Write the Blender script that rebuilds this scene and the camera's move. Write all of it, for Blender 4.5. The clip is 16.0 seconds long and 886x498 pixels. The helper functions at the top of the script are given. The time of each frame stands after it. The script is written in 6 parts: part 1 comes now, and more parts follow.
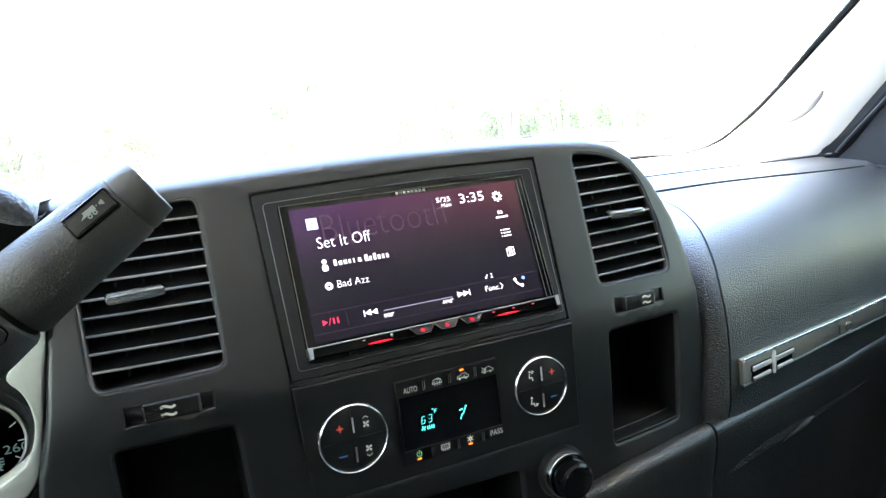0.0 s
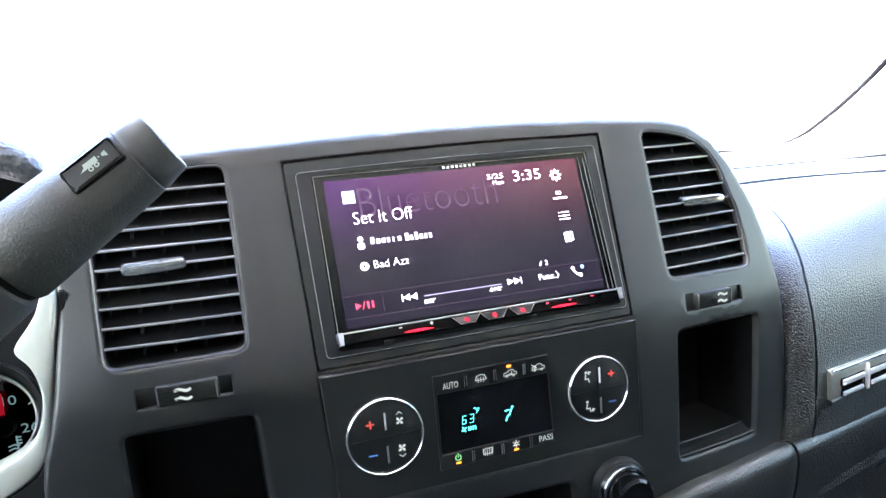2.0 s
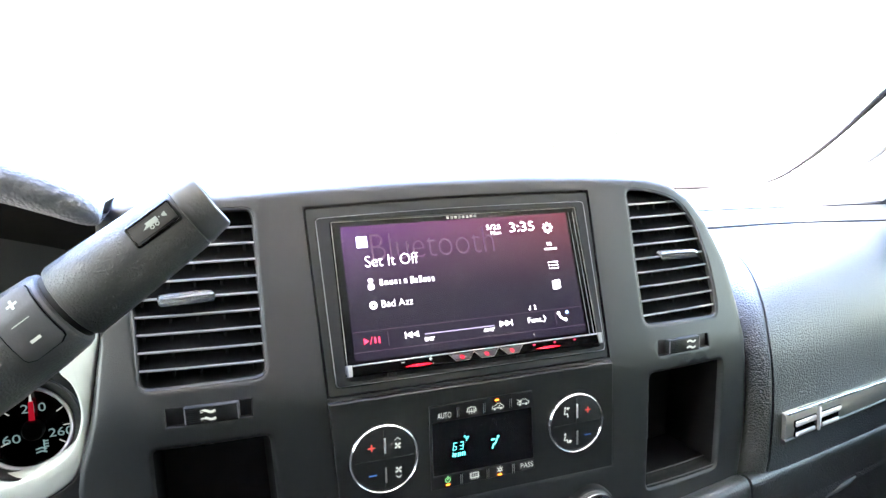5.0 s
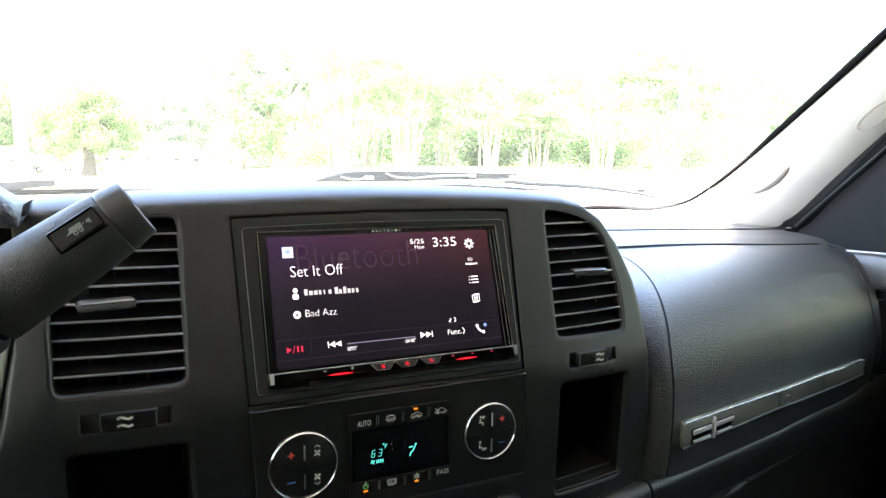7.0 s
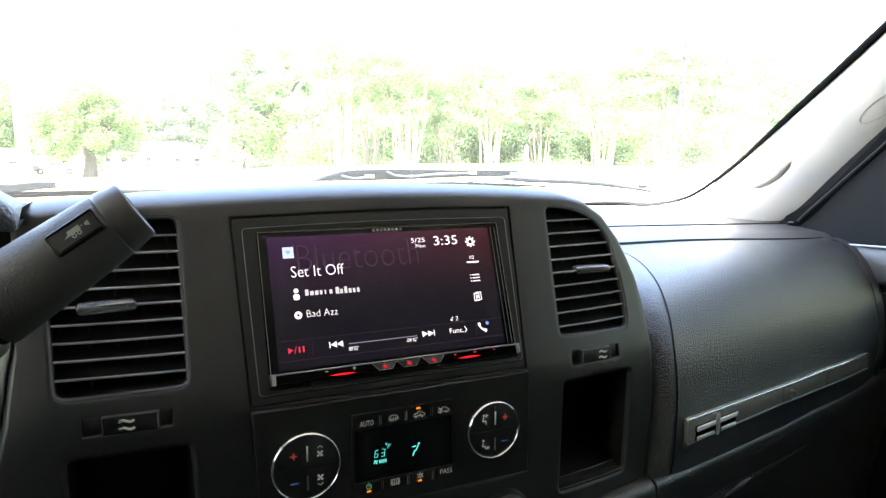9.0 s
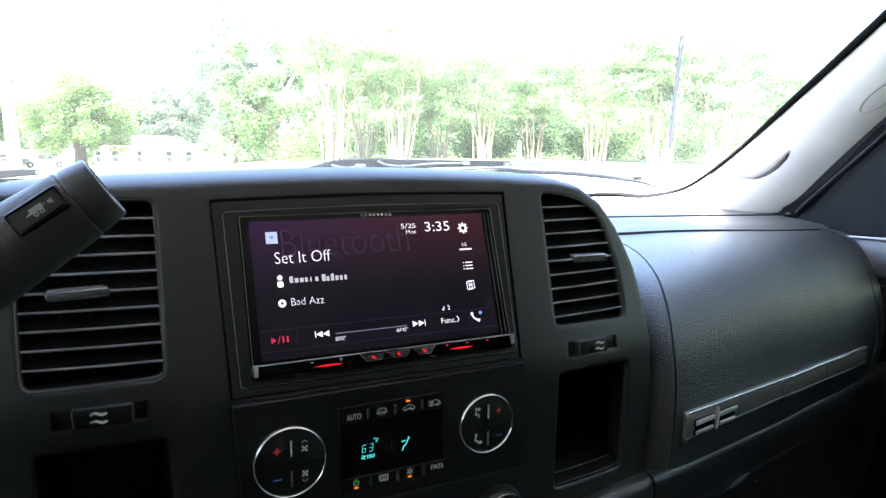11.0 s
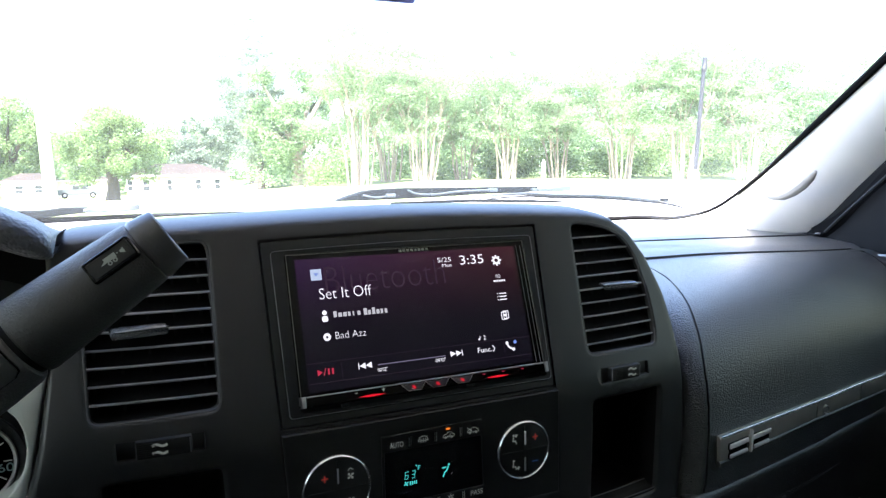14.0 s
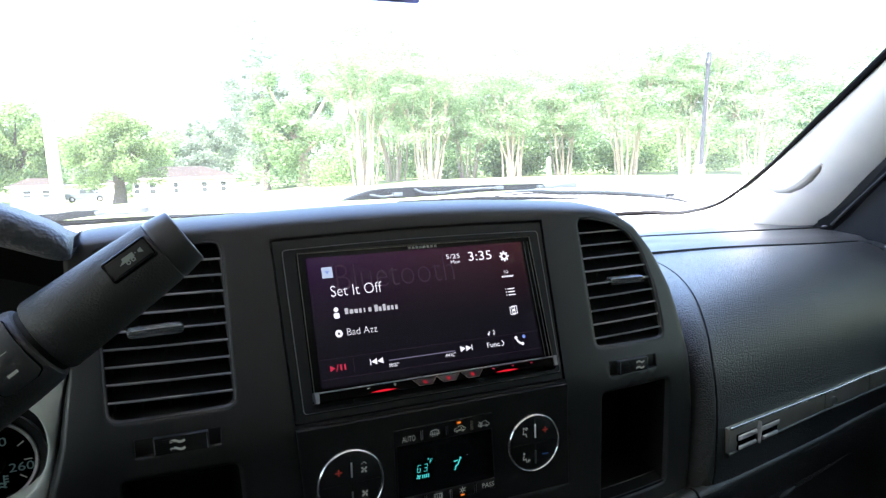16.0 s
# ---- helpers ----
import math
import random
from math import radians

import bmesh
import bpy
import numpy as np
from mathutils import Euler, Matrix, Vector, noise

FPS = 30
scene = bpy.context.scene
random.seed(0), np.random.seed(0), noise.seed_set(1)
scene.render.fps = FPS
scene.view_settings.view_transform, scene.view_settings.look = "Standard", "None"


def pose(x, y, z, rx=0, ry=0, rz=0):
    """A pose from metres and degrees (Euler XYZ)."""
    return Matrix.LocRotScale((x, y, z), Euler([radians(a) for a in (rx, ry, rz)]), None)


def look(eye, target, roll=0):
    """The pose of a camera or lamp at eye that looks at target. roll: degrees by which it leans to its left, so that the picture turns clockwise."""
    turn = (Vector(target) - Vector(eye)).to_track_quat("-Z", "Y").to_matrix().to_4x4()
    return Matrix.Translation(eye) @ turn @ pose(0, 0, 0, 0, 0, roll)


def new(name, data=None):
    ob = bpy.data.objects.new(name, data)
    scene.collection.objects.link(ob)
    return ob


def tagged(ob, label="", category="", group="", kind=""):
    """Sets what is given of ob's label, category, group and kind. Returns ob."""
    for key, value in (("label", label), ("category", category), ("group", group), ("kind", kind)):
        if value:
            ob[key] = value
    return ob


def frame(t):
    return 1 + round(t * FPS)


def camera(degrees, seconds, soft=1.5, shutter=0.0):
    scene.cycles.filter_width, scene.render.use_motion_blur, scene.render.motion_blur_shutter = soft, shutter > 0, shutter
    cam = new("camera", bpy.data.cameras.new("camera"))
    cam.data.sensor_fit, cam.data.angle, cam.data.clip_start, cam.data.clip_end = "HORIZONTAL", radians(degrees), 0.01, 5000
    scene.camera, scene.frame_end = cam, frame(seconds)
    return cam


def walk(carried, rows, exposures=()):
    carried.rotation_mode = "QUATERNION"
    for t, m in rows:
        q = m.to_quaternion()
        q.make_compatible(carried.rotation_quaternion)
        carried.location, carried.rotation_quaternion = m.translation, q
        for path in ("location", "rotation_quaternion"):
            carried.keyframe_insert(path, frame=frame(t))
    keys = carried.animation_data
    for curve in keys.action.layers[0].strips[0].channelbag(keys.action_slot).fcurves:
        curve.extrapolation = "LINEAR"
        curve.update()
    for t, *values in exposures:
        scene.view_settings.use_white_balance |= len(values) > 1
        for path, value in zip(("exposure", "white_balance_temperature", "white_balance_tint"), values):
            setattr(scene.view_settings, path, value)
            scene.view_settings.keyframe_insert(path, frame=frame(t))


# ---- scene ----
from mathutils.geometry import delaunay_2d_cdt

cam = camera(65.77, 16.0, soft=1.4)
ROWS = [
    (0, -0.1626, -0.3995, 1.3353, 81.19, 6.04, -23.87),
    (0.5, -0.1630, -0.3889, 1.3388, 81.33, 5.28, -22.22),
    (1, -0.1679, -0.3824, 1.3406, 81.89, 4.76, -21.03),
    (1.5, -0.1624, -0.3754, 1.3341, 82.62, 3.91, -19.43),
    (2, -0.1433, -0.3606, 1.3161, 81.75, 4.81, -18.96),
    (2.5, -0.1347, -0.3516, 1.3228, 81.08, 4.48, -17.97),
    (3, -0.1376, -0.3446, 1.3197, 80.77, 4.04, -16.23),
    (5.5, -0.1667, -0.4087, 1.3565, 82.31, 0.57, -21.95),
    (6, -0.1659, -0.4126, 1.3578, 82.64, 0.01, -24.82),
    (6.5, -0.1680, -0.4117, 1.3549, 82.64, -0.24, -25.69),
    (7, -0.1690, -0.4119, 1.3551, 82.53, -0.85, -25.58),
    (7.5, -0.1704, -0.4084, 1.3538, 82.37, -1.06, -25.35),
    (8, -0.1713, -0.4086, 1.3537, 82.36, -0.90, -25.16),
    (8.5, -0.1701, -0.4102, 1.3560, 82.36, -0.40, -25.24),
    (11, -0.1587, -0.3931, 1.3470, 81.91, -0.49, -26.11),
    (11.5, -0.1627, -0.3838, 1.3450, 81.49, -0.77, -24.97),
    (12, -0.1936, -0.3905, 1.3613, 82.56, -0.64, -23.23),
    (12.5, -0.1809, -0.3983, 1.3636, 84.12, 0.70, -21.85),
    (13, -0.1743, -0.4035, 1.3597, 84.04, 1.37, -22.73),
    (13.5, -0.1743, -0.4056, 1.3567, 83.69, 1.16, -23.76),
    (14, -0.1725, -0.4078, 1.3579, 83.68, 0.92, -24.09),
    (14.5, -0.1744, -0.4058, 1.3566, 83.57, 0.82, -23.76),
    (15, -0.1769, -0.4084, 1.3541, 83.53, 1.77, -23.87),
    (15.5, -0.1864, -0.4075, 1.3607, 83.55, 1.77, -23.06),
    (16, -0.1768, -0.4133, 1.3572, 83.59, 1.75, -23.66),
]
EXPOSURES = [(0.0, 4.95, 6450, 11), (0.5, 5.57, 6200, 13), (1.0, 5.83, 6120, 16), (1.5, 5.82, 6050, 18), (2.0, 5.85, 6120, 19), (2.5, 6.6, 6400, 23), (3.0, 7.05, 6450, 26),
             (5.3, 5.9, 6450, 17), (5.5, 5.8, 6500, 16), (6.0, 4.8, 7100, 13), (6.5, 4.42, 7100, 13), (7.0, 4.12, 7100, 13), (8.5, 4.02, 7100, 13), (11.0, 3.5, 6300, 14),
             (11.5, 3.92, 6200, 14), (12.0, 4.2, 6150, 15), (12.5, 3.78, 6150, 14), (13.0, 3.35, 6250, 15), (16.0, 3.3, 6200, 15)]
walk(cam, [(t, pose(x, y, z, rx, ry, rz)) for t, x, y, z, rx, ry, rz in ROWS], EXPOSURES)

# ---- world and light ----
world = bpy.data.worlds.new("world")
scene.world = world
world.use_nodes = True
wn = world.node_tree
sky = wn.nodes.new("ShaderNodeTexSky")
sky.sky_type = "NISHITA"
sky.sun_disc = False
sky.dust_density = 2.2
sky.sun_elevation = radians(58)
sky.sun_rotation = radians(212)
wn.links.new(sky.outputs[0], wn.nodes["Background"].inputs[0])
wn.nodes["Background"].inputs[1].default_value = 0.15

sun_data = bpy.data.lights.new("sun", "SUN")
sun_data.energy = 4.0
sun_data.angle = radians(0.5)
sun_data.color = (1.0, 0.95, 0.87)
sun = new("sun", sun_data)
SUN_AZ, SUN_EL = radians(212), radians(57)
toward = Vector((math.sin(SUN_AZ) * math.cos(SUN_EL), math.cos(SUN_AZ) * math.cos(SUN_EL), math.sin(SUN_EL)))
sun.matrix_basis = look(toward * 50, (0, 0, 0))

# ---- materials ----


def shader(name, color, rough=0.5, metal=0.0, vary=0.15, scale=40.0, bump=0.0, bump_scale=800.0, spec=0.5, kind="noise", stain=0.0, random_hue=0.0, coat=0.0):
    """A Principled material with colour variation at two scales and a fine relief."""
    m = bpy.data.materials.new(name)
    m.use_nodes = True
    nt = m.node_tree
    n, l = nt.nodes, nt.links
    p = n["Principled BSDF"]
    p.inputs["Roughness"].default_value = rough
    p.inputs["Metallic"].default_value = metal
    p.inputs["Specular IOR Level"].default_value = spec
    p.inputs["Coat Weight"].default_value = coat
    p.inputs["Coat Roughness"].default_value = 0.42
    co = n.new("ShaderNodeTexCoord")
    a = n.new("ShaderNodeTexNoise")
    a.inputs["Scale"].default_value = scale
    a.inputs["Detail"].default_value = 6
    b = n.new("ShaderNodeTexNoise")
    b.inputs["Scale"].default_value = scale * 0.12
    b.inputs["Detail"].default_value = 3
    l.new(co.outputs["Object"], a.inputs["Vector"])
    l.new(co.outputs["Object"], b.inputs["Vector"])
    mix = n.new("ShaderNodeMath")
    mix.operation = "ADD"
    l.new(a.outputs[0], mix.inputs[0])
    l.new(b.outputs[0], mix.inputs[1])
    ramp = n.new("ShaderNodeMapRange")
    ramp.inputs["From Min"].default_value = 0.7
    ramp.inputs["From Max"].default_value = 1.3
    ramp.inputs["To Min"].default_value = 1 - vary
    ramp.inputs["To Max"].default_value = 1 + vary
    l.new(mix.outputs[0], ramp.inputs["Value"])
    last = ramp.outputs[0]
    if random_hue:
        info = n.new("ShaderNodeObjectInfo")
        r2 = n.new("ShaderNodeMapRange")
        r2.inputs["To Min"].default_value = 1 - random_hue
        r2.inputs["To Max"].default_value = 1 + random_hue
        l.new(info.outputs["Random"], r2.inputs["Value"])
        mm = n.new("ShaderNodeMath")
        mm.operation = "MULTIPLY"
        l.new(last, mm.inputs[0])
        l.new(r2.outputs[0], mm.inputs[1])
        last = mm.outputs[0]
    sc = n.new("ShaderNodeVectorMath")
    sc.operation = "SCALE"
    sc.inputs[0].default_value = color
    l.new(last, sc.inputs["Scale"])
    l.new(sc.outputs[0], p.inputs["Base Color"])
    rr = n.new("ShaderNodeMapRange")
    rr.inputs["To Min"].default_value = max(rough - 0.08, 0.02)
    rr.inputs["To Max"].default_value = min(rough + 0.08, 1.0)
    l.new(b.outputs[0], rr.inputs["Value"])
    l.new(rr.outputs[0], p.inputs["Roughness"])
    if bump:
        if kind == "leather":
            t = n.new("ShaderNodeTexVoronoi")
            t.feature = "SMOOTH_F1"
            t.inputs["Smoothness"].default_value = 0.35
            t.inputs["Scale"].default_value = bump_scale
            warp = n.new("ShaderNodeTexNoise")
            warp.inputs["Scale"].default_value = bump_scale * 0.4
            add = n.new("ShaderNodeVectorMath")
            add.operation = "MULTIPLY_ADD"
            add.inputs[1].default_value = (0.45 / bump_scale,) * 3
            l.new(warp.outputs["Color"], add.inputs[0])
            l.new(co.outputs["Object"], add.inputs[2])
            l.new(add.outputs[0], t.inputs["Vector"])
        else:
            t = n.new("ShaderNodeTexNoise")
            t.inputs["Scale"].default_value = bump_scale
            t.inputs["Detail"].default_value = 2
            l.new(co.outputs["Object"], t.inputs["Vector"])
        bp = n.new("ShaderNodeBump")
        bp.inputs["Strength"].default_value = 1.0
        bp.invert = kind == "leather"
        bp.inputs["Distance"].default_value = bump
        l.new(t.outputs[0], bp.inputs["Height"])
        l.new(bp.outputs[0], p.inputs["Normal"])
    return m


def glow(name, color, strength, base=(0.01, 0.01, 0.01), rough=0.3):
    m = bpy.data.materials.new(name)
    m.use_nodes = True
    p = m.node_tree.nodes["Principled BSDF"]
    p.inputs["Base Color"].default_value = (*base, 1)
    p.inputs["Roughness"].default_value = rough
    p.inputs["Emission Color"].default_value = (*color, 1)
    p.inputs["Emission Strength"].default_value = strength
    return m


def leaf_shader(name, color, spread=0.35):
    m = bpy.data.materials.new(name)
    m.use_nodes = True
    n, l = m.node_tree.nodes, m.node_tree.links
    p = n["Principled BSDF"]
    p.inputs["Roughness"].default_value = 0.6
    p.inputs["Specular IOR Level"].default_value = 0.25
    g = n.new("ShaderNodeNewGeometry")
    r = n.new("ShaderNodeMapRange")
    r.inputs["To Min"].default_value = 1 - spread
    r.inputs["To Max"].default_value = 1 + spread
    l.new(g.outputs["Random Per Island"], r.inputs["Value"])
    s = n.new("ShaderNodeVectorMath")
    s.operation = "SCALE"
    s.inputs[0].default_value = color
    l.new(r.outputs[0], s.inputs["Scale"])
    l.new(s.outputs[0], p.inputs["Base Color"])
    t = n.new("ShaderNodeBsdfTranslucent")
    l.new(s.outputs[0], t.inputs["Color"])
    mx = n.new("ShaderNodeMixShader")
    mx.inputs[0].default_value = 0.42
    l.new(p.outputs[0], mx.inputs[1])
    l.new(t.outputs[0], mx.inputs[2])
    l.new(mx.outputs[0], n["Material Output"].inputs[0])
    return m


def glass_shader(name, tint=(0.95, 0.97, 0.96), veil=0.0):
    """Thin clear sheet: lets light through with a weak mirror image on top."""
    m = bpy.data.materials.new(name)
    m.use_nodes = True
    n, l = m.node_tree.nodes, m.node_tree.links
    tr = n.new("ShaderNodeBsdfTransparent")
    tr.inputs["Color"].default_value = (*tint, 1)
    gl = n.new("ShaderNodeBsdfGlossy")
    gl.inputs["Roughness"].default_value = 0.02
    fr = n.new("ShaderNodeFresnel")
    fr.inputs["IOR"].default_value = 1.25
    mx = n.new("ShaderNodeMixShader")
    l.new(fr.outputs[0], mx.inputs[0])
    l.new(tr.outputs[0], mx.inputs[1])
    l.new(gl.outputs[0], mx.inputs[2])
    last = mx.outputs[0]
    if veil:
        # a pale film painted on the glass for the glare over the view
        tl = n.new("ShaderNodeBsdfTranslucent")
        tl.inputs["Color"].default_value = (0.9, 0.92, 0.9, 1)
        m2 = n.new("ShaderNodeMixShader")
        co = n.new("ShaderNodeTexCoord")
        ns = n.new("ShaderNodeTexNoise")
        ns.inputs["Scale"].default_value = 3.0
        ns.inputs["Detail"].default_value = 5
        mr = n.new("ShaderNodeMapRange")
        mr.inputs["To Min"].default_value = veil * 0.7
        mr.inputs["To Max"].default_value = veil * 1.3
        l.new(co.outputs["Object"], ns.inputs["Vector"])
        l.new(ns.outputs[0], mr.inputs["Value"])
        # the painted glare grows towards the passenger's side
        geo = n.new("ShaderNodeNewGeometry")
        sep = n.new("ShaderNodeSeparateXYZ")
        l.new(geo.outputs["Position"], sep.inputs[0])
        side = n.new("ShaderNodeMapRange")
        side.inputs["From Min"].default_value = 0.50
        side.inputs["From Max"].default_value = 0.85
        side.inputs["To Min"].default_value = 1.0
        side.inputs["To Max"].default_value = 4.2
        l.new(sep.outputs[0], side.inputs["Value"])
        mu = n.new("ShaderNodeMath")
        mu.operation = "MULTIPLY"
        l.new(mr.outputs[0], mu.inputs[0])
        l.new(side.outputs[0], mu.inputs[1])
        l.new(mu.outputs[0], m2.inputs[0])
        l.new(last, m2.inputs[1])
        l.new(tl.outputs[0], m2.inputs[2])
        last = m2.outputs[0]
    l.new(last, n["Material Output"].inputs[0])
    return m


def screen_shader():
    """The lit display: a purple and wine-red field above, nearly black below."""
    m = bpy.data.materials.new("lcd_field")
    m.use_nodes = True
    n, l = m.node_tree.nodes, m.node_tree.links
    p = n["Principled BSDF"]
    p.inputs["Base Color"].default_value = (0.012, 0.012, 0.014, 1)
    p.inputs["Roughness"].default_value = 0.12
    co = n.new("ShaderNodeTexCoord")
    sep = n.new("ShaderNodeSeparateXYZ")
    l.new(co.outputs["Object"], sep.inputs[0])
    up = n.new("ShaderNodeMapRange")
    up.inputs["From Min"].default_value = 0.035
    up.inputs["From Max"].default_value = 0.092
    l.new(sep.outputs[1], up.inputs["Value"])
    pw = n.new("ShaderNodeMath")
    pw.operation = "POWER"
    pw.inputs[1].default_value = 1.6
    l.new(up.outputs[0], pw.inputs[0])
    side = n.new("ShaderNodeMapRange")
    side.inputs["From Min"].default_value = -0.08
    side.inputs["From Max"].default_value = 0.08
    l.new(sep.outputs[0], side.inputs["Value"])
    hue = n.new("ShaderNodeMix")
    hue.data_type = "RGBA"
    hue.inputs["A"].default_value = (0.078, 0.021, 0.110, 1)
    hue.inputs["B"].default_value = (0.135, 0.028, 0.042, 1)
    l.new(side.outputs[0], hue.inputs["Factor"])
    mix = n.new("ShaderNodeMix")
    mix.data_type = "RGBA"
    mix.inputs["A"].default_value = (0.014, 0.0108, 0.020, 1)
    l.new(pw.outputs[0], mix.inputs["Factor"])
    l.new(hue.outputs["Result"], mix.inputs["B"])
    l.new(mix.outputs["Result"], p.inputs["Emission Color"])
    p.inputs["Emission Strength"].default_value = 0.037
    return m


MAT_BEZEL = shader("charcoal_plastic", (0.0170, 0.0167, 0.0162), 0.46, bump=0.00012, bump_scale=1500, vary=0.10, scale=25, spec=0.75, coat=0.15)
MAT_INSERT = shader("insert_plastic", (0.020, 0.0202, 0.0198), 0.48, bump=0.00010, bump_scale=1600, vary=0.10, scale=25)
MAT_GRAIN = shader("grained_vinyl", (0.020, 0.0215, 0.0207), 0.33, bump=0.0013, bump_scale=760, spec=1.0, coat=0.4, vary=0.12, scale=20, kind="leather")
# vinyl lightened to paint the sky's glare on the dash top
MAT_TOP = shader("lightened_vinyl", (0.075, 0.074, 0.072), 0.42, bump=0.0003, bump_scale=700, vary=0.10, scale=18, spec=1.0, coat=0.4)
MAT_LOWER = shader("lower_dash_vinyl", (0.038, 0.0382, 0.0370), 0.34, bump=0.0003, bump_scale=640, vary=0.12, scale=20, kind="leather", spec=1.0)
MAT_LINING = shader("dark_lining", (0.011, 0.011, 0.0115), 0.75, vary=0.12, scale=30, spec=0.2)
MAT_SMOOTH = shader("smooth_vinyl", (0.044, 0.046, 0.047), 0.45, bump=0.0001, bump_scale=1200, vary=0.10, scale=18)
MAT_BROW = shader("pebbled_leather", (0.085, 0.087, 0.094), 0.45, bump=0.0006, bump_scale=520, vary=0.08, scale=25, kind="leather")
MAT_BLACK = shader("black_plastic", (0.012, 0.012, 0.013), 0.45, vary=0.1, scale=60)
MAT_SLAT = shader("vent_slat_plastic", (0.10, 0.10, 0.104), 0.22, vary=0.1, scale=60)
# paler than the slats, to paint the bright line along their edges
MAT_EDGE = shader("pale_edge_tone", (0.26, 0.26, 0.27), 0.25, vary=0.1, scale=60)
MAT_GLOSS = shader("gloss_black", (0.008, 0.008, 0.009), 0.1, vary=0.05, scale=60)
MAT_CHROME = shader("chrome", (0.82, 0.83, 0.85), 0.12, metal=1.0, vary=0.04, scale=60)
MAT_STRIP = shader("strip_silver", (0.40, 0.39, 0.345), 0.36, metal=0.35, vary=0.06, scale=90, bump=0.00005, bump_scale=2500)
MAT_BADGE = shader("badge_chrome", (0.92, 0.92, 0.94), 0.22, metal=0.12, vary=0.04, scale=60)
MAT_RING = shader("ring_chrome", (0.92, 0.92, 0.94), 0.15, metal=0.85, vary=0.04, scale=60)
MAT_SATIN = shader("satin_silver", (0.50, 0.50, 0.49), 0.30, metal=0.75, vary=0.06, scale=90)
MAT_READOUT = shader("readout_black", (0.010, 0.010, 0.012), 0.14, vary=0.05, scale=60, spec=0.5)
MAT_BAR = shader("bar_silver", (0.52, 0.52, 0.54), 0.25, metal=0.35, vary=0.05, scale=60)
MAT_LINE = shader("grey_edge", (0.26, 0.26, 0.27), 0.35, metal=0.3, vary=0.05, scale=60)
MAT_SILVER = shader("silver_paint", (0.74, 0.78, 0.73), 0.40, metal=0.05, vary=0.05, scale=60)
MAT_RUBBER = shader("rubber", (0.02, 0.02, 0.021), 0.7, vary=0.15, scale=40)
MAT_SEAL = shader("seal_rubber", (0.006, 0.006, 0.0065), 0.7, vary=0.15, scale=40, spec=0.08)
MAT_WIPER = shader("wiper_rubber", (0.006, 0.0085, 0.0105), 0.6, vary=0.2, scale=40, spec=0.12)
MAT_SHIFT = shader("shifter_leatherette", (0.078, 0.078, 0.079), 0.40, bump=0.00022, bump_scale=900, vary=0.10, scale=30, kind="leather")
MAT_CAP = shader("shifter_cap", (0.095, 0.095, 0.100), 0.30, bump=0.0001, bump_scale=700, vary=0.14, scale=30)
MAT_PILLAR = shader("beige_trim", (0.84, 0.80, 0.72), 0.75, bump=0.0001, bump_scale=900, vary=0.05, scale=25)
MAT_TAUPE = shader("taupe_trim", (0.52, 0.48, 0.41), 0.75, vary=0.08, scale=40)
MAT_ROOF = shader("headliner_fabric", (0.72, 0.70, 0.65), 0.9, bump=0.0006, bump_scale=500, vary=0.06, scale=15)
MAT_PRINT = glow("white_print", (0.75, 0.82, 0.74), 0.012, base=(0.45, 0.48, 0.44))
MAT_RED = glow("red_print", (1.0, 0.12, 0.08), 0.012, base=(0.5, 0.04, 0.03))
MAT_BLUE = glow("blue_print", (0.1, 0.3, 0.9), 0.008, base=(0.05, 0.14, 0.4))
MAT_GREEN = glow("green_print", (0.25, 0.9, 0.3), 0.02, base=(0.30, 0.50, 0.28))
MAT_CYAN = glow("cyan_digits", (0.10, 0.95, 0.85), 0.075)
MAT_AMBER = glow("amber_light", (1.0, 0.24, 0.02), 0.11)
MAT_REDLED = glow("red_led", (1.0, 0.012, 0.03), 0.09)
MAT_REDICON = glow("red_icon", (1.0, 0.05, 0.12), 0.055)
MAT_TEXT = glow("screen_white", (0.95, 0.95, 1.0), 0.11)
MAT_TEXT2 = glow("screen_soft_white", (0.9, 0.9, 0.95), 0.06)
MAT_DIM = glow("screen_dim", (0.55, 0.5, 0.75), 0.028)
MAT_GHOST = glow("screen_ghost", (0.42, 0.20, 0.42), 0.0075)
MAT_BLUEDOT = glow("screen_blue", (0.25, 0.4, 1.0), 0.07)
MAT_LCD = screen_shader()
MAT_SKYBLUE = glow("screen_tile", (0.65, 0.78, 1.0), 0.08)
MAT_WINDOW = glass_shader("windscreen_glass", veil=0.020)
# unseen side and rear panes, tinted to set the cab's light
MAT_SIDE = glass_shader("side_glass", (0.52, 0.515, 0.44))
MAT_DRIVER = glass_shader("driver_glass", (0.65, 0.64, 0.555))
MAT_TINT = glass_shader("tinted_glass", (0.05, 0.053, 0.05))
MAT_GRASS = shader("lawn", (0.20, 0.24, 0.10), 0.9, vary=0.3, scale=3.0)
MAT_ROAD = shader("pale_concrete", (0.48, 0.47, 0.44), 0.85, vary=0.12, scale=1.5)
MAT_BARK = shader("pale_bark", (0.30, 0.25, 0.20), 0.85, vary=0.25, scale=8)
MAT_BARKD = shader("dark_bark", (0.085, 0.075, 0.062), 0.9, vary=0.3, scale=8)
MAT_LEAF = leaf_shader("myrtle_leaves", (0.24, 0.345, 0.19), 0.45)
MAT_OAK = leaf_shader("oak_leaves", (0.18, 0.265, 0.11), 0.55)
MAT_FIR = leaf_shader("conifer_needles", (0.175, 0.225, 0.165), 0.4)
MAT_WOODS = leaf_shader("woods_leaves", (0.20, 0.30, 0.145), 0.45)
MAT_CREAM = shader("cream_siding", (0.56, 0.52, 0.37), 0.8, vary=0.06, scale=2)
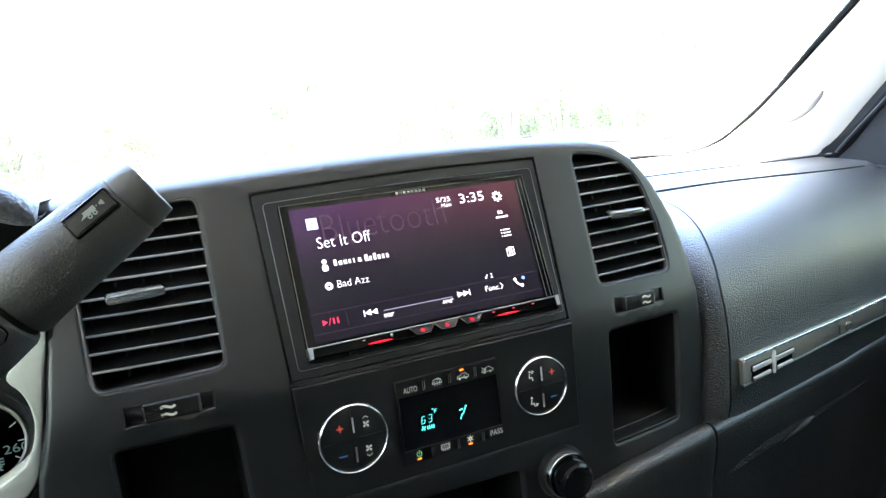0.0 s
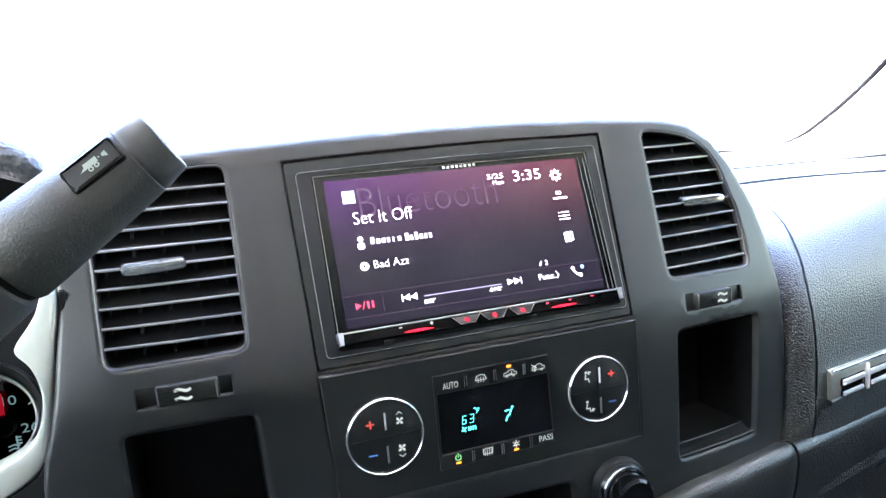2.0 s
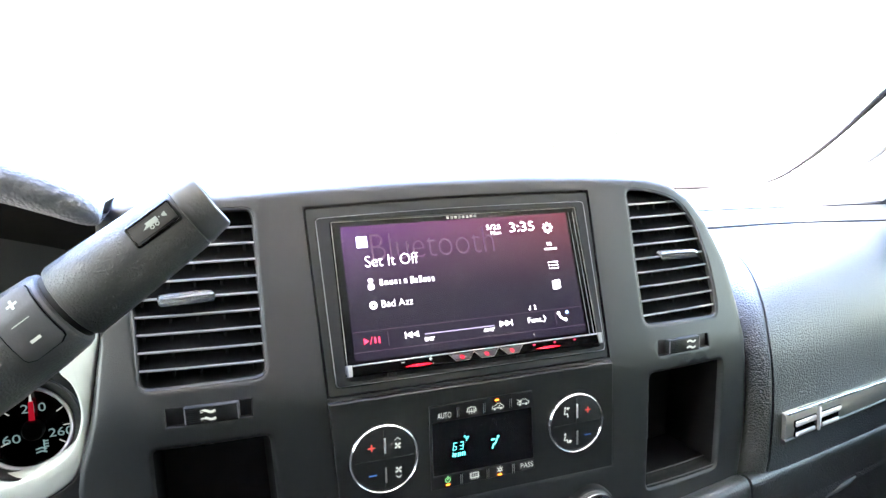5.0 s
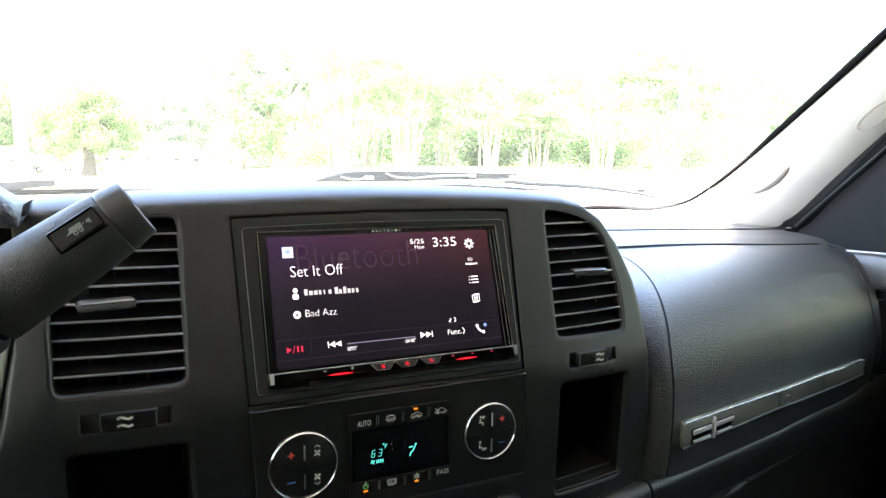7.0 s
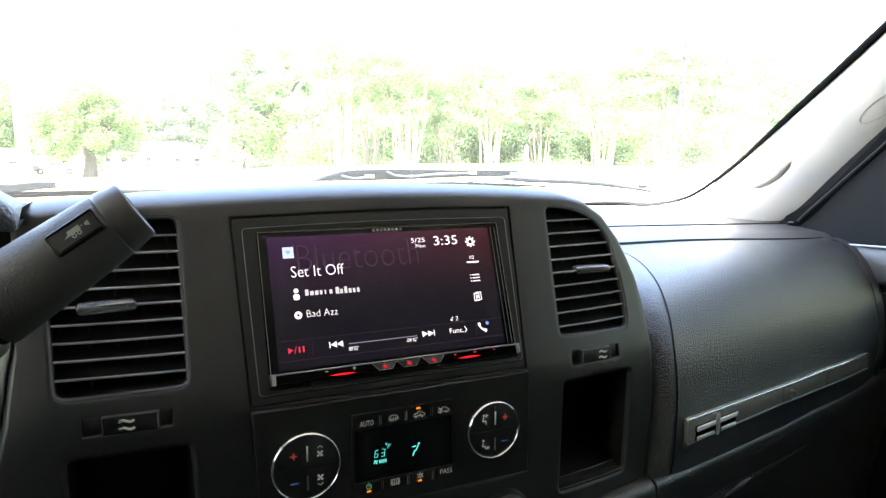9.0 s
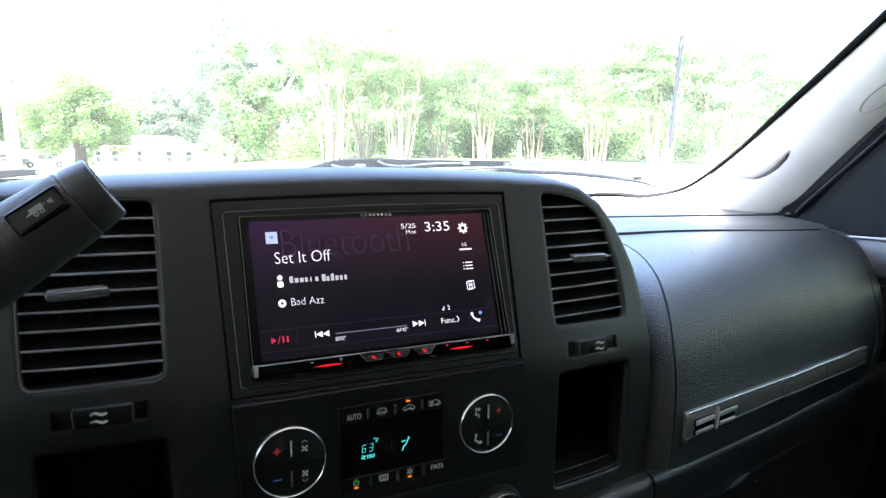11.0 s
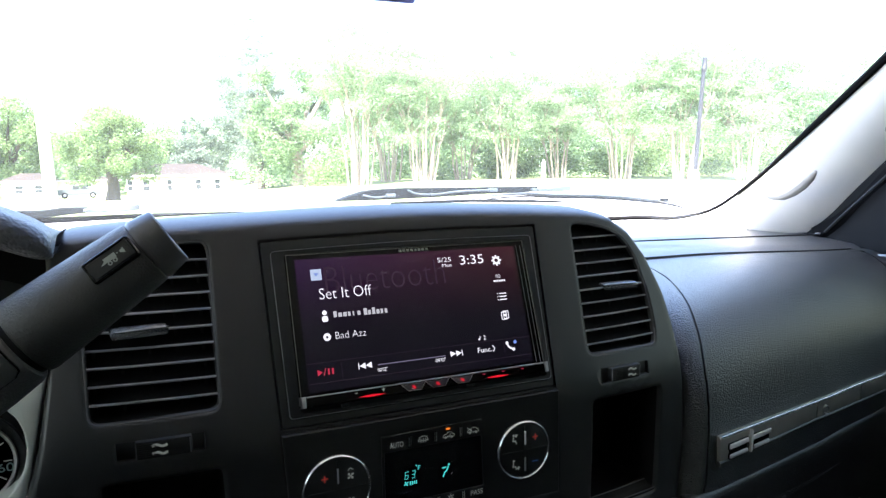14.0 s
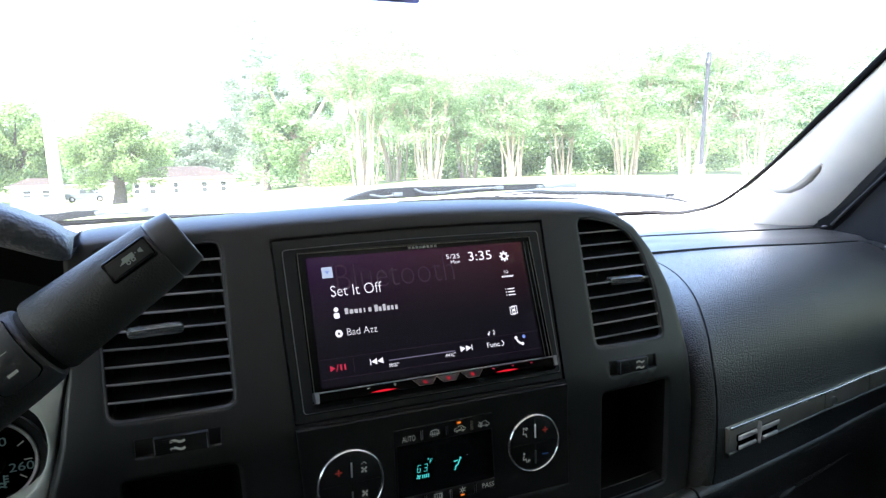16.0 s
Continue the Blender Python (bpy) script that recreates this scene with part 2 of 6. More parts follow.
MAT_SHINGLE = shader("brown_shingles", (0.030, 0.0225, 0.017), 0.95, vary=0.3, scale=4)
MAT_PANE = shader("dark_pane", (0.03, 0.035, 0.04), 0.25, vary=0.1, scale=2)
MAT_WHITE = shader("white_paint", (0.78, 0.78, 0.76), 0.6, vary=0.05, scale=3)
MAT_TRUCK = shader("grey_green_paint", (0.075, 0.088, 0.09), 0.35, vary=0.05, scale=2)
MAT_CARPAINT = shader("pale_grey_paint", (0.16, 0.17, 0.18), 0.3, vary=0.05, scale=2)
MAT_POLE = shader("weathered_pole", (0.48, 0.45, 0.40), 0.9, vary=0.15, scale=4)
MAT_TAG = shader("blue_tag_border", (0.22, 0.24, 0.55), 0.4, vary=0.05, scale=60)
MAT_CARD = shader("tag_card", (0.62, 0.66, 0.70), 0.6, vary=0.05, scale=60)

# ---- building blocks ----


def thing(name, label, category, m=None, group="", kind=""):
    ob = new(name)
    ob.empty_display_size = 0.02
    ob.matrix_basis = m if m is not None else Matrix()
    return tagged(ob, label, category, group, kind)


def base_of(ob):
    m = ob.matrix_basis.copy()
    while ob.parent:
        ob = ob.parent
        m = ob.matrix_basis @ m
    return m


def part(name, bm, material, parent=None, label="", in_world=False, smooth=True, auto=35):
    """Links a bmesh as one mesh object, under a thing or a part."""
    if in_world and parent is not None:
        bm.transform(base_of(parent).inverted())
    me = bpy.data.meshes.new(name)
    bm.normal_update()
    if smooth:
        lim = radians(auto)
        for e in bm.edges:
            e.smooth = len(e.link_faces) == 2 and e.calc_face_angle(0.0) < lim
        for f in bm.faces:
            f.smooth = True
    bm.to_mesh(me)
    bm.free()
    me.materials.append(material)
    ob = new(name, me)
    ob.parent = parent
    if label:
        ob["label"] = label
    return ob


def solid(name, bm, material, label, category, kind="", group="", in_world=True):
    ob = part(name, bm, material)
    return tagged(ob, label, category, group, kind)


def add_box(bm, c, s, bevel=0.0, m=None):
    g = bmesh.ops.create_cube(bm, size=1.0)
    vs = g["verts"]
    bmesh.ops.scale(bm, vec=s, verts=vs)
    bmesh.ops.translate(bm, vec=c, verts=vs)
    if bevel:
        es = list({e for v in vs for e in v.link_edges})
        r = bmesh.ops.bevel(bm, geom=es, offset=bevel, segments=2, affect="EDGES", profile=0.5)
        vs = list({v for f in r["faces"] for v in f.verts} | {v for v in vs if v.is_valid})
    if m is not None:
        bmesh.ops.transform(bm, matrix=m, verts=vs)
    return bm


def box(c, s, bevel=0.0):
    return add_box(bmesh.new(), c, s, bevel)


def rounded(w, h, r, n=4, cx=0.0, cy=0.0):
    pts = []
    for qx, qy, a0 in ((1, 1, 0), (-1, 1, 90), (-1, -1, 180), (1, -1, 270)):
        for i in range(n + 1):
            a = radians(a0 + 90 * i / n)
            pts.append((cx + qx * (w / 2 - r) + r * math.cos(a), cy + qy * (h / 2 - r) + r * math.sin(a)))
    return pts


def inset_loop(pts, d):
    """Moves a closed counter-clockwise outline inwards by d."""
    n = len(pts)
    out = []
    for i in range(n):
        ax, ay = pts[i - 1]
        bx, by_ = pts[i]
        cx, cy = pts[(i + 1) % n]
        n1 = Vector((-(by_ - ay), bx - ax))
        n2 = Vector((-(cy - by_), cx - bx))
        n1 = n1.normalized() if n1.length > 1e-9 else n2.normalized()
        n2 = n2.normalized() if n2.length > 1e-9 else n1
        k = n1 + n2
        k = k / max(k.dot(n1), 0.3) if k.length > 1e-6 else n1
        out.append((bx + d * k.x, by_ + d * k.y))
    return out


def add_prism(bm, pts, z0, z1, bevel=0.0):
    """A plate with that outline (counter-clockwise) from z0 to z1, its front edge at z1 bevelled."""
    loops = [[bm.verts.new((x, y, z0)) for x, y in pts]]
    if bevel:
        loops.append([bm.verts.new((x, y, z1 - bevel)) for x, y in pts])
        loops.append([bm.verts.new((x, y, z1 - bevel * 0.3)) for x, y in inset_loop(pts, bevel * 0.3)])
        loops.append([bm.verts.new((x, y, z1)) for x, y in inset_loop(pts, bevel)])
    else:
        loops.append([bm.verts.new((x, y, z1)) for x, y in pts])
    n = len(pts)
    for a, b in zip(loops, loops[1:]):
        for i in range(n):
            bm.faces.new((a[i], a[(i + 1) % n], b[(i + 1) % n], b[i]))
    bm.faces.new(loops[-1])
    bm.faces.new(loops[0][::-1])
    return bm


def prism(pts, z0, z1, bevel=0.0):
    return add_prism(bmesh.new(), pts, z0, z1, bevel)


def frame_plate(outer, inner, z0, z1, bevel=0.0005):
    """A frame between two outlines with the same number of points."""
    bm = bmesh.new()
    rings = [(outer, z0), (outer, z1 - bevel), (inset_loop(outer, bevel), z1), (inset_loop(inner, -bevel), z1), (inner, z1 - bevel), (inner, z0)]
    loops = [[bm.verts.new((x, y, z)) for x, y in pts] for pts, z in rings]
    n = len(outer)
    for a, b in zip(loops, loops[1:] + loops[:1]):
        for i in range(n):
            bm.faces.new((a[i], a[(i + 1) % n], b[(i + 1) % n], b[i]))
    return bm


def lathe(profile, n=48):
    """Revolves (radius, z) points about the z axis."""
    bm = bmesh.new()
    loops = []
    for r, z in profile:
        loops.append([bm.verts.new((r * math.cos(2 * math.pi * i / n), r * math.sin(2 * math.pi * i / n), z)) for i in range(n)])
    for a, b in zip(loops, loops[1:]):
        for i in range(n):
            bm.faces.new((a[i], a[(i + 1) % n], b[(i + 1) % n], b[i]))
    if profile[-1][0] > 1e-6:
        bm.faces.new(loops[-1])
    bmesh.ops.remove_doubles(bm, verts=bm.verts, dist=1e-7)
    return bm


def add_tube(bm, pts, radii, n=8, cap=True):
    """A tapered tube along a line of points."""
    pts = [Vector(p) for p in pts]
    loops = []
    for i, p in enumerate(pts):
        d = (pts[min(i + 1, len(pts) - 1)] - pts[max(i - 1, 0)]).normalized()
        a = d.orthogonal().normalized() if abs(d.z) > 0.9 else d.cross(Vector((0, 0, 1))).normalized()
        b = d.cross(a)
        r = radii[i] if isinstance(radii, (list, tuple)) else radii
        loops.append([bm.verts.new(p + r * (math.cos(2 * math.pi * k / n) * a + math.sin(2 * math.pi * k / n) * b)) for k in range(n)])
    for a, b in zip(loops, loops[1:]):
        for i in range(n):
            bm.faces.new((a[i], b[i], b[(i + 1) % n], a[(i + 1) % n]))
    if cap:
        bm.faces.new(loops[0])
        bm.faces.new(loops[-1][::-1])
    return bm


def sheet(rows_of_points):
    """A surface through rows of points."""
    bm = bmesh.new()
    vs = [[bm.verts.new(p) for p in row] for row in rows_of_points]
    for a, b in zip(vs, vs[1:]):
        for i in range(len(a) - 1):
            bm.faces.new((a[i], a[i + 1], b[i + 1], b[i]))
    return bm


def thick(bm, t):
    bmesh.ops.recalc_face_normals(bm, faces=bm.faces)
    bmesh.ops.solidify(bm, geom=bm.faces[:], thickness=t)
    return bm


def lettering(text, size, x, y, z, m=None, width=0.0, align="LEFT", stretch=1.0, thin=0.0):
    """Flat letters of the built-in font as a bmesh in the plane z; size is the capital height."""
    cu = bpy.data.curves.new("letters", "FONT")
    cu.body = text
    cu.size = size / 0.69
    cu.align_x = align
    cu.resolution_u = 3
    cu.offset = thin
    ob = bpy.data.objects.new("letters", cu)
    scene.collection.objects.link(ob)
    dg = bpy.context.evaluated_depsgraph_get()
    me = bpy.data.meshes.new_from_object(ob.evaluated_get(dg))
    bm = bmesh.new()
    bm.from_mesh(me)
    bpy.data.objects.remove(ob)
    bpy.data.curves.remove(cu)
    bpy.data.meshes.remove(me)
    xs = [v.co.x for v in bm.verts]
    k = stretch
    if width:
        k = width / (max(xs) - min(xs))
    for v in bm.verts:
        v.co = Vector((x + (v.co.x - (min(xs) if width else 0)) * k, y + v.co.y, z))
    return bm


def merge(bms):
    out = bms[0]
    for b in bms[1:]:
        me = bpy.data.meshes.new("tmp")
        b.to_mesh(me)
        b.free()
        out.from_mesh(me)
        bpy.data.meshes.remove(me)
    return out


def flat(pts, z=0.0):
    bm = bmesh.new()
    bm.faces.new([bm.verts.new((x, y, z)) for x, y in pts])
    return bm


def strokes(lines, w, z=0.0):
    """Flat strokes of width w along polylines in the plane z."""
    bm = bmesh.new()
    for pts in lines:
        for (ax, ay), (bx, by_) in zip(pts, pts[1:]):
            d = Vector((bx - ax, by_ - ay))
            if d.length < 1e-9:
                continue
            d.normalize()
            nx, ny = -d.y * w / 2, d.x * w / 2
            ax2, ay2, bx2, by2 = ax - d.x * w / 3, ay - d.y * w / 3, bx + d.x * w / 3, by_ + d.y * w / 3
            bm.faces.new([bm.verts.new((x, y, z)) for x, y in ((ax2 + nx, ay2 + ny), (ax2 - nx, ay2 - ny), (bx2 - nx, by2 - ny), (bx2 + nx, by2 + ny))][::1])
    bmesh.ops.recalc_face_normals(bm, faces=bm.faces)
    for f in bm.faces:
        if f.normal.z < 0:
            f.normal_flip()
    return bm


def disc(cx, cy, r, z, n=20):
    return flat([(cx + r * math.cos(2 * math.pi * i / n), cy + r * math.sin(2 * math.pi * i / n)) for i in range(n)], z)


def ring(cx, cy, r0, r1, z, n=20, a0=0.0, a1=360.0):
    bm = bmesh.new()
    k = n if a1 - a0 >= 360 else n + 1
    o, i_ = [], []
    for i in range(k):
        a = radians(a0 + (a1 - a0) * i / n)
        o.append(bm.verts.new((cx + r1 * math.cos(a), cy + r1 * math.sin(a), z)))
        i_.append(bm.verts.new((cx + r0 * math.cos(a), cy + r0 * math.sin(a), z)))
    for i in range(n):
        j = (i + 1) % k
        bm.faces.new((i_[i], o[i], o[j], i_[j]))
    return bm


def curve(pts, n=6):
    """A smooth line through points."""
    out = []
    for i in range(len(pts) - 1):
        p0, p1, p2, p3 = (Vector(pts[max(i - 1, 0)]), Vector(pts[i]), Vector(pts[i + 1]), Vector(pts[min(i + 2, len(pts) - 1)]))
        for k in range(n):
            t = k / n
            out.append(0.5 * (2 * p1 + (p2 - p0) * t + (2 * p0 - 5 * p1 + 4 * p2 - p3) * t * t + (3 * p1 - p0 - 3 * p2 + p3) * t ** 3))
    return out + [Vector(pts[-1])]


def in_poly(x, y, poly):
    c = False
    n = len(poly)
    for i in range(n):
        x1, y1 = poly[i]
        x2, y2 = poly[i - 1]
        if (y1 > y) != (y2 > y) and x < (x2 - x1) * (y - y1) / (y2 - y1) + x1:
            c = not c
    return c


# ---- the cab: dashboard ----
ZK = (0.98, 1.10, 1.14, 1.18, 1.203, 1.34)
YK = (-0.0155, -0.0085, -0.0080, -0.0068, -0.0054, 0.04376)


def world_part(name, bm, mat, parent, label="", smooth=True, auto=35):
    """A part whose bmesh is given in world coordinates."""
    return part(name, bm, mat, parent, label, True, smooth, auto)

def ease(v, a, b):
    t = min(max((v - a) / (b - a), 0.0), 1.0)
    return t * t * (3 - 2 * t)


def by(x, z):
    """Depth of the centre stack's face at that place: raked round the radio, upright below, falling away to the sides."""
    p = float(np.interp((z - 0.006, z - 0.003, z, z + 0.003, z + 0.006), ZK, YK).mean())
    return p + 0.9 * max(abs(x) - 0.10, 0.0) ** 2


def round_poly(corners, r, n=4):
    """Rounds the corners of a counter-clockwise outline."""
    out = []
    k = len(corners)
    for i in range(k):
        p, q, s = Vector(corners[i - 1]), Vector(corners[i]), Vector(corners[(i + 1) % k])
        a, b = (p - q), (s - q)
        d = min(r, a.length * 0.45, b.length * 0.45)
        a, b = q + a.normalized() * d, q + b.normalized() * d
        for j in range(n + 1):
            t = j / n
            out.append(tuple((1 - t) ** 2 * a + 2 * t * (1 - t) * q + t * t * b))
    return out


def resample(pts, step):
    out = []
    for i in range(len(pts)):
        a, b = Vector(pts[i]), Vector(pts[(i + 1) % len(pts)])
        n = max(1, int((b - a).length / step + 0.5))
        out += [tuple(a.lerp(b, j / n)) for j in range(n)]
    return out


VENT_L = round_poly([(-0.2057, 1.2181), (-0.1333, 1.2203), (-0.1328, 1.3197), (-0.2086, 1.3182)], 0.008)
VENT_R = round_poly([(0.1253, 1.2208), (0.1974, 1.2190), (0.2004, 1.2340), (0.2008, 1.2589), (0.1955, 1.2890), (0.1855, 1.3046), (0.1726, 1.3121), (0.1549, 1.3168), (0.1321, 1.3193)], 0.008)
BIN_L = round_poly([(-0.2005, 1.0907), (-0.1288, 1.0893), (-0.1339, 1.1904), (-0.2023, 1.1885)], 0.006)
BIN_R = round_poly([(0.1212, 1.1028), (0.1917, 1.1043), (0.1977, 1.1906), (0.1250, 1.1910)], 0.006)
SLOT_L = round_poly([(-0.1918, 1.1995), (-0.1444, 1.2013), (-0.1442, 1.2115), (-0.1919, 1.2104)], 0.0008)
SLOT_R = round_poly([(0.1340, 1.2004), (0.1826, 1.2007), (0.1833, 1.2107), (0.1352, 1.2118)], 0.0008)
KIT = [(-0.1016, 1.2050), (0.0942, 1.2050), (0.1010, 1.3186), (0.045, 1.3196), (-0.009, 1.3197), (-0.060, 1.3188), (-0.1042, 1.3176)]
CLIMATE = [(-0.0976, 1.1270), (0.0945, 1.1275), (0.0942, 1.2040), (-0.1022, 1.2036)]
CAVE = round_poly([(-0.055, 1.045), (0.046, 1.045), (0.046, 1.110), (-0.055, 1.113)], 0.006)
HOLES = ((VENT_L, 0.045), (VENT_R, 0.045), (BIN_L, 0.06), (BIN_R, 0.06), (SLOT_L, 0.0032), (SLOT_R, 0.0032), (KIT, 0.02), (CLIMATE, 0.03), (CAVE, 0.07))
OUTLINE = [(-0.2407, 1.0363), (0.1957, 1.0380), (0.2096, 1.0898), (0.2140, 1.1066), (0.2174, 1.1328), (0.2186, 1.1613), (0.2180, 1.1855), (0.2172, 1.2003), (0.2162, 1.2175), (0.2155, 1.2365), (0.2132, 1.2562), (0.2092, 1.2680), (0.2020, 1.2862), (0.1898, 1.3046), (0.1735, 1.3160),
           (0.1527, 1.3205), (0.1295, 1.3222), (0.0990, 1.3240), (0.05, 1.3258), (0.0, 1.3265), (-0.05, 1.3260), (-0.1003, 1.3246), (-0.1508, 1.3228), (-0.1895, 1.3206),
           (-0.2199, 1.3178), (-0.2213, 1.2451), (-0.2243, 1.2240), (-0.2265, 1.2082), (-0.2306, 1.1913), (-0.2344, 1.1796), (-0.2372, 1.1650)]


def build_bezel(dash):
    outer = resample(OUTLINE, 0.012)
    loops = [outer] + [resample(h, 0.010) for h, _ in HOLES]
    pts, edges = [], []
    for lp in loops:
        s = len(pts)
        pts += [Vector(p) for p in lp]
        edges += [(s + i, s + (i + 1) % len(lp)) for i in range(len(lp))]
    # close rings beside each edge keep the face flat up to its rounded lips
    rings = [inset_loop(outer, 0.0018)] + [inset_loop(lp, -0.0014) for lp in loops[1:]]
    for ring_pts in rings:
        pts += [Vector(p) for p in ring_pts if in_poly(p[0], p[1], outer) and not any(in_poly(p[0], p[1], h) for h in loops[1:])]
    x = -0.23
    while x < 0.23:
        z = 1.04
        while z < 1.325:
            if in_poly(x, z, outer) and not any(in_poly(x, z, h) for h in loops[1:]):
                pts.append(Vector((x, z)))
            z += 0.012
        x += 0.012
    pts += [Vector((-0.10 + 0.01 * i, 1.3216 - 0.1 * (-0.10 + 0.01 * i) ** 2)) for i in range(21)]
    vo, _, fo, _, _, _ = delaunay_2d_cdt(pts, edges, [], 0, 1e-6)
    bm = bmesh.new()
    vs = [bm.verts.new((p.x, by(p.x, p.y), p.y)) for p in vo]
    bm.verts.ensure_lookup_table()
    for f in fo:
        c = sum((vo[i] for i in f), Vector((0, 0))) / len(f)
        if in_poly(c.x, c.y, outer) and not any(in_poly(c.x, c.y, h) for h in loops[1:]):
            fa = bm.faces.new([vs[i] for i in f])
            if fa.normal.y > 0:
                fa.normal_flip()
    for v in [v for v in bm.verts if not v.link_faces]:
        bm.verts.remove(v)
    # the rounded outer edge, wide along the top, then the side wall going forward
    n = len(outer)
    norm = []
    off = inset_loop(outer, -1.0)
    for (ax, az), (bx, bz) in zip(outer, off):
        d = Vector((bx - ax, bz - az))
        norm.append(d.normalized())
    rings = []
    for k in range(0, 8):
        a = radians(90 * min(k, 6) / 6)
        lp = []
        for (px, pz), d in zip(outer, norm):
            up = max(d.y, 0.0)
            wide, deep = 0.0060 + 0.0030 * up, 0.012 + 0.030 * up
            side = ease(px, 0.165, 0.20) * (1 - up)
            wide, deep = wide + 0.0060 * side, deep + 0.010 * side
            if px < -0.2:
                wide, deep = 0.003 + 0.006 * up, 0.005 + 0.033 * up
            y = by(px, pz) + deep * (1 - math.cos(a)) + (0.16 if k == 7 else 0.0)
            lp.append(bm.verts.new((px + d.x * wide * math.sin(a), y, pz + d.y * wide * math.sin(a) - (0.02 * up if k == 7 else 0.0))))
        rings.append(lp)
    for a, b in zip(rings, rings[1:]):
        for i in range(n):
            bm.faces.new((a[i], b[i], b[(i + 1) % n], a[(i + 1) % n]))
    # the walls of the openings, with a small rounded lip
    for lp, (_, depth) in zip(loops[1:], HOLES):
        lip = 0.0004 if depth <= 0.02 else 0.0016
        n = len(lp)
        if depth >= 0.04:
            lip = 0.0022
        rr = []
        for ins, dy in (((0.0, 0.0), (0.0, depth)) if depth == 0.02 else ((0.0, 0.0), (lip * 0.12, lip * 0.10), (lip * 0.45, lip * 0.40), (lip * 0.8, lip * 0.9), (lip, lip * 1.8))):
            q = inset_loop(lp, ins) if ins else lp
            rr.append([bm.verts.new((x2, by(x1, z1) + dy, z2)) for (x2, z2), (x1, z1) in zip(q, lp)])
        for a, b in zip(rr, rr[1:]):
            for i in range(n):
                bm.faces.new((a[i], b[i], b[(i + 1) % n], a[(i + 1) % n])[::-1])
        if depth != 0.02:
            inner, back = inset_loop(lp, lip), inset_loop(lp, lip * 1.6)
            rows = [[(x2, by(x1, z1) + dy, z2) for (x2, z2), (x1, z1) in list(zip(q, lp)) + [(q[0], lp[0])]] for q, dy in ((inner, min(lip * 1.8, depth * 0.9)), (back, depth))]
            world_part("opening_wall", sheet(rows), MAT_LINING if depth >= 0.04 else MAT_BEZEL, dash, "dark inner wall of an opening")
    bmesh.ops.remove_doubles(bm, verts=bm.verts, dist=1e-6)
    world_part("center_bezel", bm, MAT_BEZEL, dash, "charcoal plastic bezel round the radio and vents", auto=50)
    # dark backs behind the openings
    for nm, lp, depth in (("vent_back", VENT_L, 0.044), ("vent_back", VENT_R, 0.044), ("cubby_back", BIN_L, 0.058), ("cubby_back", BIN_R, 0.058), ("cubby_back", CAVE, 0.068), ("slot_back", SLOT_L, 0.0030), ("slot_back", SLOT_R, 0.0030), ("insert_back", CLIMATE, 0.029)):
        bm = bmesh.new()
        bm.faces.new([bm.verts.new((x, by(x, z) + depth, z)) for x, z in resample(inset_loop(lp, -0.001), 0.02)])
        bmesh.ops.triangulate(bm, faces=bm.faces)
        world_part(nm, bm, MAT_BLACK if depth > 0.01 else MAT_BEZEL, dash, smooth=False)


def strip_y(x):
    return float(np.interp(x, (0.2, 0.25, 0.30, 0.44, 0.50, 0.58, 0.6645, 0.74), (-0.012, -0.004, 0.008, 0.041, 0.058, 0.080, 0.106, 0.135)))


def pad_point(x, u, proud=0.0):
    """The passenger pad's face: u runs from the foot (0) over the bulge to the seam on top (1)."""
    y0 = strip_y(x)
    y1 = float(np.interp(x, (0.24, 0.38, 0.55, 0.72, 0.75), (0.222, 0.222, 0.220, 0.214, 0.212)))
    if u < 0:
        return (x, y0 + 0.004, 1.105 + 0.24 * u)
    a = radians(90 * u)
    # fuller beside the centre stack, slimmer towards the door
    y = y1 - (y1 - y0) * max(math.cos(a), 0.0) ** float(np.interp(x, (0.25, 0.45, 0.71), (0.50, 0.60, 0.86)))
    z = 1.105 + (0.149 - 0.008 * ease(x, 0.42, 0.72)) * math.sin(a) ** float(np.interp(x, (0.25, 0.45, 0.71), (0.62, 0.72, 0.98)))
    return (x, y - proud * math.cos(a), z + proud * math.sin(a))


def pad_start(z):
    """Where the pad begins beside the centre stack: its seam leans outwards with height."""
    return float(np.interp(z, (1.08, 1.12, 1.138, 1.156, 1.172, 1.188, 1.202, 1.214, 1.2245, 1.2335, 1.241, 1.2465, 1.2506, 1.2529, 1.254), (0.2370, 0.2390, 0.2410, 0.2420, 0.2437, 0.2457, 0.2497, 0.2560, 0.2630, 0.2720, 0.2820, 0.2920, 0.3040, 0.3160, 0.3300)))


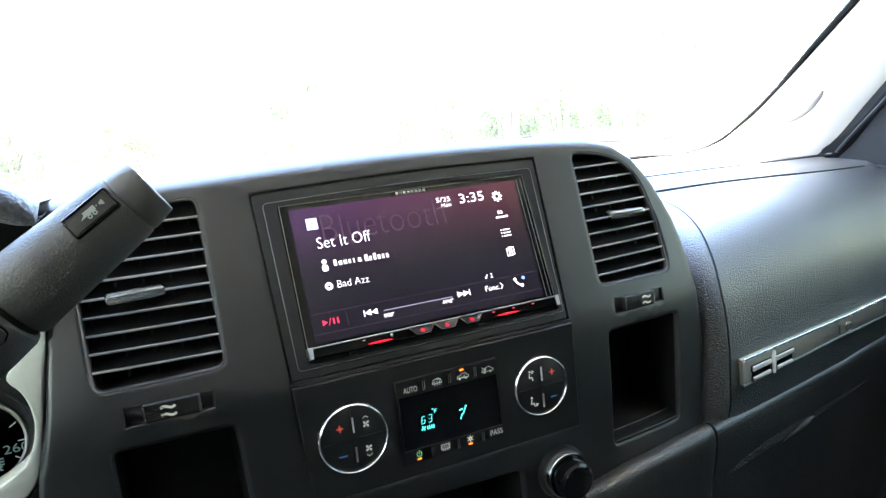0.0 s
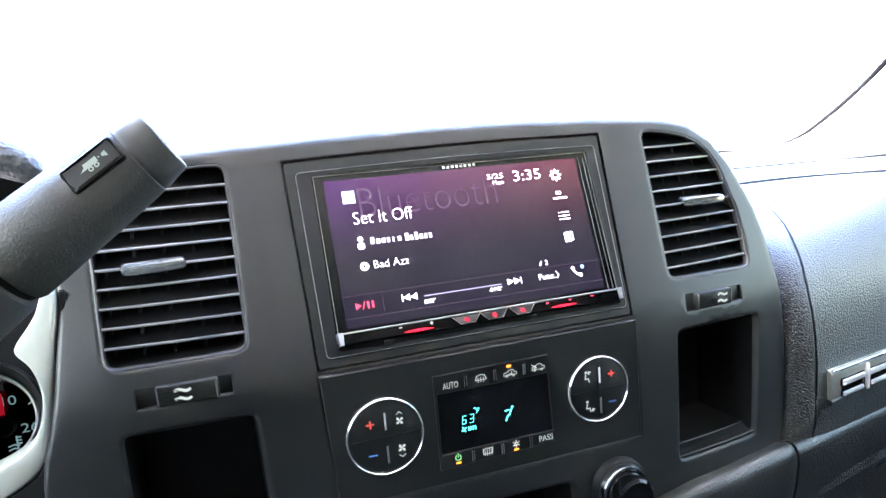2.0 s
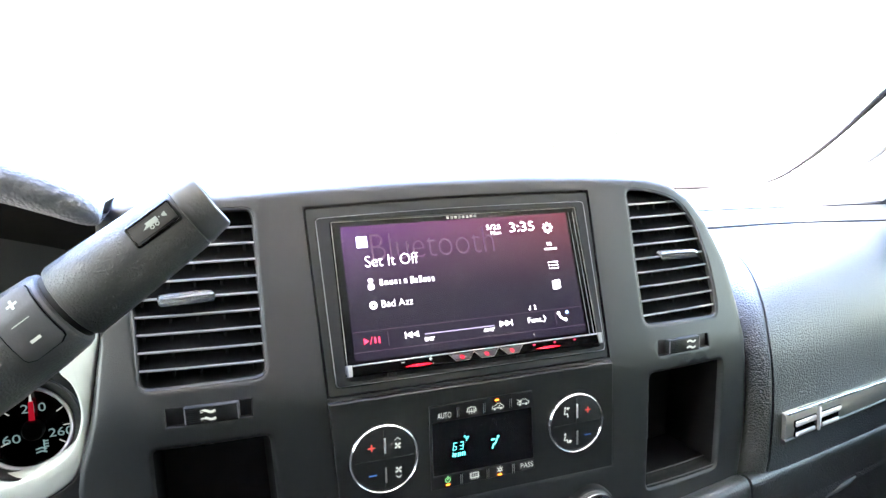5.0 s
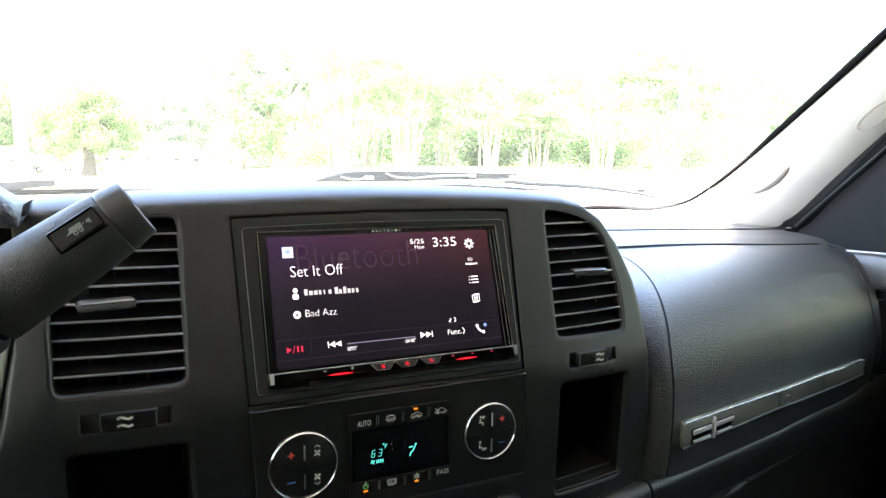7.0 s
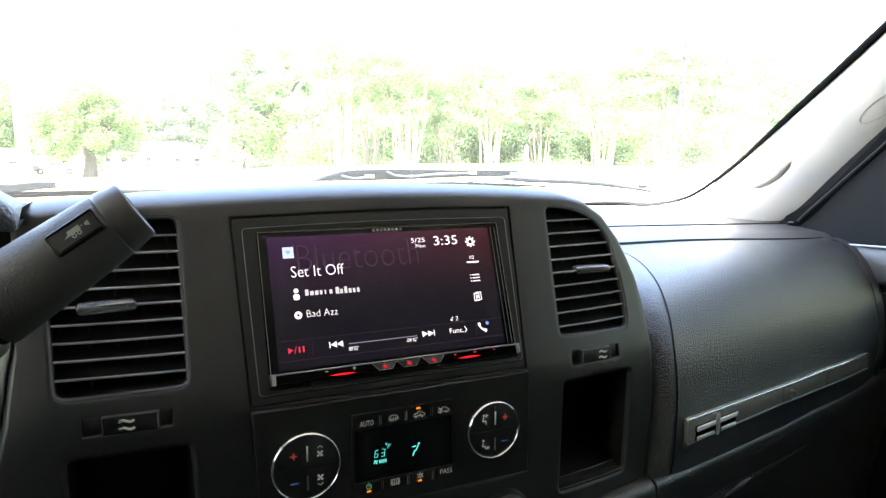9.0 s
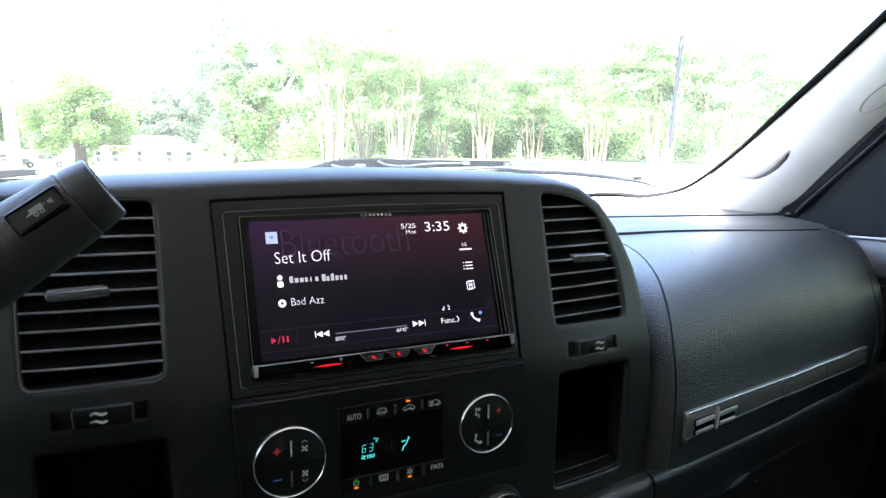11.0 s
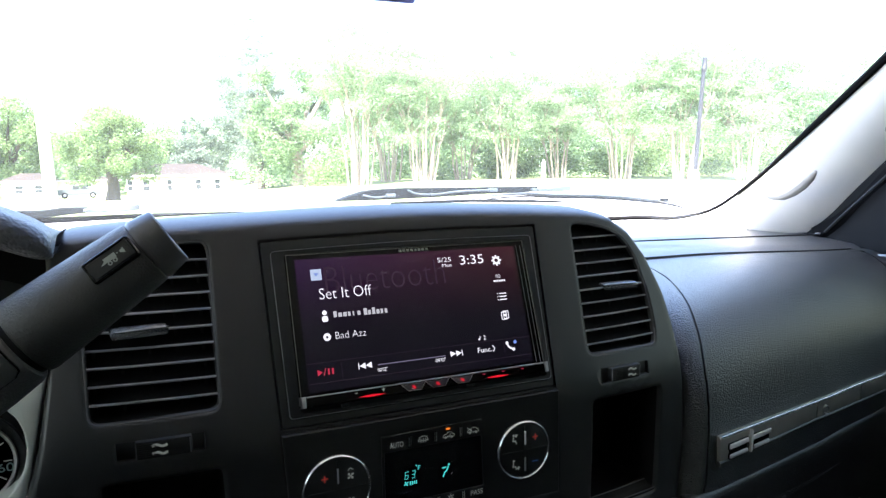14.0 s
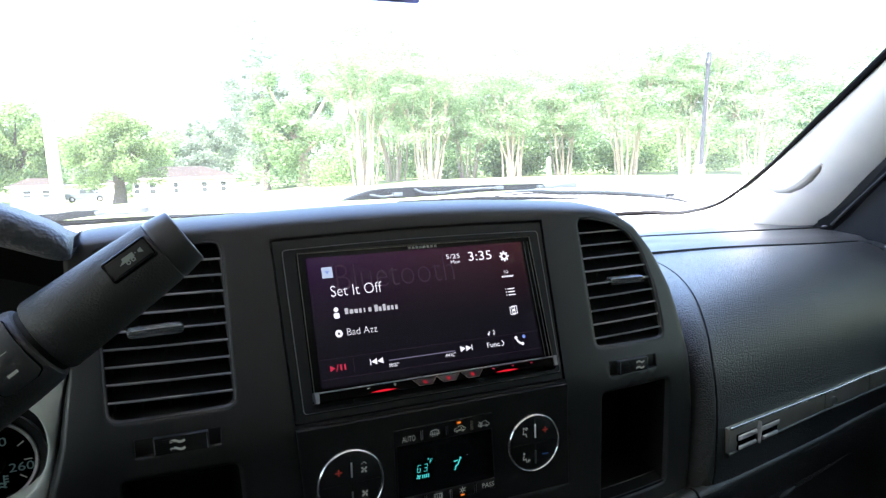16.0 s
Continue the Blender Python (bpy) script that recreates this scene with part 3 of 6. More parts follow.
def build_pad(dash):
    us = [-0.25, -0.1] + [i / 26 for i in range(27)]
    rows, band = [], []
    for u in us:
        z = pad_point(0.3, u)[2]
        x0 = pad_start(z)
        row = [pad_point(x0 + 0.0006 + (0.7105 - x0) * i / 40, u) for i in range(41)]
        # the end rolls inwards
        rows.append(row + [(x + dx, y + dy, z - dz * max(u, 0.0)) for x, y, z in row[-1:] for dx, dy, dz in ((0.0011, 0.0004, 0.0004), (0.0019, 0.0013, 0.0012), (0.0023, 0.0030, 0.0030))])
        xe = 0.0005 + float(np.interp(z, (1.038, 1.0898, 1.1066, 1.1328, 1.1613, 1.20, 1.256), (0.1957, 0.2096, 0.2180, 0.2224, 0.2241, 0.2230, 0.2192)))
        row = []
        for i in range(11):
            t = i / 10
            px, py, pz = pad_point(x0 - 0.0006 + (xe - x0) * t, u)
            row.append((px, py + 0.030 * t ** 2.2 + (0.0012 if i == 0 else 0.0), pz))
        band.append(row)
    ends = []
    for u in us:
        row = []
        for i in range(9):
            a = radians(90 * i / 8)
            px, py, pz = pad_point(0.7150, u)
            row.append((0.7150 + 0.040 * math.sin(a), py + 0.036 * (1 - math.cos(a)) * (1 - 0.4 * u), pz - 0.004 * (1 - math.cos(a)) * u))
        ends.append(row)
    for nm, rr, mat, label in (("passenger_pad", rows, MAT_GRAIN, "grained dark vinyl passenger dash pad"), ("pad_end_band", band, MAT_GRAIN, "grained end band beside the pad"), ("pad_end_band", ends, MAT_SMOOTH, "")):
        bm = sheet(rr)
        bmesh.ops.recalc_face_normals(bm, faces=bm.faces)
        if sum(f.normal.y for f in bm.faces) > 0:
            bmesh.ops.reverse_faces(bm, faces=bm.faces)
        if nm == "passenger_pad":
            bmesh.ops.solidify(bm, geom=bm.faces[:], thickness=0.004)
        world_part(nm, bm, mat, dash, label)
    # a black block added to keep the gap between bezel and pad dark
    world_part("gap_filler", box((0.2620, 0.122, 1.105), (0.078, 0.15, 0.17)), MAT_BLACK, dash)
    pts = [pad_point(0.25 + 0.4620 * i / 20, 1.0) for i in range(21)]
    world_part("pad_seam", add_tube(bmesh.new(), [(x, y - 0.001, z + 0.0005) for x, y, z in pts], [0.0030 - 0.0021 * i / 20 for i in range(21)], 6), MAT_BLACK, dash, "dark seam above the pad")
    # upper dash: from the seam forward to the windscreen
    rows = []
    for k in range(15):
        t = k / 14
        row = []
        for i in range(25):
            x = 0.235 + (0.78 - 0.235) * i / 24
            y1 = pad_point(min(x, 0.745), 1.0)[1] + 0.002
            y2 = 0.66 - 0.40 * x * x
            lip = min(t * 14, 1)
            y = y1 + (y2 - y1) * t
            z = 1.2565 - 0.006 * (1 - lip) + 0.012 * t - 0.008 * ease(x, 0.42, 0.72) * (1 - t) ** 2
            row.append((x, y, z))
        rows.append(row)
    bm = sheet(rows)
    bmesh.ops.recalc_face_normals(bm, faces=bm.faces)
    if sum(f.normal.z for f in bm.faces) < 0:
        bmesh.ops.reverse_faces(bm, faces=bm.faces)
    bmesh.ops.solidify(bm, geom=bm.faces[:], thickness=0.004)
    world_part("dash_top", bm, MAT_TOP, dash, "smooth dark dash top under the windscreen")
    # a fine second seam across the top, and its small clip
    pts = [(0.26 + 0.43 * i / 10, 0.338 - 0.09 * (i / 10) ** 1.3, 1.2645) for i in range(11)]
    world_part("top_seam", add_tube(bmesh.new(), pts, 0.0011, 6), MAT_BLACK, dash)
    world_part("seam_clip", box((0.694, 0.250, 1.2655), (0.008, 0.004, 0.002), 0.0008), MAT_LINE, dash)
    # dash top behind the centre hump and over the cluster
    rows = []
    for k in range(8):
        t = k / 7
        rows.append([(x, 0.12 + (0.655 - 0.40 * x * x - 0.12) * t, (1.322 - 0.30 * x * x if k == 0 else 1.316 - 0.045 * t)) for x in (-0.76, -0.6, -0.4, -0.25, -0.22, -0.1, 0.0, 0.1, 0.17, 0.215, 0.235)])
    for r in rows:
        for i, p in enumerate(r):
            if p[0] > 0.2:
                r[i] = (p[0], max(p[1], 0.2), 1.262)
            elif p[0] < -0.21:
                r[i] = (p[0], p[1] + 0.08, min(p[2], 1.31) - 0.015)
    bm = sheet(rows)
    bmesh.ops.recalc_face_normals(bm, faces=bm.faces)
    if sum(f.normal.z for f in bm.faces) < 0:
        bmesh.ops.reverse_faces(bm, faces=bm.faces)
    world_part("dash_top", bm, MAT_SMOOTH, dash)


def lip_y(x):
    return float(np.interp(x, (0.10, 0.16, 0.20, 0.24, 0.30, 0.44, 0.58, 0.76), (-0.026, -0.023, -0.018, -0.008, 0.008, 0.041, 0.080, 0.135)))


def build_lip(dash):
    """The rolled upper edge of the lower dash, in two lengths with a notch between them."""
    prof = [(0.036, -0.012), (0.018, -0.0035), (0.011, -0.0004), (0.0075, 0.0), (0.0046, -0.0008), (0.0024, -0.0024), (0.0009, -0.0046), (0.0002, -0.0075), (0.0, -0.013), (0.002, -0.028), (0.008, -0.055), (0.018, -0.11), (0.035, -0.22)]
    for nm, x0, x1 in (("lower_dash_lip", 0.085, 0.2145), ("glovebox_lip", 0.2175, 0.783)):
        xs = [x0 + (x1 - x0) * i / 24 for i in range(25)]
        rows = []
        for k, (dy, dz) in enumerate(prof):
            row = []
            for i, x in enumerate(xs):
                end = (0.002 if (nm == "lower_dash_lip" and i == 24) or (nm == "glovebox_lip" and i == 0) else 0.0)
                z = float(np.interp(x, (0.085, 0.13, 0.152, 0.178, 0.21, 0.26, 0.36, 0.48, 0.65, 0.77), (1.0842, 1.0922, 1.0937, 1.0960, 1.0970, 1.0927, 1.0885, 1.0846, 1.0749, 1.0713)))
                row.append((x, lip_y(x) + dy + end, z + dz - end))
            rows.append(row)
        bm = sheet(rows)
        bmesh.ops.recalc_face_normals(bm, faces=bm.faces)
        if sum(f.normal.y for f in bm.faces) > 0:
            bmesh.ops.reverse_faces(bm, faces=bm.faces)
        bmesh.ops.solidify(bm, geom=bm.faces[:], thickness=0.003)
        world_part(nm, bm, MAT_LOWER, dash, "rolled vinyl edge above the glovebox")
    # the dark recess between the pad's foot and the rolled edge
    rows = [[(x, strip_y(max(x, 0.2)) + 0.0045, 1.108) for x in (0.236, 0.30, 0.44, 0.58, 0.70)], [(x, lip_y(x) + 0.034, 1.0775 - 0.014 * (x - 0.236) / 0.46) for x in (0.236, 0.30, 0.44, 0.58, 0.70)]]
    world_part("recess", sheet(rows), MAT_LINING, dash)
    # a soft moulded ridge on the glovebox door
    pts = [(0.326, 0.0225, 1.0375), (0.341, 0.0235, 1.0425), (0.356, 0.0248, 1.0455), (0.373, 0.0280, 1.0480)]
    world_part("glovebox_ridge", add_tube(bmesh.new(), pts, [0.0008, 0.0030, 0.0034, 0.0008], 10), MAT_SMOOTH, dash, "soft moulded ridge on the glovebox")


def build_brow(dash):
    """Pebbled hood over the gauges."""
    ends = [(-0.2145 - 0.012 * (1 - math.cos(radians(15 * i))), 0.45 + 0.55 * math.sin(radians(15 * i))) for i in range(7)]
    ends += [(-0.228 - 0.008 * i - 0.0004 * i * i, 1.0) for i in range(18)]
    rows, shade_rows = [], []
    for x, s in ends:
        zt = float(np.interp(-x, (0.2145, 0.24, 0.26, 0.30, 0.36, 0.42), (1.3305, 1.3435, 1.3515, 1.3635, 1.374, 1.378)))
        h = float(np.interp(-x, (0.2145, 0.24, 0.30), (0.0175, 0.0205, 0.022)))
        c = zt - h / 2
        row = []
        for k in range(13):
            a = radians(-90 + 180 * k / 12)
            row.append((x, 0.006 - 0.011 * s * math.cos(a), c + s * h / 2 * math.sin(a)))
        row.append((x, 0.03, c + s * h / 2 + 0.001))
        row.append((x, 0.09, c + h / 2 - 0.008 * s))
        row.append((x, 0.20, c + h / 2 - 0.03))
        row.insert(0, (x, 0.05, c - s * h / 2 + 0.003))
        shade_rows.append([(x, 0.012, c - s * h / 2 + 0.0015), (x, 0.09, c - s * h / 2 - 0.004), (x, 0.138, c - h / 2 - 0.040)])
        rows.append(row)
    bm = sheet(rows)
    bm.faces.new([v for v in bm.verts if abs(v.co.x + 0.2145) < 1e-5 and v.co.y < 0.035])
    bmesh.ops.recalc_face_normals(bm, faces=bm.faces)
    if sum(f.normal.z for f in bm.faces if f.calc_center_median().y > 0.05) < 0:
        bmesh.ops.reverse_faces(bm, faces=bm.faces)
    # a near-black sheet stands in for the shade below the hood
    world_part("hood_shade", sheet(shade_rows), MAT_SEAL, dash, "near-black sheet for the shade under the hood")
    world_part("gauge_hood", bm, MAT_BROW, dash, "pebble-grained black hood over the gauges", auto=80)


dash = thing("dashboard", "charcoal plastic truck dashboard with a grained passenger pad", "dashboard", pose(0, 0.2, 1.0))
build_bezel(dash)
build_pad(dash)
build_lip(dash)
build_brow(dash)

# ---- air vents, switches and cubbies in the centre stack ----


def span(poly, z):
    """The stretch of an outline at the height z."""
    xs = []
    for i in range(len(poly)):
        (x1, z1), (x2, z2) = poly[i - 1], poly[i]
        if (z1 > z) != (z2 > z):
            xs.append(x1 + (x2 - x1) * (z - z1) / (z2 - z1))
    return min(xs), max(xs)


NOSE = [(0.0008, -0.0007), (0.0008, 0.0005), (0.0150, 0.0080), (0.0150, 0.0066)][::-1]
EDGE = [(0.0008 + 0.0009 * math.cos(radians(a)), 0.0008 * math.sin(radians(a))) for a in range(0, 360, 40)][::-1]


def build_vent(outline, z_top, step, tab, label):
    cx = sum(p[0] for p in outline) / len(outline)
    vent = thing("air_vent", label, "air vent", pose(cx, by(cx, 1.22), 1.22), "centre stack vents")
    for i in range(9):
        z = z_top - step * i
        x0, x1 = span(outline, z)
        x0, x1 = x0 + 0.0015, x1 - 0.0015
        blade = None
        # a dark blade, then a paler bar that paints its edge highlight
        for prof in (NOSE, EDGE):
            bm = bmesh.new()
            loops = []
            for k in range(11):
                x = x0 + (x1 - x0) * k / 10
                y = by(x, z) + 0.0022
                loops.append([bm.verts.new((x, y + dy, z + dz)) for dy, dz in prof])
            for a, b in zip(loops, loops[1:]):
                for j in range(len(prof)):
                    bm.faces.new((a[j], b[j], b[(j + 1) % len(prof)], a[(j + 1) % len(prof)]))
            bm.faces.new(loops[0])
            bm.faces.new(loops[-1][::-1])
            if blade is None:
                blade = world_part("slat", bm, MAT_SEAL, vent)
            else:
                world_part("edge_glint", bm, MAT_EDGE, blade)
    # a pale tube draws the highlight along the opening's lip
    lip = [(x, by(x, z) + 0.0012, z) for x, z in resample(inset_loop(outline, 0.0012), 0.010)]
    world_part("rim", add_tube(bmesh.new(), lip + lip[:2], 0.0009, 8, cap=False), MAT_SLAT, vent, "thin pale tube for the lip's highlight")
    xa, xb = min(p[0] for p in outline), max(p[0] for p in outline)
    for k in range(5):
        x = xa + (xb - xa) * (k + 0.5) / 5
        zt, zb = 1.309 - (0.012 if x > 0.185 else 0.0), 1.224
        bm = bmesh.new()
        vs = [[bm.verts.new((x + dx, by(x, z) + d, z)) for z, d in ((zb, 0.0090), (zt, 0.0090), (zt, 0.030), (zb, 0.030))] for dx in (-0.0008, 0.0008)]
        bm.faces.new(vs[0])
        bm.faces.new(vs[1][::-1])
        for j in range(4):
            bm.faces.new((vs[0][j], vs[1][j], vs[1][(j + 1) % 4], vs[0][(j + 1) % 4]))
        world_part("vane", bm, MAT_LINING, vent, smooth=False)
    t0, t1, zt, ya, yb = tab
    m = pose((t0 + t1) / 2, (ya + yb) / 2, zt, 90, 0, 0) @ pose(0, 0, 0, 0, -math.degrees(math.atan2(yb - ya, t1 - t0)), 0)
    w = math.hypot(t1 - t0, yb - ya)
    knob = prism(rounded(w, 0.0062, 0.0028, 5), -0.006, 0.0015, 0.0014)
    knob.transform(m)
    world_part("tab", knob, MAT_RING, vent, "chrome adjuster tab")
    stem = add_box(bmesh.new(), ((t0 + t1) / 2, (ya + yb) / 2 + 0.008, zt), (w * 0.7, 0.012, 0.004), 0.0008)
    world_part("tab_holder", stem, MAT_BLACK, vent)
    return vent


build_vent(VENT_L, 1.3074, 0.00968, (-0.1910, -0.1595, 1.2690, 0.0217, 0.0175), "black louvred dash vent with a chrome tab")
build_vent(VENT_R, 1.3060, 0.00971, (0.1524, 0.1828, 1.2682, 0.0164, 0.0202), "black louvred dash vent with a curved outer side and chrome tab")


def build_switch(x0, x1, z, tilt, shift, label):
    """A ribbed rocker below a vent, printed with two wavy lines."""
    w = x1 - x0
    xm = (x0 + x1) / 2
    yaw = math.degrees(math.atan2(by(x1, z) - by(x0, z), w))
    m = pose(xm, by(xm, z) - 0.0005, z, 0, 0, yaw) @ pose(0, 0, 0, 90, 0, 0) @ pose(0, 0, 0, 0, 0, tilt)
    sw = thing("vent_switch", label, "switch", m, "vent switches")
    part("side_plate", add_box(bmesh.new(), (-0.002, 0, -0.0050), (w + 0.0225, 0.0108, 0.004), 0.0006), MAT_BEZEL, sw, "shallow recess beside the rocker")
    part("rocker", prism(rounded(w, 0.0105, 0.0012), -0.005, 0.0014, 0.0010), MAT_INSERT, sw)
    part("light_edge", add_box(bmesh.new(), (w * 0.5 - 0.0008, 0, 0.0013), (0.0007, 0.0086, 0.0006)), MAT_EDGE, sw, "paler edge strip", smooth=False)
    part("light_edge", add_box(bmesh.new(), (-w * 0.5 + 0.0008, 0, 0.0013), (0.0007, 0.0086, 0.0006)), MAT_EDGE, sw, "paler edge strip", smooth=False)
    for k in range(7):
        part("rib", add_box(bmesh.new(), (-w * 0.30, -0.0036 + 0.0012 * k, 0.0015), (w * 0.34, 0.0004, 0.0005)), MAT_INSERT, sw, smooth=False)
    for dy in (-0.0022, 0.0022):
        pts = [(shift - 0.0036 + 0.00105 * k, dy + 0.0006 * math.sin(k * 0.9)) for k in range(8)]
        part("wave_mark", strokes([pts], 0.0014, 0.00165), MAT_PRINT, sw, "white wavy line mark", smooth=False)
    return sw


build_switch(-0.1818, -0.1515, 1.2058, 1.4, -0.002, "dark ribbed rocker switch with white wave marks under a vent")
build_switch(0.1425, 0.1722, 1.2060, -1.0, 0.006, "dark ribbed rocker switch with white wave marks under a vent")

# the shelf in the cubby beside the climate panel
cubby = thing("cubby_tray", "dark cubby tray with a glossy front ledge", "tray", pose(0.17, 0.02, 1.10))
bm = bmesh.new()
prof = ((0.0015, -0.0005), (0.0015, 0.0014), (0.0030, 0.0020), (0.0085, 0.0020), (0.0090, 0.0021), (0.0125, 0.0038), (0.0135, 0.0044), (0.0150, 0.0045), (0.058, 0.0046))
rows = []
for dy, dz in prof:
    rows.append([(x, by(x, 1.1) + dy, 1.1042 + dz + (x - 0.122) * 0.020) for x in (0.1225, 0.14, 0.16, 0.175, 0.1908)])
bm = sheet(rows)
bmesh.ops.recalc_face_normals(bm, faces=bm.faces)
if sum(f.normal.z for f in bm.faces) < 0:
    bmesh.ops.reverse_faces(bm, faces=bm.faces)
world_part("ledge", bm, MAT_LINING, cubby)
# two pale tubes paint the bright lines on the dark ledge
for dy, dz in ((0.0022, 0.0018), (0.0132, 0.0042)):
    world_part("ledge_highlight", add_tube(bmesh.new(), [(x, by(x, 1.1) + dy, 1.1042 + dz + (x - 0.122) * 0.020) for x in (0.1228, 0.14, 0.16, 0.175, 0.1904)], 0.0005, 8), MAT_SLAT, cubby, "pale tube for the edge's highlight")
world_part("orange_label", box((0.1340, 0.046, 1.1290), (0.018, 0.0006, 0.005)), shader("orange_label", (0.5, 0.16, 0.06), 0.6), cubby, "small orange label")

# ---- the touchscreen head unit ----
TILT = math.atan(0.358)
FACE = pose(0, 0.0005, 1.22, 90 - math.degrees(TILT), 0, 0)


def quad(x0, x1, y0, y1):
    return [(x0, y0), (x1, y0), (x1, y1), (x0, y1)]


def build_head_unit():
    u = thing("head_unit", "double-height touchscreen car stereo with a lit purple display", "car stereo", FACE)
    # surround: a wider tapered frame, then a thin-lined inner frame
    kit = [(-0.1007, -0.0150), (0.0933, -0.0150), (0.1000, 0.1037), (0.045, 0.1048), (-0.009, 0.1049), (-0.060, 0.1039), (-0.1033, 0.1026)]
    kit = round_poly(inset_loop(kit, 0.0003), 0.002, 3)
    rim = [(-0.0955, -0.0100), (0.0912, -0.0100), (0.0950, 0.0966), (0.042, 0.0974), (-0.009, 0.0976), (-0.055, 0.0968), (-0.0972, 0.0957)]
    rim = round_poly(rim, 0.003, 3)
    part("seam_back", flat([(-0.106, -0.018), (0.098, -0.018), (0.105, 0.114), (-0.108, 0.114)], -0.0075), MAT_BLACK, u, smooth=False)
    face = round_poly([(-0.0890, -0.0070), (0.0882, -0.0070), (0.0886, 0.0934), (0.042, 0.0938), (-0.009, 0.0938), (-0.055, 0.0936), (-0.0888, 0.0930)], 0.003, 3)
    part("surround", frame_plate(kit, rim, -0.006, -0.0010, 0.0005), MAT_INSERT, u, "matt charcoal mounting surround", smooth=False)
    part("inner_frame", frame_plate(inset_loop(rim, 0.0001), face, -0.012, 0.0, 0.0003), MAT_BLACK, u, smooth=False)
    part("chassis", box((0, 0.044, -0.045), (0.178, 0.10, 0.06)), MAT_BLACK, u, smooth=False)
    part("rim_line", frame_plate(inset_loop(rim, 0.0001), inset_loop(rim, 0.00045), -0.002, 0.0004, 0.0001), MAT_LINE, u, "thin grey rim line", smooth=False)
    glassy = prism(inset_loop(quad(-0.0882, 0.0878, -0.004, 0.0930), 0.0), -0.010, -0.0005, 0.0006)
    front = part("front_glass", glassy, MAT_GLOSS, u, "gloss black screen front", smooth=False)
    part("glass_edge", frame_plate(quad(-0.0876, 0.0874, 0.0015, 0.0926), quad(-0.0873, 0.0871, 0.0018, 0.0923), -0.001, -0.0002, 0.0001), MAT_STRIP, front, smooth=False)
    for x in (0.0815, 0.0848):
        part("edge_line", box((x, 0.046, -0.0003), (0.0003, 0.086, 0.0004)), MAT_LINE, front, smooth=False)
    lcd = part("display", flat(quad(-0.0822, 0.0790, 0.0042, 0.0890), -0.0002), MAT_LCD, u, "lit purple music display", smooth=False)
    z = 0.0001
    part("maker_mark", merge([flat(quad(-0.0105 + 0.0028 * i, -0.0085 + 0.0028 * i, 0.0898, 0.0916), z) for i in range(8)]), MAT_SATIN, front, "grey maker's mark", smooth=False)

    def on(name, bm, mat=MAT_TEXT, label=""):
        return part(name, bm, mat, lcd, label, smooth=False)
    on("ghost_word", lettering("Bluetooth", 0.0185, -0.0640, 0.0652, z, width=0.0850, thin=-0.00045), MAT_GHOST, "faint large word Bluetooth")
    on("source_tile", flat(quad(-0.0730, -0.0658, 0.0746, 0.0820), z + 0.0001), MAT_SKYBLUE)
    on("tile_arrow", flat([(-0.0712, 0.0794), (-0.0694, 0.0772), (-0.0676, 0.0794)], z + 0.0002), MAT_BLUEDOT)
    on("song_title", lettering("Set It Off", 0.0073, -0.0688, 0.0619, z + 0.0002, width=0.0352, thin=-0.00012))
    on("person_icon", merge([disc(-0.0668, 0.0532, 0.0016, z), flat(rounded(0.0040, 0.0038, 0.0012, 3, -0.0668, 0.0492), z)]))
    for i, w in enumerate((0.0028, 0.0030, 0.0030, 0.0022, 0.0013, 0.0026)):
        on("artist_bar", flat(quad(-0.0611 + 0.0032 * i, -0.0611 + 0.0032 * i + w * 0.8, 0.0496, 0.0536 if i == 0 else 0.0524), z), MAT_TEXT2)
    for i, w in enumerate((0.0030, 0.0024, 0.0026, 0.0026, 0.0022, 0.0022)):
        on("artist_bar", flat(quad(-0.0408 + 0.0029 * i, -0.0408 + 0.0029 * i + w * 0.8, 0.0492, 0.0536 if i in (0, 2) else 0.0522), z), MAT_TEXT2)
    on("disc_icon", ring(-0.0669, 0.0375, 0.0008, 0.0025, z))
    on("album_title", lettering("Bad Azz", 0.0047, -0.0614, 0.0356, z, width=0.0205, thin=-0.00012))
    on("date", lettering("5/25", 0.0032, 0.0169, 0.0806, z, width=0.0106))
    on("weekday", lettering("Mon", 0.0026, 0.0200, 0.0768, z, width=0.0072))
    on("clock", lettering("3:35", 0.0066, 0.0342, 0.0778, z, width=0.0186))
    gear = [ring(0.0630, 0.0790, 0.0014, 0.0029, z, 24)]
    for k in range(8):
        a = radians(45 * k)
        cx, cy = 0.0630 + 0.0033 * math.cos(a), 0.0790 + 0.0033 * math.sin(a)
        gear.append(flat([(cx + 0.0009 * math.cos(a + radians(b)), cy + 0.0009 * math.sin(a + radians(b))) for b in (45, 135, 225, 315)], z))
    on("gear_icon", merge(gear))
    on("eq_label", lettering("EQ", 0.0022, 0.0605, 0.0664, z, width=0.0036))
    on("eq_bar", merge([flat(quad(0.0580 + 0.0014 * i, 0.0591 + 0.0014 * i, 0.0633, 0.0646), z) for i in range(7)]))
    on("list_icon", merge([flat(quad(0.0608, 0.0665, 0.0498 + 0.0022 * i, 0.0506 + 0.0022 * i), z) for i in range(3)] + [flat(quad(0.0590, 0.0598, 0.0498 + 0.0022 * i, 0.0506 + 0.0022 * i), z) for i in range(3)]))
    on("card_icon", merge([frame_flat(0.0596, 0.0640, 0.0356, 0.0414, 0.0006, z), frame_flat(0.0612, 0.0656, 0.0362, 0.0420, 0.0006, z + 0.00005), disc(0.0628, 0.0388, 0.0010, z)]))
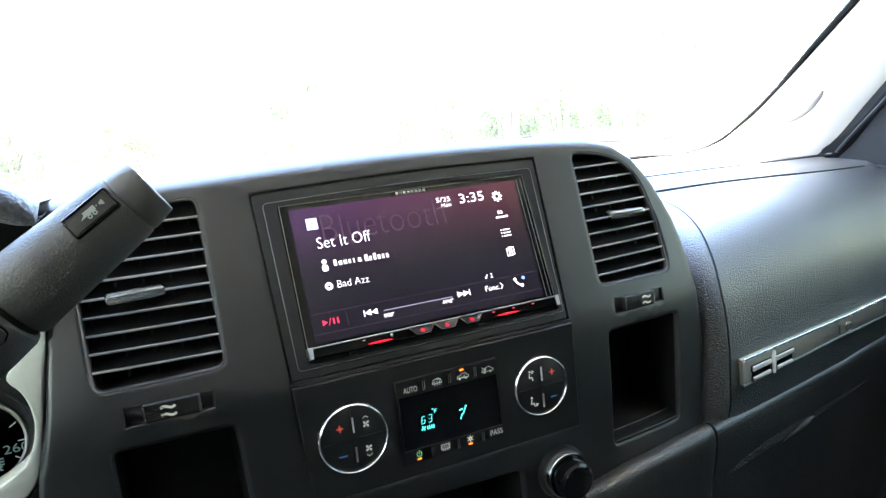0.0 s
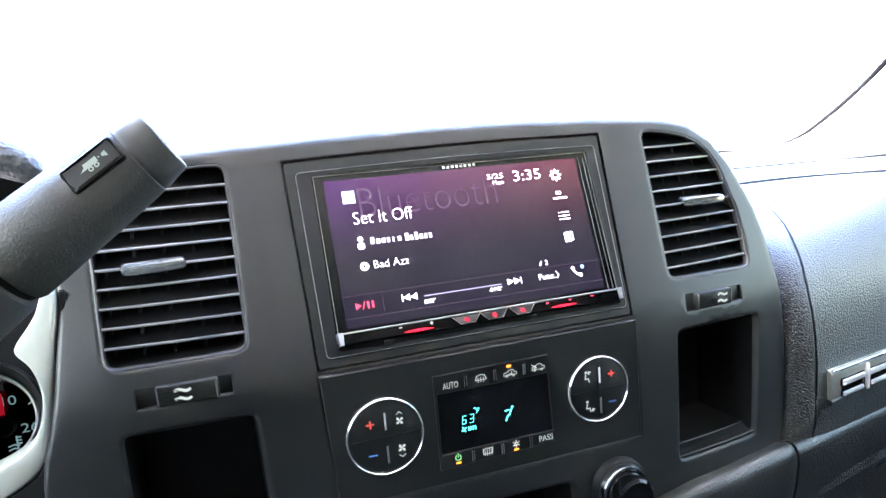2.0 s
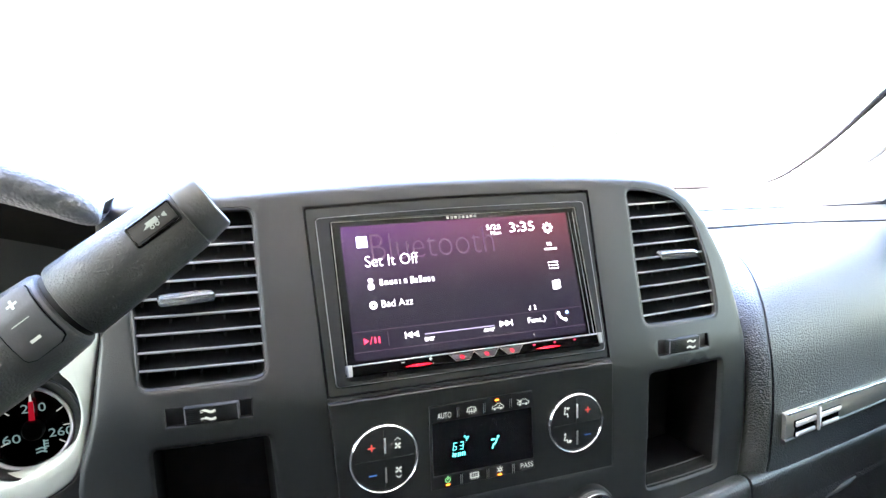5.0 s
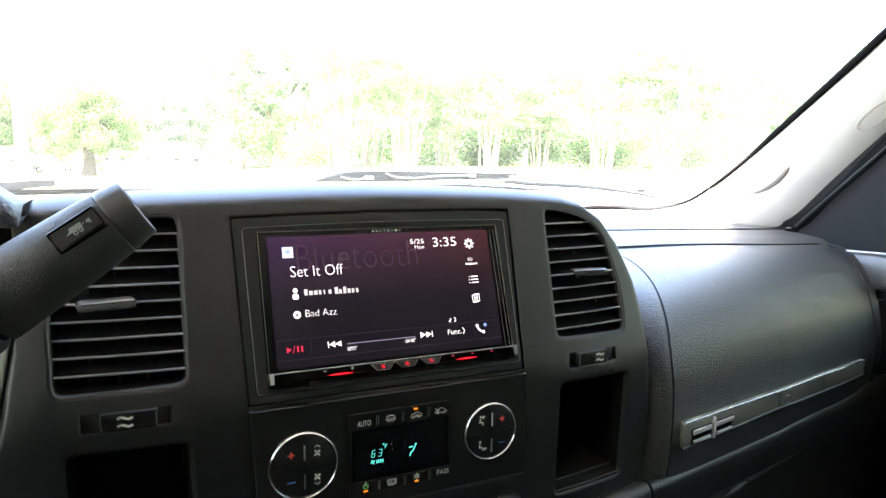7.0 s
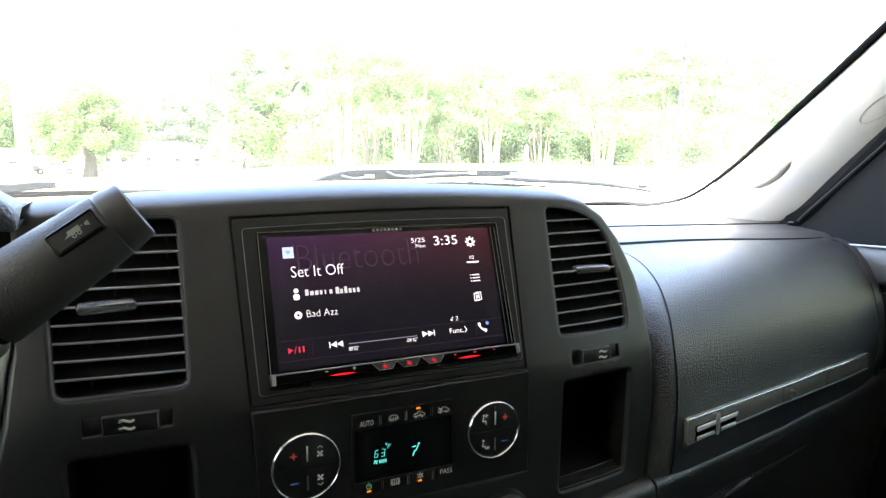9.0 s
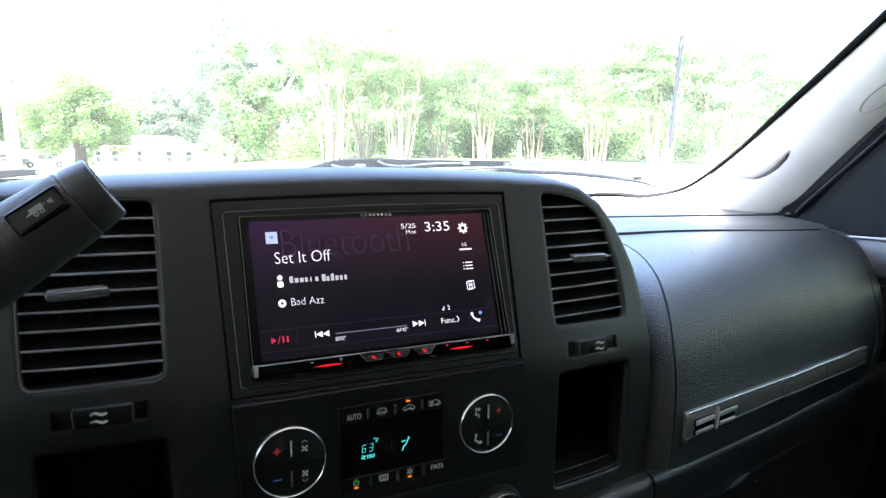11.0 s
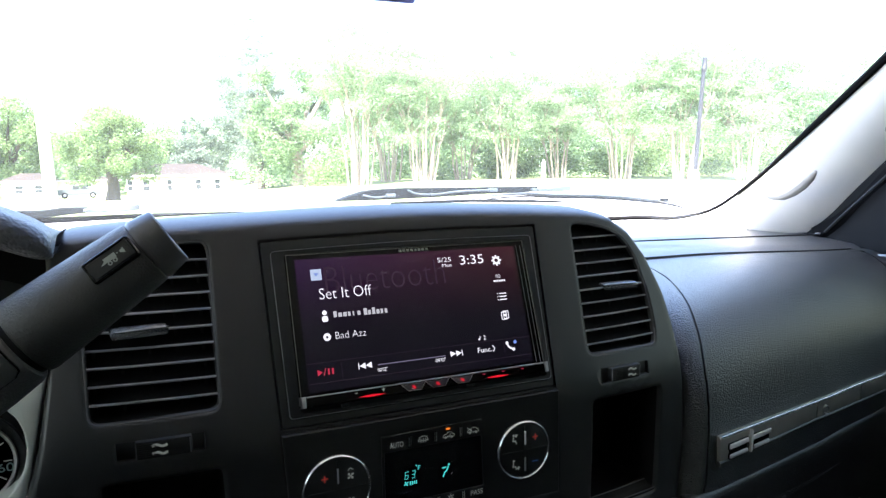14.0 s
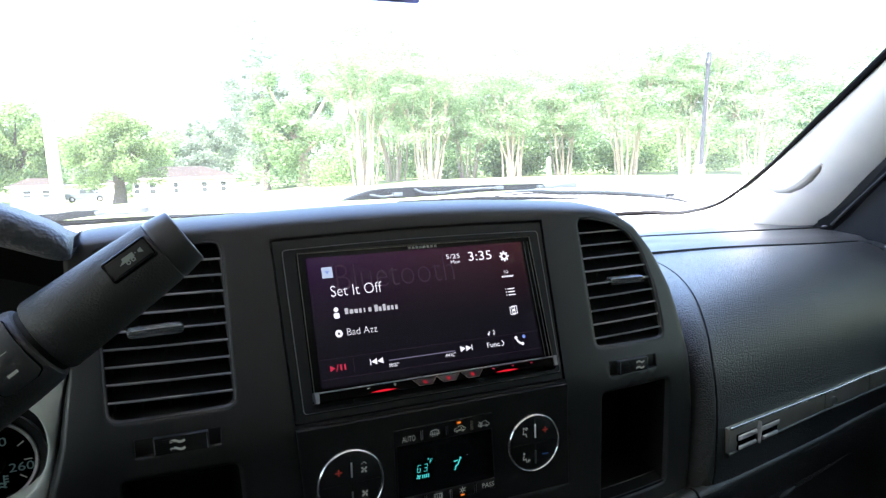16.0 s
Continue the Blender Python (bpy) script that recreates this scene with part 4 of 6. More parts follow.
    on("note_icon", merge([disc(0.0393, 0.0240, 0.0007, z), flat(quad(0.0398, 0.0401, 0.0240, 0.0262), z), flat([(0.0401, 0.0262), (0.0401, 0.0254), (0.0411, 0.0249)], z)]))
    on("track_number", lettering("2", 0.0030, 0.0425, 0.0234, z))
    on("func_label", lettering("Func.", 0.0035, 0.0368, 0.0148, z, width=0.0108))
    on("func_arrow", strokes([[(0.0486, 0.0186), (0.0500, 0.0166), (0.0486, 0.0146)]], 0.0006, z))
    on("phone_icon", merge([ring(0.0655, 0.0195, 0.0045, 0.0058, z, 10, 190, 260), disc(0.0603, 0.0190, 0.0012, z), disc(0.0648, 0.0143, 0.0012, z)]))
    on("phone_dot", disc(0.0668, 0.0192, 0.0013, z), MAT_BLUEDOT)
    on("previous_icon", merge([flat(quad(-0.0490, -0.0484, 0.0146, 0.0186), z), flat([(-0.0484, 0.0166), (-0.0442, 0.0146), (-0.0442, 0.0186)], z), flat([(-0.0442, 0.0166), (-0.0400, 0.0146), (-0.0400, 0.0186)], z)]))
    on("next_icon", merge([flat(quad(0.0246, 0.0252, 0.0146, 0.0186), z), flat([(0.0160, 0.0146), (0.0203, 0.0166), (0.0160, 0.0186)], z), flat([(0.0203, 0.0146), (0.0246, 0.0166), (0.0203, 0.0186)], z)]))
    on("progress_bar", flat(quad(-0.0360, 0.0120, 0.0156, 0.0163), z), MAT_DIM)
    on("elapsed_time", lettering("00'02\"", 0.0024, -0.0364, 0.0114, z, width=0.0066))
    on("remaining_time", lettering("-04'42\"", 0.0024, 0.0038, 0.0124, z, width=0.0082))
    on("play_icon", merge([flat([(-0.0756, 0.0138), (-0.0722, 0.0158), (-0.0756, 0.0178)], z), strokes([[(-0.0716, 0.0138), (-0.0702, 0.0180)]], 0.0005, z), flat(quad(-0.0690, -0.0678, 0.0140, 0.0178), z), flat(quad(-0.0664, -0.0652, 0.0140, 0.0178), z)]), MAT_REDICON, "red play and pause mark")
    for y0, xa, xb in ((0.0218, -0.0820, 0.0788), (0.0092, -0.0820, 0.0788)):
        on("divider_line", flat(quad(xa, xb, y0, y0 + 0.00022), z), MAT_GHOST)
    for xa in (-0.0600, 0.0575):
        on("divider_line", flat(quad(xa, xa + 0.0002, 0.0115, 0.0205), z), MAT_GHOST)
    on("dust_speck", disc(0.0031, 0.0461, 0.00025, z + 0.0002, 8), MAT_DIM)
    # the sloping button bar with its bright upper edge
    bar = part("button_bar", prism([(-0.0868, -0.0048), (0.0858, -0.0048), (0.0876, 0.0018), (-0.0884, 0.0018)], -0.006, 0.0035, 0.0010), MAT_GLOSS, u, "gloss black button bar", smooth=False)
    part("bar_edge", prism([(-0.0850, 0.0012), (0.0845, 0.0012), (0.0845, 0.0022), (-0.0850, 0.0022)], 0.001, 0.0046, 0.0003), MAT_BAR, bar, "bright upper edge", smooth=False)
    for sx in (-1, 1):
        cx = 0.0866 * sx - 0.0003
        pts = [(cx - 0.0012, -0.0046), (cx + 0.0012, -0.0046), (cx + 0.0016, 0.0024), (cx - 0.0016, 0.0024)]
        part("end_cap", prism(pts, -0.004, 0.0048, 0.0004), MAT_BAR, bar, "bright end cap", smooth=False)
    for a, b in ((-0.0235, -0.0066), (-0.0064, 0.0104), (0.0118, 0.0278)):
        tr = [(a + 0.0045, -0.0036), (b - 0.0035, -0.0036), (b, 0.0008), (a, 0.0008)]
        k = part("key", prism(tr, 0.003, 0.0044, 0.0004), MAT_SLAT, bar, smooth=False)
        part("key_light", merge([flat(quad((a + b) / 2 - 0.0011, (a + b) / 2 + 0.0004, -0.0018, -0.0004), 0.00455), flat(quad((a + b) / 2 - 0.0002, (a + b) / 2 + 0.0013, -0.0026, -0.0012), 0.00460)]), MAT_REDLED, k, smooth=False)
        part("key_edge", strokes([[tr[3], tr[0], tr[1], tr[2]]], 0.00035, 0.00456), MAT_SATIN, k, smooth=False)
    for a, b in ((-0.0525, -0.0345), (0.0380, 0.0560)):
        lens = [(a + (b - a) * i / 10, -0.0028 - 0.0006 * math.sin(math.pi * i / 10)) for i in range(11)] + [(a + (b - a) * i / 10, -0.0028 + 0.0007 * math.sin(math.pi * i / 10)) for i in range(9, 0, -1)]
        part("red_light", flat(lens, 0.0037), MAT_REDLED, bar, "glowing red light strip", smooth=False)
    for x in (-0.0536, -0.0356):
        part("volume_mark", flat(quad(x - 0.0010, x + 0.0010, -0.0003, 0.0003), 0.0037), MAT_PRINT, bar, smooth=False)
    part("volume_mark", flat(quad(-0.0359, -0.0353, -0.0011, 0.0010), 0.0038), MAT_PRINT, bar, smooth=False)
    for x in (0.0366, 0.0518, 0.0670):
        part("bar_mark", flat(quad(x - 0.0009, x + 0.0009, -0.0003, 0.0004), 0.0037), MAT_REDICON, bar, smooth=False)
    for x in (-0.0608, 0.0265):
        part("clip", box((x, -0.0062, 0.001), (0.005, 0.0022, 0.004), 0.0006), MAT_BLACK, bar)
    return u


def frame_flat(x0, x1, y0, y1, w, z):
    return merge([flat(quad(x0, x1, y0, y0 + w), z), flat(quad(x0, x1, y1 - w, y1), z), flat(quad(x0, x0 + w, y0, y1), z), flat(quad(x1 - w, x1, y0, y1), z)])


build_head_unit()

# ---- the climate control panel ----
CP = pose(0, -0.0085, 1.165, 90, 0, 0)


def petals(cx, cy, r, z, a0=45):
    """A four-bladed fan symbol."""
    out = [disc(cx, cy, r * 0.22, z, 8)]
    for k in range(4):
        a = radians(a0 + 90 * k)
        u, w = Vector((math.cos(a), math.sin(a))), Vector((-math.sin(a), math.cos(a)))
        loop = []
        for i in range(10):
            b = 2 * math.pi * i / 10
            p = u * (r * 0.58 + r * 0.40 * math.cos(b)) + w * (r * 0.27 * math.sin(b) + r * 0.12)
            loop.append((cx + p.x, cy + p.y))
        out.append(flat(loop, z))
    return merge(out)


def sitter(cx, cy, k, z, feet):
    """A seated figure with an arrow at the face or at the feet."""
    def q(x, y):
        return (cx + k * x, cy + k * y)
    hx, hy = q(-0.15, 1.25)
    lines = [[q(-0.20, 0.70), q(-0.42, -0.45), q(0.50, -0.45), q(0.72, -1.35)]]
    tip = (1.10, -1.1) if feet else (0.40, 1.0)
    lines += [[q(tip[0] + 0.75, tip[1] + 0.20), q(*tip)], [q(tip[0] + 0.30, tip[1] + 0.42), q(*tip), q(tip[0] + 0.36, tip[1] - 0.30)]]
    return merge([disc(hx, hy, 0.34 * k, z, 10), strokes(lines, 0.30 * k, z)])


def build_climate():
    c = thing("climate_panel", "dark climate control panel with two round chrome-ringed pads", "control panel", CP)
    Z = 1.165
    plate = [(x, z - Z) for x, z in inset_loop(CLIMATE, 0.0006)]
    disp = [(-0.0396, 1.1365 - Z), (0.0330, 1.1385 - Z), (0.0312, 1.1925 - Z), (-0.0398, 1.1922 - Z)]
    part("plate", frame_plate(plate, inset_loop(disp, 0.0003), -0.012, 0.0, 0.0006), MAT_INSERT, c, smooth=False)
    win = quad(-0.0380, 0.0325, 1.1455 - Z, 1.1812 - Z)
    d = part("display_block", frame_plate(disp, win, -0.012, 0.0008, 0.0004), MAT_BLACK, c, "black display block", smooth=False)
    part("readout", flat(inset_loop(win, -0.001), -0.0008), MAT_READOUT, d, "gloss black readout window", smooth=False)
    z = -0.0005

    def seg(ch, x, y, w, h, t):
        on = {"6": "acdefg", "3": "abcdg"}[ch]
        sl = 0.14 * h
        q = {"a": ((x + sl, y + h), (x + w + sl, y + h)), "g": ((x + sl / 2, y + h / 2), (x + w + sl / 2, y + h / 2)), "d": ((x, y), (x + w, y)),
             "f": ((x + sl / 2, y + h / 2), (x + sl, y + h)), "e": ((x, y), (x + sl / 2, y + h / 2)), "b": ((x + w + sl / 2, y + h / 2), (x + w + sl, y + h)), "c": ((x + w, y), (x + w + sl / 2, y + h / 2))}
        return strokes([q[k] for k in on], t, z)
    y0 = 1.1605 - Z
    part("digit", seg("6", -0.0243, y0 + 0.0002, 0.0021, 0.0047, 0.00032), MAT_CYAN, d, "cyan digit", smooth=False)
    part("digit", seg("3", -0.0196, y0 + 0.0002, 0.0021, 0.0047, 0.00032), MAT_CYAN, d, "cyan digit", smooth=False)
    part("degree_mark", merge([ring(-0.0160, 1.1686 - Z, 0.0003, 0.0006, z, 10), strokes([[(-0.0150, 1.1656 - Z), (-0.0147, 1.1682 - Z), (-0.0133, 1.1682 - Z)], [(-0.0148, 1.1670 - Z), (-0.0138, 1.1670 - Z)]], 0.0004, z)]), MAT_CYAN, d, smooth=False)
    part("fan_symbol", petals(-0.0234, 1.1575 - Z, 0.0018, z, 20), MAT_CYAN, d, smooth=False)
    part("fan_bars", merge([flat(quad(-0.0210 + 0.0014 * i, -0.0202 + 0.0014 * i, 1.1562 - Z, 1.1586 - Z), z) for i in range(4)]), MAT_CYAN, d, smooth=False)
    part("airflow_symbol", merge([disc(0.0072, 1.1648 - Z, 0.0008, z, 10), strokes([[(0.0066, 1.1636 - Z), (0.0052, 1.1604 - Z), (0.0040, 1.1600 - Z), (0.0030, 1.1572 - Z)], [(0.0026, 1.1632 - Z), (0.0048, 1.1634 - Z)]], 0.0009, z)]), MAT_CYAN, d, "cyan seated figure", smooth=False)
    z = 0.0010
    # the two rows of keys
    top, low = 1.1855 - Z, 1.1418 - Z
    part("auto_label", lettering("AUTO", 0.0036, -0.0345, top - 0.0018, z, width=0.0092), MAT_PRINT, d, smooth=False)
    part("pass_label", lettering("PASS", 0.0034, 0.0225, low - 0.0014, z, width=0.0090), MAT_PRINT, d, smooth=False)
    for x, y in ((-0.0210, top + 0.001), (-0.0030, top + 0.001), (0.0154, top + 0.0012), (-0.0198, low), (-0.0014, low), (0.0167, low)):
        s = part("divider", box((x, y, 0.0011), (0.0016, 0.0068, 0.0010), 0.0003), MAT_GLOSS, d)
        for dx, h in ((-0.0006, 0.0064), (0.0006, 0.0064)):
            part("divider_edge", box((x + dx, y, 0.0017), (0.00035, h, 0.0006)), MAT_SATIN, s, "thin bright edge", smooth=False)
        part("divider_foot", box((x, y - 0.0028, 0.0018), (0.0014, 0.0009, 0.0006), 0.0002), MAT_CHROME, s, smooth=False)
    part("defrost_symbol", merge([strokes([[(-0.0148, top - 0.0002), (-0.0140, top + 0.0022), (-0.0115, top + 0.0028), (-0.0090, top + 0.0022), (-0.0082, top - 0.0002), (-0.0148, top - 0.0002)]], 0.00045, z), strokes([[(-0.0132 + 0.0017 * i, top - 0.0016), (-0.0132 + 0.0017 * i, top + 0.0012)] for i in range(3)], 0.0004, z)]), MAT_PRINT, d, smooth=False)

    def car(x, y):
        body = [(-0.0045, -0.001), (-0.0040, 0.0008), (-0.0018, 0.0012), (-0.0005, 0.0024), (0.0020, 0.0024), (0.0032, 0.0010), (0.0046, 0.0004), (0.0044, -0.001)]
        lp = [(x + 0.9 * a, y + 0.9 * b) for a, b in body]
        return merge([strokes([lp + lp[:1]], 0.00034, z), ring(x - 0.0022, y - 0.0012, 0.0003, 0.0008, z, 10), ring(x + 0.0022, y - 0.0012, 0.0003, 0.0008, z, 10)])
    part("recirculation_symbol", merge([car(0.0067, top), strokes([[(0.0056, top - 0.0004), (0.0078, top - 0.0004), (0.0078, top + 0.0010)]], 0.0004, z)]), MAT_PRINT, d, smooth=False)
    part("fresh_air_symbol", merge([car(0.0247, top + 0.0002), strokes([[(0.0205, top + 0.0026), (0.0236, top + 0.0004)], [(0.0226, top + 0.0017), (0.0236, top + 0.0004), (0.0220, top + 0.0002)]], 0.0004, z)]), MAT_PRINT, d, smooth=False)
    part("amber_light", flat(quad(0.0048, 0.0076, 1.1895 - Z, 1.1907 - Z), z), MAT_AMBER, d, smooth=False)
    part("power_symbol", merge([ring(-0.0288, low + 0.0006, 0.0014, 0.0019, z, 14, -240, 60), flat(quad(-0.02905, -0.02855, low + 0.0006, low + 0.0032), z)]), MAT_GREEN, d, smooth=False)
    part("amber_light", flat(quad(-0.0302, -0.0274, low - 0.0032, low - 0.0021), z), MAT_AMBER, d, smooth=False)
    part("rear_defrost_symbol", merge([frame_flat(-0.0136, -0.0074, low - 0.0014, low + 0.0022, 0.0005, z), strokes([[(-0.0124 + 0.0014 * i, low - 0.0022), (-0.0124 + 0.0014 * i, low + 0.0014)] for i in range(4)], 0.0004, z)]), MAT_PRINT, d, smooth=False)
    arms = []
    for k in range(6):
        an = radians(60 * k + 30)
        px, py = 0.0075 + 0.0023 * math.cos(an), low + 0.0008 + 0.0023 * math.sin(an)
        arms.append([(0.0075 + 0.0007 * math.cos(an), low + 0.0008 + 0.0007 * math.sin(an)), (px, py)])
    part("snowflake_symbol", merge([strokes(arms, 0.0005, z), ring(0.0075, low + 0.0008, 0.0008, 0.0012, z, 14)]), MAT_PRINT, d, smooth=False)
    part("amber_light", flat(quad(0.0060, 0.0088, low - 0.0032, low - 0.0021), z), MAT_AMBER, d, smooth=False)
    # round pads
    for x, zc, rx, marks in ((-0.0695, 1.1643, 0.0222, "fan"), (0.0640, 1.1652, 0.0210, "air")):
        m = Matrix.Translation((x, zc - Z, 0))
        bm = lathe([(rx, -0.003), (rx, 0.0010), (rx - 0.0004, 0.0020), (rx - 0.0010, 0.0026), (rx - 0.0016, 0.0020), (rx - 0.0019, 0.0006), (rx - 0.0019, -0.003)], 64)
        bm.transform(m)
        knob = part("round_pad", lathe_at([(rx - 0.0019, -0.003), (rx - 0.0019, 0.0010), (rx - 0.0036, 0.0020), (0.0001, 0.0026)], m), MAT_INSERT, c)
        part("chrome_ring", bm, MAT_RING, knob, "chrome ring")
        part("cross_groove", merge([box((x, zc - Z, 0.0024), (0.0006, rx * 1.66, 0.0007)), box((x, zc - Z, 0.0024), (rx * 1.66, 0.0006, 0.0007))]), MAT_BLACK, knob, smooth=False)
        for dz in (0.0090, -0.0100):
            part("indicator_bar", box((x + 0.0002, zc - Z + dz, 0.0026), (0.0011, 0.0098, 0.0012), 0.0003), MAT_BADGE if dz > 0 else MAT_SATIN, knob)
        sx = -1 if marks == "fan" else 1
        hz = 0.0029
        px = x + sx * 0.0082
        part("plus_mark", merge([flat(quad(px - 0.0022, px + 0.0022, zc - Z + 0.0083, zc - Z + 0.0091), hz), flat(quad(px - 0.0004, px + 0.0004, zc - Z + 0.0065, zc - Z + 0.0109), hz + 0.00005)]), MAT_RED, knob, "red plus mark", smooth=False)
        part("minus_mark", flat(quad(px - 0.0025, px + 0.0025, zc - Z - 0.0093, zc - Z - 0.0085), hz), MAT_BLUE, knob, "blue minus mark", smooth=False)
        qx = x - sx * 0.0082
        for sgn in (1, -1):
            cy = zc - Z + sgn * 0.0092
            if marks == "fan":
                g = merge([petals(qx, cy - sgn * 0.0014, 0.0025, hz, 30), strokes([[(qx - 0.0017, cy + sgn * 0.0024), (qx, cy + sgn * 0.0037), (qx + 0.0017, cy + sgn * 0.0024)]], 0.00045, hz)])
            else:
                g = sitter(qx - 0.0006, cy, 0.0024, hz, sgn < 0)
            part("mode_symbol", g, MAT_PRINT, knob, smooth=False)
    return c


def lathe_at(profile, m, n=64):
    bm = lathe(profile, n)
    bm.transform(m)
    return bm


build_climate()

knob = thing("rotary_knob", "dark rotary knob with a chrome ring below the climate panel", "knob", pose(0.0745, by(0.0745, 1.10), 1.0995, 90, 0, 0))
part("skirt", lathe([(0.0190, -0.002), (0.0188, 0.003), (0.0180, 0.0052), (0.0168, 0.0058)]), MAT_BLACK, knob)
part("chrome_ring", lathe([(0.0170, 0.0045), (0.0168, 0.0085), (0.0160, 0.0102), (0.0148, 0.0106), (0.0136, 0.0098), (0.0134, 0.0045)]), MAT_CHROME, knob, "chrome ring")
part("cap", lathe([(0.0135, 0.004), (0.0133, 0.0170), (0.0128, 0.0200), (0.0112, 0.0215), (0.0001, 0.0220)]), MAT_GLOSS, knob, "gloss black cap")

# ---- column shift lever ----


def build_shifter():
    g = Vector((-0.169, -0.0510, 1.3233))
    a = Vector((0.823, 0.0, 0.568))
    u = Vector((-0.568, 0.0, 0.823))
    f = Vector((0, -1, 0))
    m = Matrix((a, u, f)).transposed().to_4x4()
    m.translation = g - a * 0.21
    lever = thing("shift_lever", "black leather-look column shift lever with a tow-haul button", "shift lever", m)

    def shell(prof, n=40, squash=1.0):
        bm = bmesh.new()
        loops = []
        for s, r in prof:
            loops.append([bm.verts.new((s + 0.21, r * math.cos(2 * math.pi * i / n), squash * r * math.sin(2 * math.pi * i / n))) for i in range(n)])
        for p, q in zip(loops, loops[1:]):
            for i in range(n):
                bm.faces.new((p[i], p[(i + 1) % n], q[(i + 1) % n], q[i]))
        bm.faces.new(loops[0][::-1])
        bm.faces.new(loops[-1])
        bmesh.ops.recalc_face_normals(bm, faces=bm.faces)
        return bm
    part("end_cap", shell([(-0.002, 0.0152), (0.0003, 0.0160), (0.0012, 0.0163), (0.009, 0.0150), (0.0110, 0.0148), (0.0117, 0.0145), (0.0121, 0.0139), (0.0121, 0.0130), (0.0112, 0.0126)]), MAT_CAP, lever, "smooth black end cap")
    part("grip", shell([(-0.0655, 0.0176), (-0.0650, 0.0186), (-0.0632, 0.0193), (-0.045, 0.0187), (-0.02, 0.0176), (-0.004, 0.0167), (-0.0012, 0.0163), (-0.0006, 0.0154)]), MAT_SHIFT, lever, "black leather-look grip")
    part("neck", shell([(-0.072, 0.0170), (-0.0655, 0.0172), (-0.06, 0.0172)]), MAT_RUBBER, lever)
    part("lower_grip", shell([(-0.150, 0.0185), (-0.135, 0.0205), (-0.110, 0.0216), (-0.085, 0.0212), (-0.0715, 0.0203), (-0.0690, 0.0193), (-0.0682, 0.0180)]), MAT_SHIFT, lever)
    part("stalk", shell([(-0.21, 0.012), (-0.15, 0.015), (-0.149, 0.0185)]), MAT_RUBBER, lever)

    def plate(s0, length, across, ang, r, depth, rad):
        k = Matrix.Translation((0.21 + s0, 0, 0)) @ Matrix.Rotation(radians(-ang), 4, "X") @ Matrix.Translation((0, 0, r))
        return k, rounded(length, across, rad, 4)
    k, lp = plate(-0.0139, 0.0225, 0.0108, 25, 0.0172, 0.001, 0.0012)
    fr = frame_plate(inset_loop(lp, -0.0004), inset_loop(lp, 0.0007), -0.003, 0.0008, 0.0004)
    fr.transform(k)
    btn = part("button_frame", fr, MAT_GLOSS, lever, smooth=False)
    pl = prism(inset_loop(lp, 0.0013), -0.003, 0.0006, 0.0004)
    pl.transform(k)
    btn = part("tow_button", pl, MAT_INSERT, lever, "tow-haul button with a truck symbol", smooth=False)
    sym = merge([flat(quad(-0.0028, 0.0030, -0.0005, 0.0020), 0.0010), flat([(-0.0028, -0.0005), (-0.0028, 0.0008), (-0.0052, -0.0005)], 0.0010), ring(-0.0010, -0.0014, 0.0005, 0.0011, 0.00105, 12), ring(0.0016, -0.0014, 0.0005, 0.0011, 0.00105, 12), flat([(0.0052, 0.0000), (0.0072, -0.0012), (0.0072, 0.0016), (0.0052, 0.0010)], 0.0010), flat(quad(0.0036, 0.0042, 0.0004, 0.0010), 0.0010)])
    sym.transform(k)
    part("truck_symbol", sym, shader("grey_print", (0.34, 0.39, 0.37), 0.5), btn, smooth=False)
    # the rocker with plus and minus wraps round the lower grip
    def curved(s0, length, a0, a1, r, n=20, corner=0.0034):
        bm = bmesh.new()
        rows = []
        for i in range(n + 1):
            an = radians(a0 + (a1 - a0) * i / n)
            v = r * radians(abs(a1 - a0)) * min(i, n - i) / n
            cut = corner - math.sqrt(max(corner ** 2 - max(corner - v, 0.0) ** 2, 0.0))
            rows.append([(0.21 + s0 + cut + (length - 2 * cut) * j / 4, r * math.sin(an), r * math.cos(an)) for j in range(5)])
        bm = sheet(rows)
        bmesh.ops.recalc_face_normals(bm, faces=bm.faces)
        if sum(q.normal.z for q in bm.faces) < 0:
            bmesh.ops.reverse_faces(bm, faces=bm.faces)
        bmesh.ops.solidify(bm, geom=bm.faces[:], thickness=0.003)
        return bm
    part("rocker_frame", curved(-0.0901, 0.0197, 61, -27, 0.0217), MAT_GLOSS, lever)
    rk = part("gear_rocker", curved(-0.0895, 0.0185, 59, -25, 0.0226), MAT_CAP, lever, "rocker with plus and minus marks")

    def mark(s0, ang, pieces):
        k = Matrix.Translation((0.21 + s0, 0, 0)) @ Matrix.Rotation(radians(-ang), 4, "X") @ Matrix.Translation((0, 0, 0.0231))
        b = merge([flat(quad(*p), 0.0) for p in pieces])
        b.transform(k)
        return b
    part("plus_mark", mark(-0.0790, 40, ((-0.0024, 0.0024, -0.0006, 0.0006), (-0.0006, 0.0006, -0.0024, 0.0024))), MAT_PRINT, rk, smooth=False)
    part("divider_mark", mark(-0.0800, 18, ((-0.0042, 0.0042, -0.0002, 0.0002),)), MAT_PRINT, rk, smooth=False)
    part("minus_mark", mark(-0.0800, -5, ((-0.0024, 0.0024, -0.0007, 0.0007),)), MAT_PRINT, rk, smooth=False)
    return lever


build_shifter()

# ---- gauges ----


